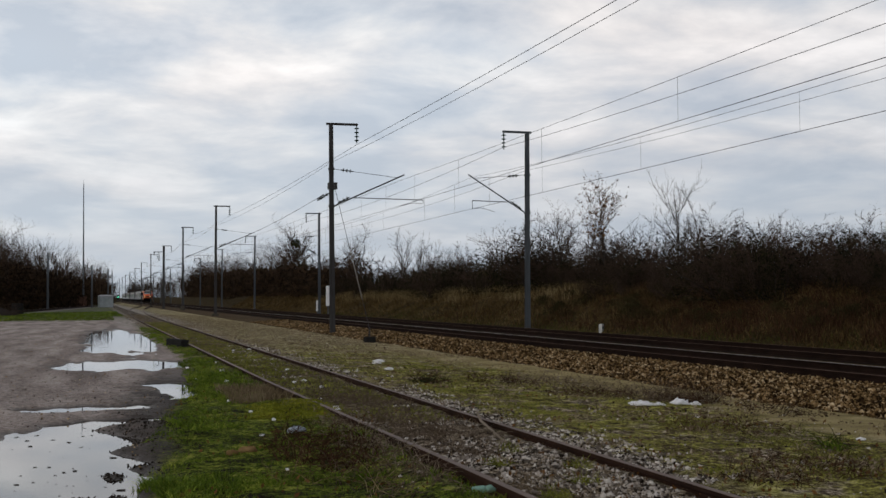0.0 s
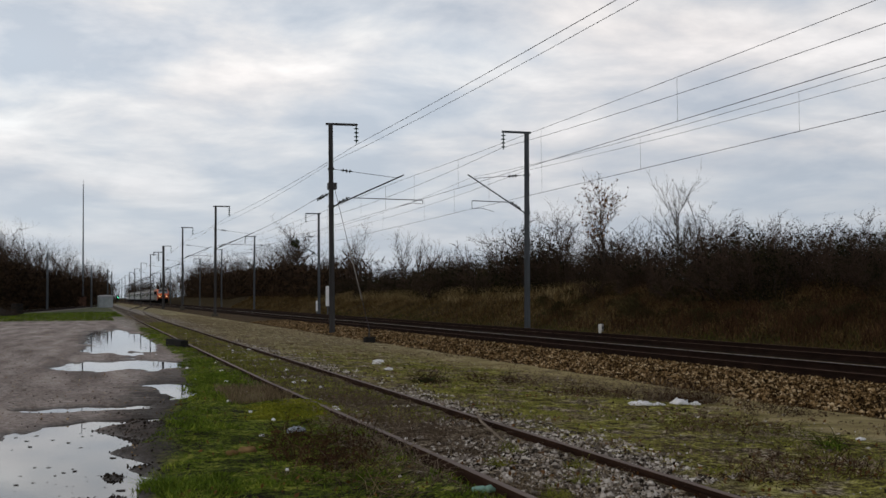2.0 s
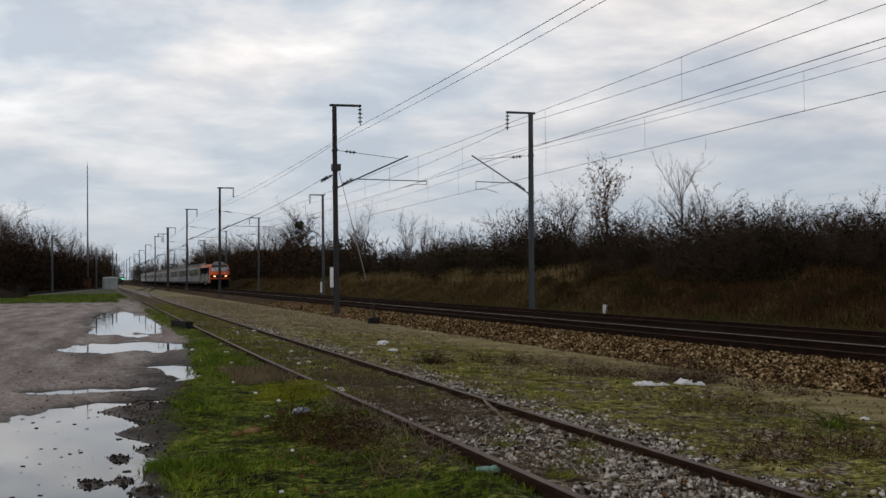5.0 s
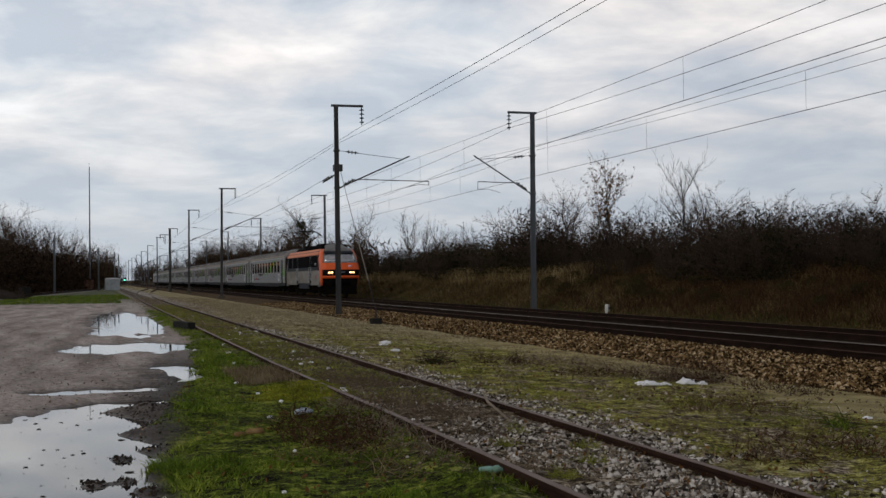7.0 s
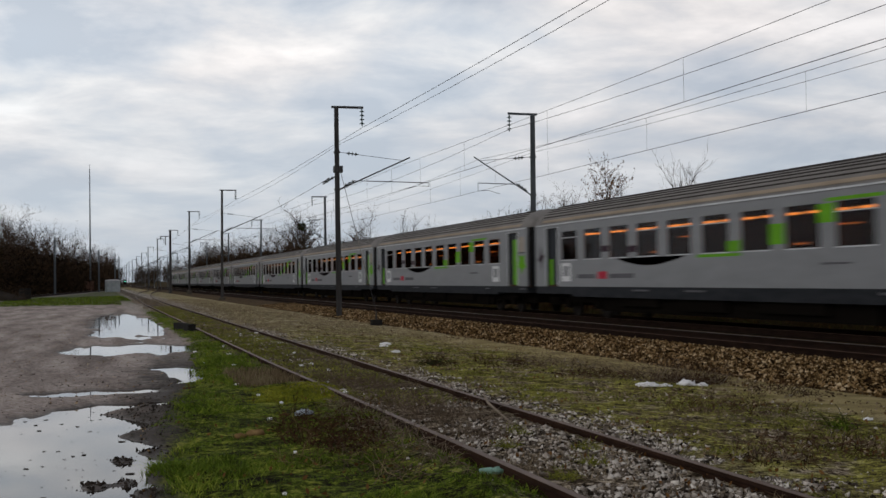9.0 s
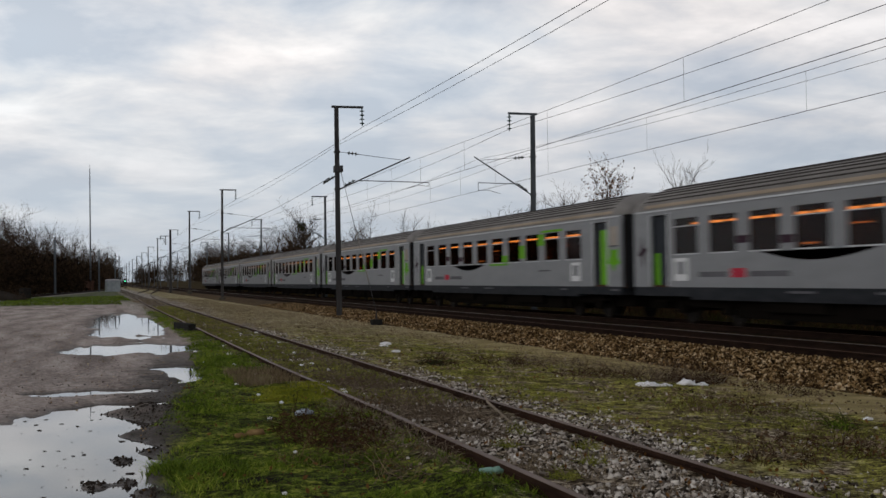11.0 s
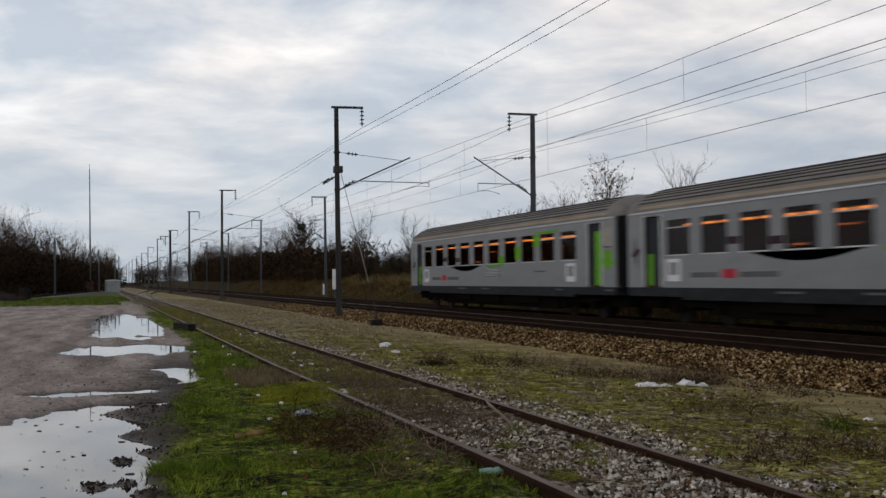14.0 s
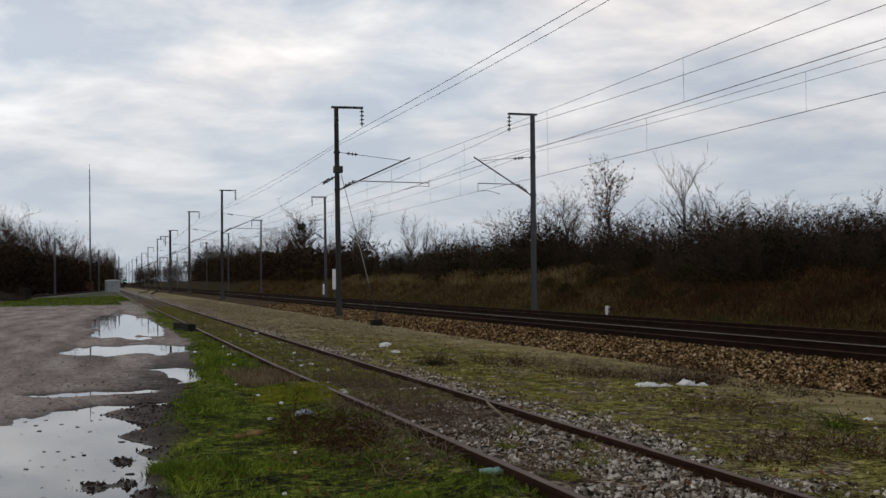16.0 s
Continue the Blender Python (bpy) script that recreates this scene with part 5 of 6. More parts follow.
def leaf_cards(centres, size, gen, aspect=0.55):
    """Small bent leaf quads at the centres."""
    n = len(centres)
    u = gen.normal(size=(n, 3))
    u /= np.linalg.norm(u, axis=1, keepdims=True)
    w = np.cross(u, gen.normal(size=(n, 3)))
    w /= np.linalg.norm(w, axis=1, keepdims=True) + 1e-9
    s = (np.asarray(size) * (0.6 + 0.8 * gen.random(n)))[:, None]
    v = np.stack([centres - u * s, centres + w * s * aspect, centres + u * s, centres - w * s * aspect], 1)
    return v.reshape(-1, 3), np.arange(4 * n).reshape(-1, 4)


def tree_arrays(seed, height, spread=1.0, kids=(9, 7, 5), depth=3, thin=1.0):
    rnd = random.Random(seed)
    out = []
    grow(rnd, out, Vector((0, 0, -0.3)), Vector((0, 0, 1)), height * 0.8, height * 0.013, 0, depth, kids, bend=0.22 * spread, tight=0.75 if spread > 0.9 else 0.98)
    return out


def shrub_arrays(seed, height, stems=10, kids=(9, 8, 5), depth=3):
    """Arching stems that fan out of one stool and fork into fine curved twigs."""
    rnd = random.Random(seed)
    out = []
    for i in range(stems):
        a = (i + rnd.random()) * math.tau / stems
        lean = rnd.uniform(0.1, 0.95)
        start = Vector((0.45 * math.cos(a) * rnd.random(), 0.6 * math.sin(a) * rnd.random(), -0.3))
        grow(rnd, out, start, Vector((math.cos(a) * lean, math.sin(a) * lean, 1)).normalized(), height * rnd.uniform(0.8, 1.12) * (1 - 0.22 * lean), 0.024, 0, depth, kids, droop=0.07, bend=0.27)
    return out


def build_tree(seed, height, label, spread=1.0, kids=(12, 8, 6), pale=False, russet=0, nests=0, widen=1.25):
    root = thing("bare_tree", label, "tree", "trees on the bank")
    segs = tree_arrays(seed, height, spread, kids)
    big = [s for s in segs if s[4] <= 1]
    small = [s for s in segs if s[4] > 1]
    raw("trunk", *limbs(big, 6), M_BARK, root)
    crown = raw("crown", *limbs(small, 3, widen), M_PALETWIG if pale else M_TWIG, root, kind="stuff")
    gen = np.random.default_rng(seed)
    if russet:
        c = np.array([small[i][1] for i in gen.integers(0, len(small), russet)]) + gen.normal(0, 0.06, (russet, 3))
        c = c[c[:, 2] > height * 0.5]
        raw("leaves", *leaf_cards(c, 0.065, gen), M_RUSSET, root, "a few russet leaves")
    for k in range(nests):
        c = gen.normal(0, 0.27, (420, 3)) * (1, 1, 0.9) + ((-0.5, 0.3, height * 0.74), (0.35, -0.5, height * 0.40))[k]
        raw("mistletoe_clump", *leaf_cards(c, 0.13, gen), M_IVY, root, "dark ball of mistletoe", "stuff")
    return root


def build_shrub(seed, height, fine=True, bush=2000):
    root = thing("bare_shrub", "leafless dark hedge shrub with brambles on the bank", "shrub", "hedge on the bank")
    segs = shrub_arrays(seed, height) if fine else shrub_arrays(seed, height, 9, (9, 6), 2)
    raw("stem_growth", *limbs([s for s in segs if s[4] == 0], 4, 0.8), M_BARK, root, kind="stuff")
    raw("twig_mass", *ribbons([s for s in segs if s[4] > 0], 1.15 if fine else 2.2), M_HEDGETWIG, root, kind="stuff")
    gen = np.random.default_rng(seed)
    # bramble slivers fill the shrub; its inner shade is put into their dark colour
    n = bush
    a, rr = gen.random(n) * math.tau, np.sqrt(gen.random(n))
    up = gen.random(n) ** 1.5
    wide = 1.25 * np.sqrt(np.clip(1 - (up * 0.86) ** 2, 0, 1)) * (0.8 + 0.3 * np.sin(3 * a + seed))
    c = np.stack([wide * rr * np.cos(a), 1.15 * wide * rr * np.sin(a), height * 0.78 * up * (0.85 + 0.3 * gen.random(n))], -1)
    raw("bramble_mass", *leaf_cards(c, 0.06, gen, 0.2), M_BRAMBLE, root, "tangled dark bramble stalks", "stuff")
    return root


def build_bramble(seed):
    """A low mound of bramble leaves and hooped canes."""
    root = thing("bramble_mound", "low dark green bramble mound on the bank", "bramble", "brambles on the bank")
    gen, r2 = np.random.default_rng(seed), random.Random(seed)
    n = 1500
    a, rr, up = gen.random(n) * math.tau, np.sqrt(gen.random(n)), gen.random(n)
    wide = 1.1 * np.sqrt(np.clip(1 - up ** 2, 0, 1)) * (0.75 + 0.3 * np.sin(2 * a + seed))
    c = np.stack([wide * rr * np.cos(a), 1.3 * wide * rr * np.sin(a), 0.55 * up], -1) + gen.normal(0, 0.07, (n, 3))
    raw("leaf_mass", *leaf_cards(c, 0.05, gen, 0.35), M_BRIAR, root, kind="stuff")
    segs = []
    for _ in range(36):
        t = r2.uniform(0, math.tau)
        grow(r2, segs, Vector((r2.uniform(-0.6, 0.6), r2.uniform(-0.6, 0.6), 0)), Vector((math.cos(t), math.sin(t), 1.4)).normalized(), r2.uniform(0.9, 1.5), 0.008, 0, 0, (0,), droop=0.3, bend=0.2)
    raw("cane_tangle", *ribbons(segs), M_DEADBRUSH, root, kind="stuff")
    return root


def gz(x, y):
    return float(ground_z(np.array([float(x)]), np.array([float(y)]))[0])


shrubs = [build_shrub(20 + k, 1.42 + 0.1 * k) for k in range(6)]
far_shrubs = [build_shrub(40 + k, 1.5 + 0.1 * k, False, 2200) for k in range(3)]
brambles = [build_bramble(60 + k) for k in range(3)]
rnd = random.Random(5)
placed = set()


def plant(stock, xx, yy, size):
    k = rnd.randrange(len(stock))
    m = pose(xx, yy, gz(xx, yy), 0, 0, rnd.uniform(0, 360)) @ Matrix.Scale(size, 4)
    if stock[k].name in placed:
        copy_thing(stock[k], m)
    else:
        stock[k].matrix_basis = m
        placed.add(stock[k].name)


yy = 26.0
while yy < 150:
    for xx in (24.4, 26.2, 28.2):
        tall = float(np.interp(yy, [27, 33, 36, 40, 44, 47, 54, 60, 70, 76, 90, 108, 150], [1.2, 1.28, 1.44, 1.42, 1.08, 1.0, 1.0, 1.26, 1.36, 1.42, 1.32, 1.0, 1.1]))
        if xx < 25:
            if yy > 56 and rnd.random() < 0.8:
                continue
            tall *= 0.78
        tall *= 1.0 + 0.16 * math.sin(yy * 0.37 + xx)
        plant(shrubs if yy < 72 else far_shrubs, xx + rnd.uniform(-0.6, 0.6), yy + rnd.uniform(-0.7, 0.7), tall * rnd.uniform(0.86, 1.12))
    yy += 1.9 if yy < 72 else 2.8
yy = 25.0
while yy < 60:
    for xx in (22.7, 23.8):
        if rnd.random() < (0.95 if yy < 48 else 0.4):
            plant(brambles, xx + rnd.uniform(-0.5, 0.5), yy + rnd.uniform(-0.6, 0.6), rnd.uniform(0.6, 1.15))
    yy += 1.5

TREES = ((1, 26.3, 49.8, 5.6, "slender bare young tree with upswept branches", 0.5, (18, 8, 4), True, 0, 0), (2, 26.4, 58.0, 6.4, "bare tree with a few russet leaves", 0.6, (20, 9, 5), False, 900, 0),
         (3, 26.2, 63.5, 5.6, "dense bare thorn tree in the hedge", 1.1, (18, 9, 6), False, 0, 0), (4, 26.6, 48.0, 5.0, "slender bare sapling beside the hedge", 0.6, (9, 6, 4), True, 0, 0),
         (5, 27, 94.7, 4.9, "bare pale sapling on the bank", 0.7, (14, 8, 5), False, 0, 0), (6, 27, 103.0, 6.2, "bare pale tree on the bank", 0.7, (15, 8, 5), False, 0, 0), (7, 27, 99.0, 5.2, "bare pale sapling on the bank", 0.7, (14, 8, 5), False, 0, 0),
         (8, 26.5, 121.0, 7.6, "spreading bare tree on the bank", 1.2, (18, 9, 5), False, 0, 0), (9, 26.5, 156.0, 11.2, "tall bare tree with mistletoe balls", 1.2, (18, 9, 6), False, 0, 2), (10, 27, 163.0, 9.6, "tall spreading bare tree", 1.2, (18, 9, 5), False, 0, 0),
         (11, 27, 189.0, 9.6, "tall spreading bare tree", 1.2, (18, 9, 5), False, 0, 0), (12, 27, 176.0, 8.4, "spreading bare winter tree", 1.2, (16, 8, 5), False, 0, 0), (13, 26.5, 84.0, 3.9, "low bare bush tree in the hedge", 1.2, (16, 9, 5), False, 0, 0))
for seed, xx, yy, hh, lab, spread, kids, pale, russet, nests in TREES:
    t = build_tree(100 + seed, hh * 0.86, lab, spread, kids, pale, russet, nests, max(1.4, yy / 62))
    t.matrix_basis = pose(xx, yy, gz(xx, yy), 0, 0, seed * 40)


def woodland(name, label, places, heights, seed, density=1.0, skirt=1.0):
    """Far woods as one joined mass of bare trees and undergrowth."""
    gen, r2 = np.random.default_rng(seed), random.Random(seed)
    stock = []
    for k in range(5):
        segs = tree_arrays(seed + k, 10.0, 1.2, (14, 7, 3))
        stock.append((limbs([s for s in segs if s[4] <= 1], 4, 1.2), ribbons([s for s in segs if s[4] > 1], 3.0)))
    verts, faces, leaves = [], [], []
    off = 0
    for (x, y), h in zip(places, heights):
        (v1, f1), (v2, f2) = stock[r2.randrange(5)]
        a, s = r2.uniform(0, math.tau), h / 10.0
        rot = np.array([(math.cos(a), -math.sin(a), 0), (math.sin(a), math.cos(a), 0), (0, 0, 1)])
        base = np.array((x, y, gz(x, y)))
        for v, f in ((v1, f1), (v2, f2)):
            verts.append(v @ rot.T * s + base)
            faces.append(f + off)
            off += len(v)
        n = int(430 * density)
        c = np.stack([gen.normal(0, 1.7, n), gen.normal(0, 2.0, n), h * 0.62 * skirt * gen.random(n) ** 1.15], -1) + base
        leaves.append(c)
    ob = raw(name, np.concatenate(verts), np.concatenate(faces), M_TWIG, None, label, "stuff")
    ob["category"] = "woods"
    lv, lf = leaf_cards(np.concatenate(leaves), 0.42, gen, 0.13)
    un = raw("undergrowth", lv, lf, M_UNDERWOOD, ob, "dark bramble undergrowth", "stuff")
    return ob


def line_of(n, x0, y0, x1, y1, jx, jy, h0, h1, seed):
    g = np.random.default_rng(seed)
    t = (np.arange(n) + g.random(n)) / n
    return list(zip(x0 + (x1 - x0) * t + g.normal(0, jx, n), y0 + (y1 - y0) * t + g.normal(0, jy, n))), (h0 + (h1 - h0) * t) * (0.8 + 0.4 * g.random(n))


p1, h1 = line_of(40, -16.5, 132, -4.0, 232, 0.6, 2, 9.8, 8.4, 1)
for n, ax, ay, bx, by, ha, hb, sd in ((34, -4.0, 234, 4.6, 420, 8.6, 9.2, 4), (34, -21, 132, -8, 240, 10.6, 9.4, 5), (20, -26, 135, -13, 240, 10.5, 9.5, 6)):
    pa, ha2 = line_of(n, ax, ay, bx, by, 0.6, 2, ha, hb, sd)
    p1, h1 = p1 + pa, np.concatenate([h1, ha2])
woodland("bare_woods", "dense bare winter woods beyond the lot", p1, h1, 300, 1.6)
p2, h2 = line_of(80, 27, 128, 28, 330, 1.6, 3, 5.5, 8.5, 2)
woodland("bare_woods", "bare winter trees along the far bank", p2, h2, 320, 1.5)
p3, h3 = line_of(40, 25, 330, 14, 760, 2.0, 4, 9.0, 11.0, 3)
woodland("bare_woods", "hazy bare trees along the distant line", [(x + 8, y) for x, y in p3], h3, 340, 1.0)


# ---- grass, as loose stuff ----
def blades(name, label, x, y, height, width, material, lean=0.5, z=None):
    n = len(x)
    z = ground_z(x, y) if z is None else z
    a = rng.random(n) * math.tau
    base = np.stack([x, y, z - 0.01], -1)
    side = np.stack([np.cos(a), np.sin(a), np.zeros(n)], -1) * (np.asarray(width) * (0.6 + 0.8 * rng.random(n)))[:, None]
    h = np.asarray(height) * (0.45 + rng.random(n))
    tilt = rng.normal(0, lean, (n, 2)) * h[:, None]
    mid = base + np.stack([tilt[:, 0] * 0.35, tilt[:, 1] * 0.35, h * 0.6], -1)
    tip = base + np.stack([tilt[:, 0], tilt[:, 1], h], -1)
    v = np.stack([base - side, base + side, mid + side * 0.7, tip, mid - side * 0.7], 1)
    i = 5 * np.arange(n)[:, None]
    quads = i + np.array((0, 1, 2, 4))
    tips = np.stack([i[:, 0] + 4, i[:, 0] + 2, i[:, 0] + 3, i[:, 0] + 3], -1)
    me_v, me_f = v.reshape(-1, 3), np.concatenate([np.concatenate([quads[:, :3], quads[:, [0, 2, 3]]]), tips[:, :3]])
    ob = raw(name, me_v, me_f, material, None, label, "stuff")
    ob["category"] = "grass"
    return ob


def field(n, x0, x1, y0, y1):
    y = y0 * (y1 / y0) ** rng.random(n)
    return rng.uniform(x0, x1, n), y


x, y = field(230000, -0.3, 2.95, 5.2, 60)
edge = verge(y) + 0.25 * fbm(x * 2, y, 1.3, 11.0)
clump = 0.36 + 0.9 * fbm(x, y, 0.9, 12.0) + 0.9 * fbm(x, y, 3.5, 19.0) + 0.5 * fbm(x, y, 9.0, 20.0, 2) + 0.35 * np.clip((y - 16) / 4, 0, 1)
mound = np.exp(-(((x - 2.5) / 0.6) ** 2 + ((y - 15.2) / 1.3) ** 2))
keep = (x > edge) & (rng.random(len(x)) < clump - 1.3 * mound) & ~((x > 2.7) & (rng.random(len(x)) < 0.4))
x, y = x[keep], y[keep]
tall = 0.016 + 0.070 * np.clip(fbm(x, y, 1.6, 13.0) + 0.5 * fbm(x, y, 7.0, 24.0, 2) + 0.3, 0, 1.3)
blades("verge_grass", "wet green grass on the verge of the lot", x, y, tall, 0.0028 + 0.00014 * y, M_BLADE, 0.9)
x, y = field(150000, 4.5, 9.4, 6.0, 60)
clump = 0.35 + 1.1 * fbm(x, y, 0.8, 14.0) + 0.8 * fbm(x, y, 3.1, 25.0) - 0.9 * np.clip((y - 24) / 20, 0, 1) - 1.0 * np.clip((x - 7.4) / 1.6, 0, 1)
keep = rng.random(len(x)) < clump
x, y = x[keep], y[keep]
tall = 0.014 + 0.03 * np.clip(fbm(x, y, 2.6, 26.0) + 0.3, 0, 1.2)
blades("moss_grass", "short yellowish moss and grass beside the siding", x, y, tall, 0.0035 + 0.00014 * y, M_MOSS, 0.9)
x, y = field(26000, 1.7, 3.1, 13.2, 17.4)
keep = rng.random(len(x)) < 1.6 * np.exp(-(((x - 2.5) / 0.6) ** 2 + ((y - 15.2) / 1.3) ** 2)) + 0.6 * fbm(x, y, 2.4, 27.0) - 0.2
x, y = x[keep], y[keep]
blades("moss_mound", "bright yellow green moss grown over the rail", x, y, 0.03, 0.005, M_MOUND, 0.9)
x, y = field(34000, SIDE_L + 0.1, SIDE_R - 0.08, 13.5, 75)
keep = rng.random(len(x)) < 0.35 + 0.9 * fbm(x, y, 1.1, 28.0) + 0.3 * np.clip((y - 22) / 6, 0, 1)
x, y = x[keep], y[keep]
blades("siding_grass", "dull green grass growing between the siding rails", x, y, 0.045, 0.0035 + 0.00014 * y, M_MOSS, 0.7)
x, y = field(70000, 2.4, 10.0, 6.0, 110)
keep = fbm(x, y, 1.5, 15.0) + 0.5 * fbm(x, y, 5.0, 29.0, 2) > 0.28 - 0.45 * np.clip((y - 24) / 16, 0, 1) + 0.5 * np.clip((x - 8.4) / 1.2, 0, 1)
x, y = x[keep], y[keep]
blades("dry_weeds", "dry brown weeds among the gravel", x, y, 0.07, 0.0028 + 0.00008 * y, M_DRYWEED, 0.8)
x, y = field(2600, 1.9, 2.75, 16.8, 19.4)
blades("straw_patch", "pale dry straw grass beside the rusty rail", x, y, 0.12, 0.004, M_DRYWEED, 0.35)
y = 20 * (190 / 20) ** rng.random(95000)
x = rng.uniform(20.5, 26.0, 95000)
keep = rng.random(len(x)) < 0.7 + 0.4 * fbm(x, y, 0.4, 16.0) + 0.4 * fbm(x, y, 1.6, 30.0)
x, y = x[keep], y[keep]
tall = np.interp(x, [20.5, 21.4, 23.5, 26.0], [0.10, 0.22, 0.40, 0.55]) * (0.75 + 0.5 * fbm(x, y, 0.9, 31.0))
blades("bank_grass", "long dead straw grass on the railway bank", x, y, tall, 0.006 + 0.00012 * y, M_BANKGRASS, 0.8)
x, y = field(14000, 23.6, 26.2, 56, 130)
keep = rng.random(len(x)) < 0.6 + 0.7 * fbm(x, y, 0.6, 32.0)
x, y = x[keep], y[keep]
blades("bank_straw", "pale straw grass along the crest of the bank", x, y, 0.5, 0.007 + 0.00008 * y, M_STRAW, 0.6)
x, y = field(30000, 21.0, 25.0, 24, 75)
keep = rng.random(len(x)) < np.clip((60 - y) / 22, 0.12, 1) * (0.6 + 0.8 * fbm(x, y, 0.8, 33.0))
x, y = x[keep], y[keep]
blades("bank_brush", "dark reddish brown dead weeds on the bank", x, y, 0.5, 0.009, M_DEADBRUSH, 0.7)
x, y = field(26000, 20.3, 24.0, 20, 110)
keep = rng.random(len(x)) < np.clip((23.5 - x) / 3, 0, 1) * (0.55 + 1.1 * fbm(x, y, 0.7, 34.0))
x, y = x[keep], y[keep]
blades("bank_grass_green", "dull green grass on the foot of the bank", x, y, 0.16, 0.006 + 0.0001 * y, M_BANKGREEN, 0.8)
x, y = field(9000, -9.0, 1.5, 85, 135)
x = x + np.where(y > 100, 1.0, 0)
blades("far_grass", "green grass strip at the end of the lot", x, y, 0.10, 0.03, M_BLADE, 0.5)


def tangle(name, label, cx, cy, rx, ry, height, n, material, seed, radius=0.004):
    """A low heap of dead stalks arching over one another."""
    g = np.random.default_rng(seed)
    segs = []
    for _ in range(n):
        a, rr = g.random() * math.tau, math.sqrt(g.random())
        p = Vector((cx + rx * rr * math.cos(a), cy + ry * rr * math.sin(a), 0))
        p.z = gz(p.x, p.y)
        d = Vector((g.normal(0, 0.8), g.normal(0, 0.8), g.uniform(0.3, 1.2))).normalized()
        ln = height * g.uniform(0.5, 1.3)
        for i in range(4):
            q = p + d * ln / 3
            segs.append((p, q, radius * (1 - 0.18 * i), radius * (0.82 - 0.18 * i), 0))
            d = (d + Vector((g.normal(0, 0.35), g.normal(0, 0.35), -0.32))).normalized()
            p = q
    ob = raw(name, *limbs(segs, 3), material, None, label, "stuff")
    ob["category"] = "weeds"
    return ob


tangle("dead_brambles", "heap of dead dark brown bramble stalks in grass", 2.1, 11.3, 0.5, 1.5, 0.24, 420, M_DEADBRUSH, 31, 0.0046)
tangle("dead_brambles", "matted dead stalks along the rusty siding rail", 2.6, 11.2, 0.3, 2.6, 0.20, 420, M_DEADSTALK, 41, 0.0034)
tangle("dead_brambles", "thin dry stalks leaning in the verge grass", 2.2, 9.4, 0.5, 1.2, 0.20, 160, M_DEADSTALK, 42, 0.003)
for sx, sy, seed in ((3.75, 8.7, 51), (4.05, 9.5, 52), (3.45, 9.9, 53), (3.9, 10.8, 54), (3.3, 8.2, 55), (5.1, 9.0, 56)):
    tangle("weed_tuft", "small yellow green weed tuft in pale gravel", sx, sy, 0.11, 0.17, 0.09, 70, M_MOSS, seed, 0.0035)
tangle("dead_stalks", "dead stalks between the siding rails", 3.5, 14.5, 0.5, 4.2, 0.22, 900, M_DEADSTALK, 32, 0.0035)
tangle("dead_stalks", "dry stalks beside the littered gravel", 8.6, 16.4, 0.6, 0.6, 0.4, 200, M_DEADSTALK, 33, 0.004)
tangle("dead_stalks", "dry stalks along the gravel path", 8.3, 19.5, 1.0, 3.2, 0.26, 420, M_DEADSTALK, 34, 0.004)
tangle("dead_stalks", "brown weed patch near the rails", 6.4, 10.2, 1.3, 2.2, 0.14, 420, M_DEADSTALK, 35, 0.003)
tangle("weed_tuft", "green leafy weed tuft in the mossy grass", 5.73, 20.3, 0.22, 0.3, 0.24, 45, M_IVY, 36, 0.008)
tangle("weed_tuft", "green leafy weed tuft beside the gravel", 7.3, 10.6, 0.12, 0.16, 0.2, 50, M_BLADE, 37, 0.008)
for sx, sy, wx, wy, hh, cnt, seed in ((8.75, 16.3, 0.5, 0.4, 0.40, 170, 61), (7.9, 17.6, 0.8, 1.0, 0.28, 150, 62), (7.2, 20.5, 0.6, 1.2, 0.30, 120, 63), (9.2, 14.6, 0.4, 0.8, 0.26, 90, 64), (6.1, 9.2, 0.5, 0.8, 0.22, 110, 65), (7.2, 12.4, 0.8, 0.9, 0.16, 150, 66), (5.3, 8.6, 0.35, 0.6, 0.17, 80, 67), (5.75, 20.2, 0.3, 0.6, 0.4, 60, 68)):
    tangle("dead_stalks", "dark twiggy dead weeds in the mossy gravel", sx, sy, wx, wy, hh, cnt, M_DEADBRUSH, seed, 0.0042)
for sx, sy, seed in ((1.55, 9.6, 71), (2.2, 8.8, 72), (1.9, 11.2, 73), (2.35, 9.6, 74)):
    tangle("dead_stalks", "few upright pale dry stalks in the grass", sx, sy, 0.2, 0.5, 0.26, 26, M_STRAW, seed, 0.003)

# clods and grit of the lot, fallen leaves on the verge
n = 700
x, y = rng.normal(0.25, 0.55, n), 8.0 * (19 / 8.0) ** rng.random(n)
keep = (x < verge(y) + 0.4) & (ground_z(x, y) > WATER_Z - 0.012) & (fbm(x, y, 1.4, 21.0) > -0.1)
x, y = x[keep], y[keep]
size = 0.006 + 0.02 * rng.random(len(x)) ** 3
stones("mud_clods", None, M_MUDCLOD, np.stack([x, y, ground_z(x, y) + size * 0.2], -1), size, "wet dark mud clods at the puddle edge")["category"] = "mud"
n = 900
x, y = rng.normal(0.7, 0.34, n), rng.normal(14.3, 0.9, n)
size = 0.006 + 0.018 * rng.random(n) ** 2
stones("mud_lumps", None, M_MUDCLOD, np.stack([x, y, ground_z(x, y) + size * 0.15], -1), size, "churned heap of dark wet mud")["category"] = "mud"
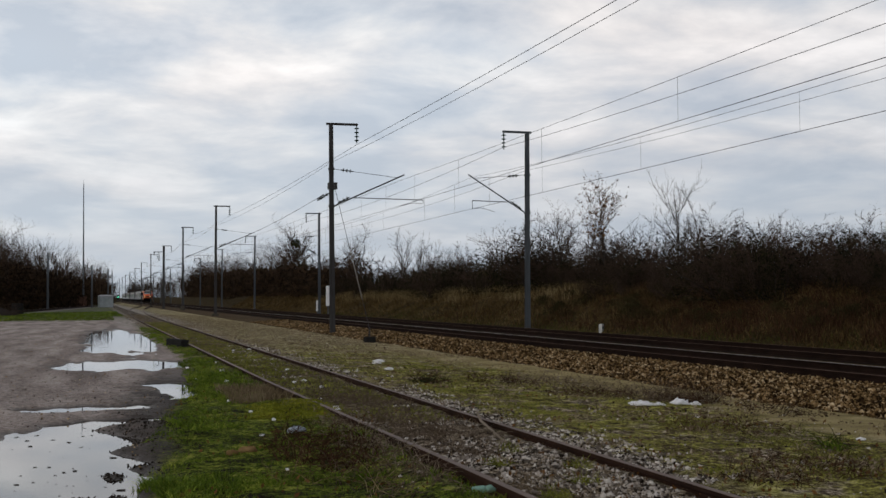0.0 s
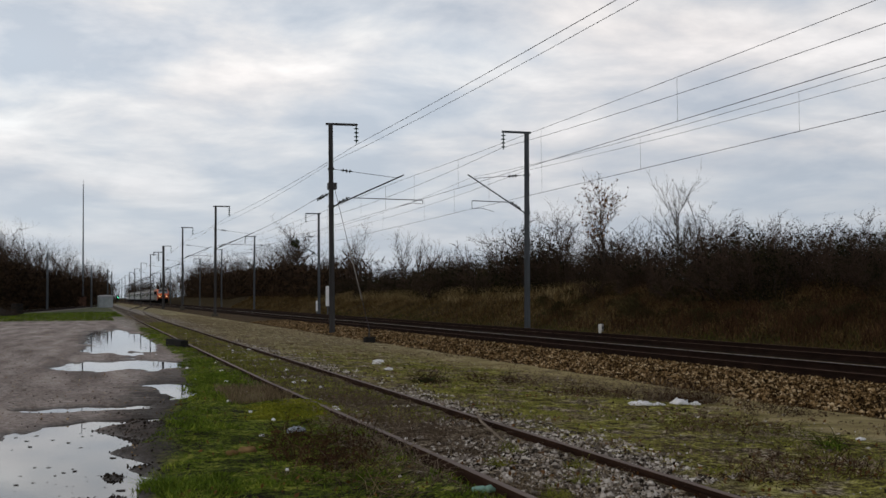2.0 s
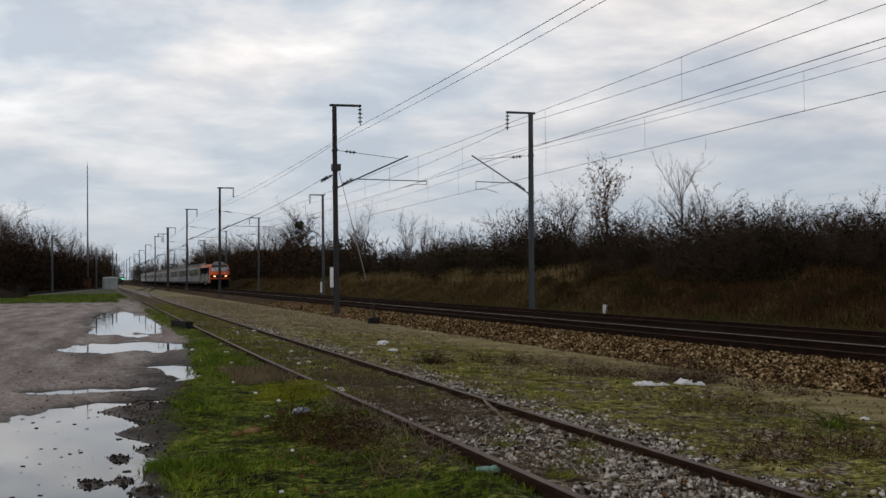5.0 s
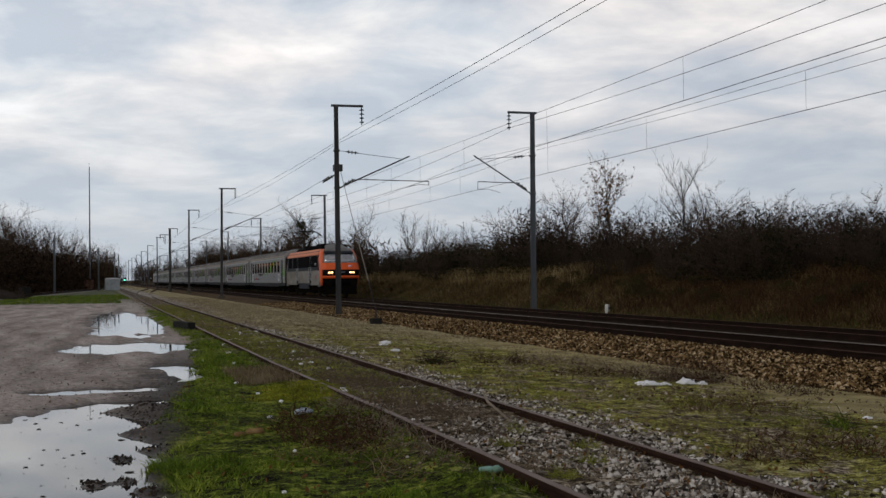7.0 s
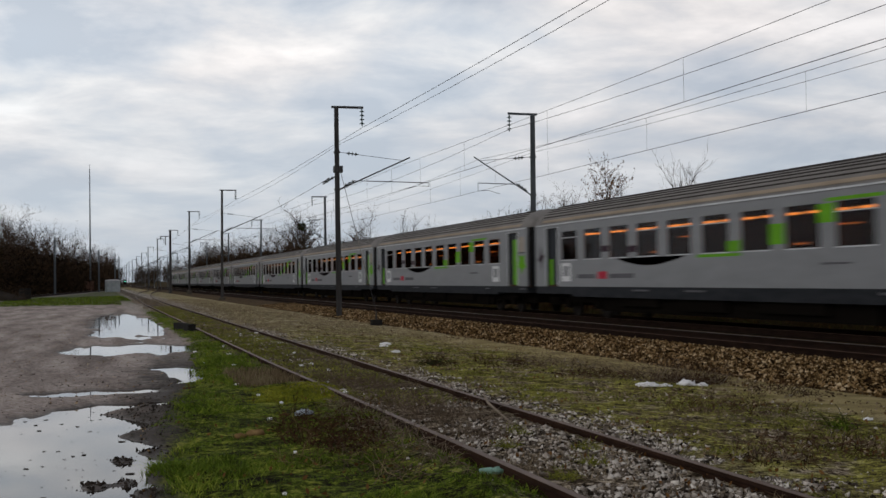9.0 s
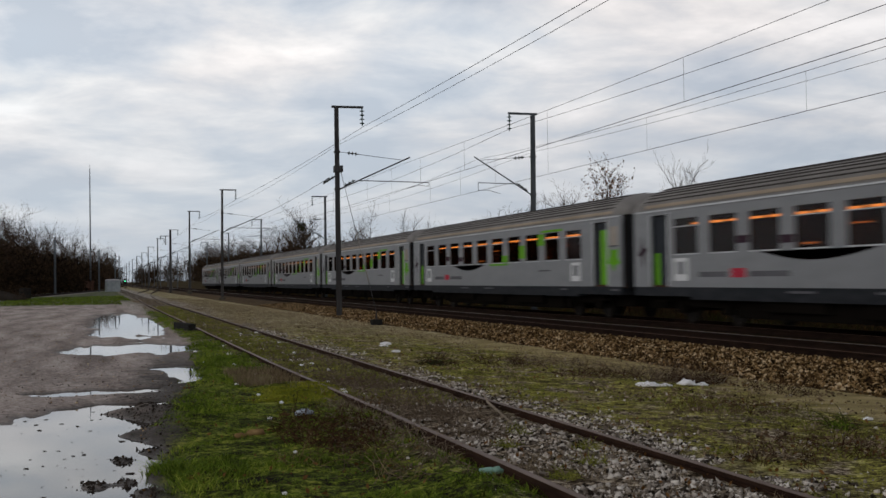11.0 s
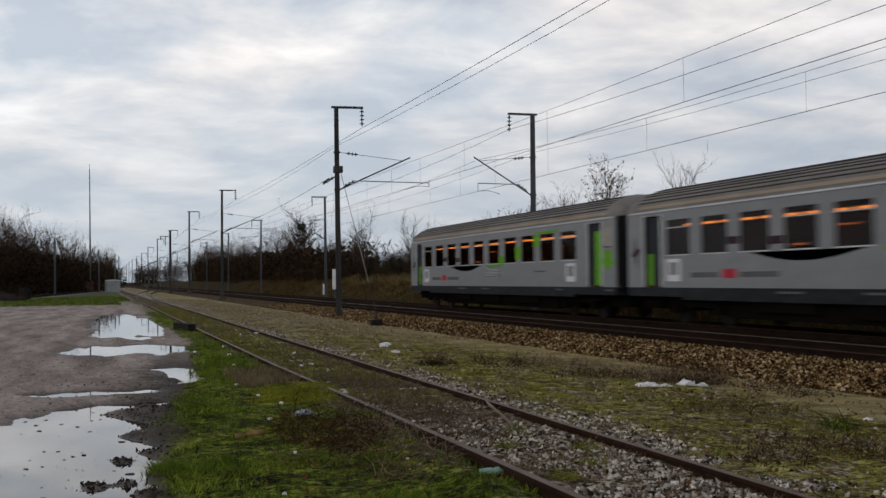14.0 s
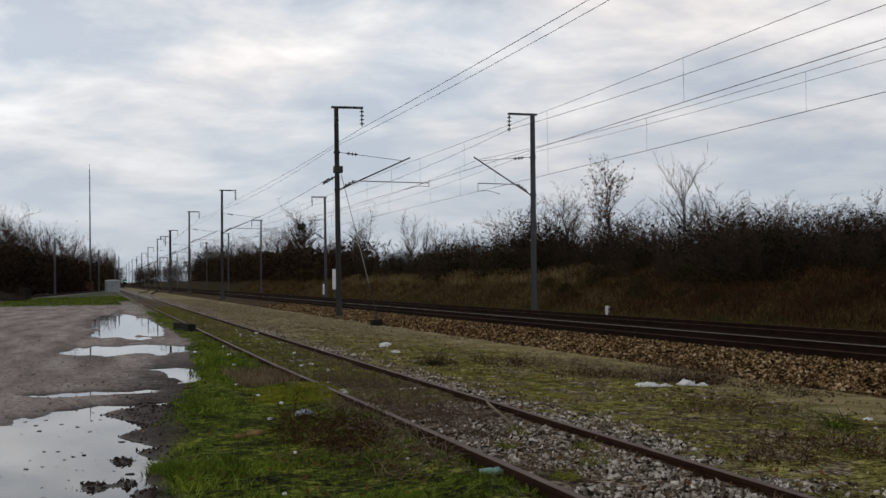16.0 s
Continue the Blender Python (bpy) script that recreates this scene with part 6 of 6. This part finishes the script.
for mx, my, mn in ((0.2, 10.8, 60), (0.42, 11.3, 40), (-0.05, 9.5, 70), (0.2, 9.6, 40), (0.36, 9.0, 60)):
    x, y = rng.normal(mx, 0.055, mn), rng.normal(my, 0.13, mn)
    size = 0.006 + 0.018 * rng.random(mn) ** 2
    stones("mud_lumps", None, M_MUDCLOD, np.stack([x, y, np.maximum(ground_z(x, y), WATER_Z) + size * 0.15], -1), size, "dark mud lump standing out of the puddle")["category"] = "mud"
n = 14000
x, y = rng.uniform(-7, 2.0, n), 7.0 * (60 / 7.0) ** rng.random(n)
keep = (x < verge(y)) & (ground_z(x, y) > WATER_Z + 0.012)
x, y = x[keep], y[keep]
size = 0.004 + 0.016 * rng.random(len(x)) ** 4
stones("lot_grit", None, M_STONE, np.stack([x, y, ground_z(x, y) + size * 0.2], -1), size, "small stones and grit on the muddy lot")["category"] = "grit"
n = 2600
x, y = rng.uniform(0.6, 9.5, n), 6.0 * (36 / 6.0) ** rng.random(n)
keep = (x > verge(y)) & (fbm(x, y, 0.9, 22.0) > 0)
x, y = x[keep], y[keep]
lv, lf = leaf_cards(np.stack([x, y, ground_z(x, y) + 0.022], -1), 0.022, rng)
raw("fallen_leaves", lv, lf, M_RUSSET, None, "brown fallen leaves scattered on the grass", "stuff")["category"] = "leaves"

n = 120
x, y = rng.normal(-0.25, 0.75, n), 7.5 * (16 / 7.5) ** rng.random(n)
keep = ground_z(x, y) < WATER_Z - 0.008
x, y = x[keep], y[keep]
ang = np.arange(7) * math.tau / 7
rad = (0.008 + 0.036 * rng.random(len(x)) ** 4)[:, None] * (0.6 + 0.8 * rng.random((len(x), 7)))
sv = np.stack([x[:, None] + rad * np.cos(ang), y[:, None] + 1.3 * rad * np.sin(ang), WATER_Z + 0.003 + 0.08 * rad * rng.random((len(x), 7))], -1)
raw("floating_debris", sv.reshape(-1, 3), np.arange(7 * len(x)).reshape(-1, 7), M_MUDCLOD, None, "dark leaf scraps and mud floating on the puddle", "stuff")["category"] = "debris"

# ---- small things ----
M_PLASTIC = mat("dirty_white_plastic", [(0.3, (0.62, 0.62, 0.63)), (0.7, (0.9, 0.9, 0.91))], 12, 0.5, 0, 0.3)
M_BOTTLE = mat("pale_green_plastic", tone((0.20, 0.34, 0.28)), 8, 0.2, 0, 0.1)
M_BLOCK = mat("tarred_timber", tone((0.02, 0.019, 0.018)), 6, 0.8, 0, 0.4)
M_CABINET = mat("grey_green_cabinet", tone((0.38, 0.42, 0.43)), 2, 0.6)
M_PALEROOF = mat("pale_roof_sheet", tone((0.70, 0.71, 0.71)), 2, 0.6)
M_RUSTBOX = mat("rusty_box", tone((0.13, 0.07, 0.05)), 3, 0.8)
M_WOODSTICK = mat("bleached_stick", tone((0.22, 0.18, 0.14)), 9, 0.85)
M_SIGNAL = glow("green_signal_lamp", (0.1, 1.0, 0.45), 5)
M_STONEWHITE = mat("whitewashed_stone", tone((0.5, 0.5, 0.48)), 6, 0.8, 0, 0.2)


def crumpled(name, label, x, y, w, d, h, seed, material=None, category="litter"):
    g = np.random.default_rng(seed)
    n = 7
    u = np.linspace(-1, 1, n)
    gx, gy = np.meshgrid(u, u)
    r = 0.65 + 0.35 * g.random((n, n))
    vx, vy = x + gx * w / 2 * r, y + gy * d / 2 * r
    vz = h * np.clip(1 - (gx ** 2 + gy ** 2) * 0.5, 0, 1) * g.random((n, n)) + 0.012
    low = ground_z(vx, vy)
    top = np.stack([vx, vy, vz + low.max()], -1).reshape(-1, 3)
    bot = np.stack([vx, vy, low - 0.01], -1).reshape(-1, 3)
    i = (np.arange(n - 1)[:, None] * n + np.arange(n - 1)[None]).ravel()
    q = np.stack([i, i + 1, i + n + 1, i + n], -1)
    rim = [k for k in range(n)] + [k * n + n - 1 for k in range(1, n)] + [n * n - 1 - k for k in range(1, n)] + [(n - 1 - k) * n for k in range(1, n - 1)]
    side = np.array([(rim[k], rim[k - 1], rim[k - 1] + n * n, rim[k] + n * n) for k in range(len(rim))])
    ob = raw(name, np.concatenate([top, bot]), np.concatenate([q, q[:, ::-1] + n * n, side]), material or M_PLASTIC)
    return tagged(ob, label, category, "litter on the ground")


LITTER = ((6.55, 27.4, 0.30, 0.4, 0.06), (6.3, 26.6, 0.2, 0.2, 0.03), (7.6, 15.55, 0.36, 0.3, 0.05), (7.8, 15.45, 0.2, 0.2, 0.03), (8.3, 15.7, 0.26, 0.24, 0.10), (8.5, 15.6, 0.14, 0.14, 0.05), (3.86, 24.3, 0.16, 0.3, 0.07), (4.33, 34.0, 0.3, 0.6, 0.06),
          (2.29, 21.2, 0.16, 0.25, 0.04), (1.92, 17.3, 0.2, 0.3, 0.04), (2.36, 18.9, 0.14, 0.3, 0.03), (2.55, 24.5, 0.2, 0.4, 0.04), (2.0, 15.6, 0.1, 0.12, 0.03), (1.75, 12.7, 0.12, 0.1, 0.03), (1.62, 10.2, 0.07, 0.08, 0.03), (1.25, 8.35, 0.07, 0.06, 0.03), (3.4, 20.6, 0.14, 0.25, 0.05), (3.2, 17.0, 0.1, 0.12, 0.04), (6.0, 24.2, 0.2, 0.2, 0.03), (8.2, 11.3, 0.1, 0.08, 0.02), (2.9, 28.5, 0.2, 0.4, 0.04))
scraps = random.Random(77)
LITTER += tuple((scraps.uniform(1.6, 4.2), scraps.uniform(12.5, 34), scraps.uniform(0.08, 0.2), scraps.uniform(0.1, 0.3), 0.05) for _ in range(16))
for k, (lx, ly, w, d, h) in enumerate(LITTER):
    if lx < 5:
        w, d, h = w * 0.5, d * 0.42, h * 0.35
    crumpled("plastic_litter", "crumpled white plastic scrap lying on the ground", lx, ly, w, d, h, 50 + k)
for k, (lx, ly, w, d, h) in enumerate(((1.45, 11.6, 0.2, 0.16, 0.06), (1.3, 11.5, 0.13, 0.1, 0.04), (1.95, 13.0, 0.12, 0.1, 0.03))):
    crumpled("broken_stone", "brown broken stone lying in the grass", lx, ly, w, d, h, 90 + k, M_STONE, "stone")
crumpled("clear_plastic_sheet", "bluish clear plastic scrap among brambles", 2.15, 12.9, 0.22, 0.16, 0.05, 97, mat("bluish_film", tone((0.30, 0.34, 0.38)), 9, 0.25))

bz = gz(2.80, 8.3)
bottle = thing("plastic_bottle", "crushed pale green plastic bottle lying beside the rail", "bottle", "", pose(2.80, 8.3, bz + 0.045, 0, 86, -8))
part("bottle_body", lathe([(0.005, -0.12), (0.027, -0.115), (0.030, -0.03), (0.022, -0.01), (0.030, 0.01), (0.027, 0.06), (0.014, 0.10), (0.012, 0.12)], 14), M_BOTTLE, bottle)
part("cap", lathe([(0.014, 0.12), (0.015, 0.14), (0.010, 0.142)], 12), M_PLASTIC, bottle, "white screw cap")

block = thing("anchor_block", "dark concrete anchor block by the gravel path", "block", "", pose(9.74, 42.2, 0))
part("base_block", boxes((-0.19, 0.19, -0.2, 0.2, -0.4, -0.09), bevel=0.03), M_BLOCK, block)
part("anchor_rod", tubes([((0.02, 0.1, -0.12), (0.03, 0.15, 0.22), 0.03, 0.025)], 8), M_STEEL_OLD, block)
trough = part("timber_block", boxes((-0.12, 0.12, -0.95, 0.95, 0, 0.24), bevel=0.02), M_BLOCK)
trough.matrix_basis = pose(2.53, 37.5, -0.15, 0, 0, 10)
tagged(trough, "tarred timber beam lying beside the siding", "timber beam")
stick = part("stick", tubes([((4.33, 13.2, 0.02), (4.18, 12.6, -0.02), 0.012, 0.015), ((4.18, 12.6, -0.02), (4.02, 11.3, -0.11), 0.015, 0.01)], 6), M_WOODSTICK)
tagged(stick, "bleached dead stick leaning on the siding rail", "stick")
mark = thing("distance_post", "small white numbered trackside stone post", "marker post", "", pose(20.94, 46.6, gz(20.94, 46.6), 0, 0, 40))
part("stone", boxes((-0.1, 0.1, -0.08, 0.08, -0.1, 0.36), bevel=0.03), M_STONEWHITE, mark)
part("number_bar", boxes((-0.06, 0.06, -0.086, -0.079, 0.14, 0.26)), M_DARKGREY, mark)

cab = thing("relay_cabinet", "grey green trackside cabinet with pale curved roof", "cabinet", "", pose(2.1, 205.5, -0.2, 0, 0, 8))
part("cabinet_body", boxes((-1.1, 1.1, -1.0, 1.0, 0, 1.95), bevel=0.03), M_CABINET, cab)
part("cabinet_door", boxes((-1.0, -0.05, -1.03, -0.99, 0.15, 1.85)), M_CABINET, cab)
part("cabinet_door", boxes((0.05, 1.0, -1.03, -0.99, 0.15, 1.85)), M_CABINET, cab)
part("cabinet_roof", sweep([(-1.25, 1.95), (-0.7, 2.12), (0, 2.17), (0.7, 2.12), (1.25, 1.95)], [(0, -1.15, 0), (0, 1.15, 0)]), M_PALEROOF, cab, "pale rounded roof")
rm = thing("radio_mast", "tall thin grey radio mast behind the woods edge", "radio mast", "", pose(-1.6, 225.3, -0.2, 0, -0.2, 0))
part("mast_tube", tubes([((0, 0, 0), (0, 0, 9), 0.16, 0.14), ((0, 0, 9), (0, 0, 22.6), 0.13, 0.07), ((0, 0, 22.6), (0, 0, 23.4), 0.03, 0.02)], 10), M_STEEL, rm)
part("equipment_box", boxes((-1.1, 0.6, -0.9, 0.2, 0, 1.9), bevel=0.03), M_RUSTBOX, rm, "rusty red equipment box")
for px, py, ph, lab in ((-5.42, 156.7, 7.3, "plain grey steel pole by the woods"), (-0.1, 198.2, 6.8, "plain grey steel pole by the woods"), (3.0, 246, 7.4, "plain dark steel pole"), (4.0, 262, 7.2, "plain dark steel pole")):
    pl = thing("steel_pole", lab, "pole", "poles along the woods", pose(px, py, gz(px, py)))
    part("shaft", tubes([((0, 0, -0.2), (0, 0, ph), 0.15, 0.11)], 8), M_STEEL, pl)
    part("pole_cap", tubes([((0, 0, ph), (0, 0, ph + 0.06), 0.13, 0.08)], 8), M_STEEL, pl)
# an extra pair of masts by the points, one with short cross arms
g = thing("catenary_mast", "dark mast with short cross arms near the points", "catenary mast", "catenary masts", pose(10.2, 181, -0.3))
part("post", tubes([((0, 0, -0.2), (0, 0, 9.5), 0.2, 0.16)], 8), M_STEEL_OLD, g)
part("cross_arm", boxes((-1.5, 0.1, -0.05, 0.05, 8.5, 8.6)), M_STEEL_OLD, g)
part("hanger", tubes([((-0.7, 0, 8.5), (-0.7, 0, 7.2), 0.06)], 6), M_CERAMIC, g)
part("hanger", tubes([((-1.4, 0, 8.5), (-1.4, 0, 8.0), 0.06)], 6), M_CERAMIC, g)
sig = thing("signal_post", "far trackside signal showing a green light", "signal", "", pose(6.0, 300, -0.3))
part("post", tubes([((0, 0, 0), (0, 0, 1.7), 0.08)], 8), M_STEEL_OLD, sig)
part("signal_head", boxes((-0.35, 0.35, -0.1, 0.1, 1.3, 2.5), bevel=0.05), M_BLACK, sig)
part("green_lamp", tubes([((0, -0.2, 2.0), (0, -0.1, 2.0), 0.12)], 12), M_SIGNAL, sig, "lit green lamp")
# white plates on the far side of the line
for px, py, w, z0, z1 in ((20.3, 104.5, 0.17, 0.9, 2.7), (20.1, 108.6, 0.1, 0.4, 1.4)):
    pb = thing("trackside_cabinet", "narrow white plastic cable cabinet on a post", "cabinet", "cable cabinets", pose(px, py, gz(px, py)))
    part("cabinet_body", boxes((-w, w, -0.15, 0.15, z0, z1), bevel=0.02), M_PLASTIC, pb)
    part("leg", tubes([((0, 0, -0.1), (0, 0, z0 + 0.05), 0.06)], 8), M_STEEL, pb)
# tensioning gear on the nearest mast
tg = thing("wire_tensioner", "insulated wire anchor clamped on the mast", "wire tensioner", "", pose(LX - 0.1, 52.98, 5.75))
bm = bmesh.new()
disc_insulator(bm, (-0.08, 0, 0.35), (-0.42, 0.4, 0.12), 3, 0.08)
part("insulator", bm, M_CERAMIC, tg)
part("anchor_arm", tubes([((0.1, 0, 0.45), (-0.5, 0.5, 0.05), 0.025), ((-0.3, 0, 0.3), (-0.55, 0.2, 0.1), 0.03)], 6), M_STEEL_OLD, tg)
part("clamp_band", boxes((-0.08, 0.3, -0.2, 0.2, 0.55, 0.85)), M_STEEL_OLD, tg)
sagging("anchor_wire", "thin anchor wire running along the masts", [(LX - 0.55, 53.3, 5.95), (LX - 0.4, 106.4, 5.9), (LX - 0.4, 146.3, 6.2), (LX - 0.4, 187, 6)], 0.35, 0.01)

# distant second siding with a pale cess along the woods
far_siding = thing("far_siding_track", "distant rusty track on a pale cess", "railway track", kind="structure")
part("cess", sweep([(-1.6, -0.05), (-1.4, 0.05), (1.4, 0.05), (1.6, -0.05)], [(-10.4 + 0.0855 * (yy - 100), yy, -0.17) for yy in range(100, 240, 10)]), mat("pale_cess", tone((0.20, 0.185, 0.165)), 3, 0.95), far_siding)
for sx in (-0.75, 0.75):
    make_rail(far_siding, [(-9.2 + sx + 0.083 * (yy - 118), yy, -0.12) for yy in range(118, 240, 10)], M_RAILDARK, M_RUSTTOP)
heap = tagged(crumpled("earth_heap", "heap of dark earth and branches at the lot's edge", -8.6, 113, 5.0, 5.0, 1.1, 99, mat("dark_earth", tone((0.035, 0.03, 0.025)), 3, 0.95, 0, 0.6), "heap"), group="")
tangle("brushwood", "cut branches on the earth heap", -8.6, 112.5, 2.4, 2.0, 1.5, 140, M_TWIG, 41, 0.02)
drum = thing("dark_drum", "dark round drum standing by the grass strip", "drum", "", pose(-7.0, 122, -0.17))
part("drum_body", lathe([(0.5, 0), (0.56, 0.05), (0.55, 0.5), (0.57, 0.55), (0.55, 0.6), (0.56, 1.05), (0.5, 1.1)], 16), M_BLOCK, drum)


# ---- what moves ----
def motions():
    speed, rear = 43.852, 59.40           # metres a second; where the locomotive's tail is at 8 s
    times = [2.0 * k for k in range(9)]
    walk(loco, [(t, pose(FAR_T, rear - 8.85 - speed * (t - 8), 0)) for t in times])
    for k, c in enumerate(coaches):
        walk(c, [(t, pose(FAR_T, rear + 26.4 * k + 13.2 - speed * (t - 8), 0)) for t in times])


motions()
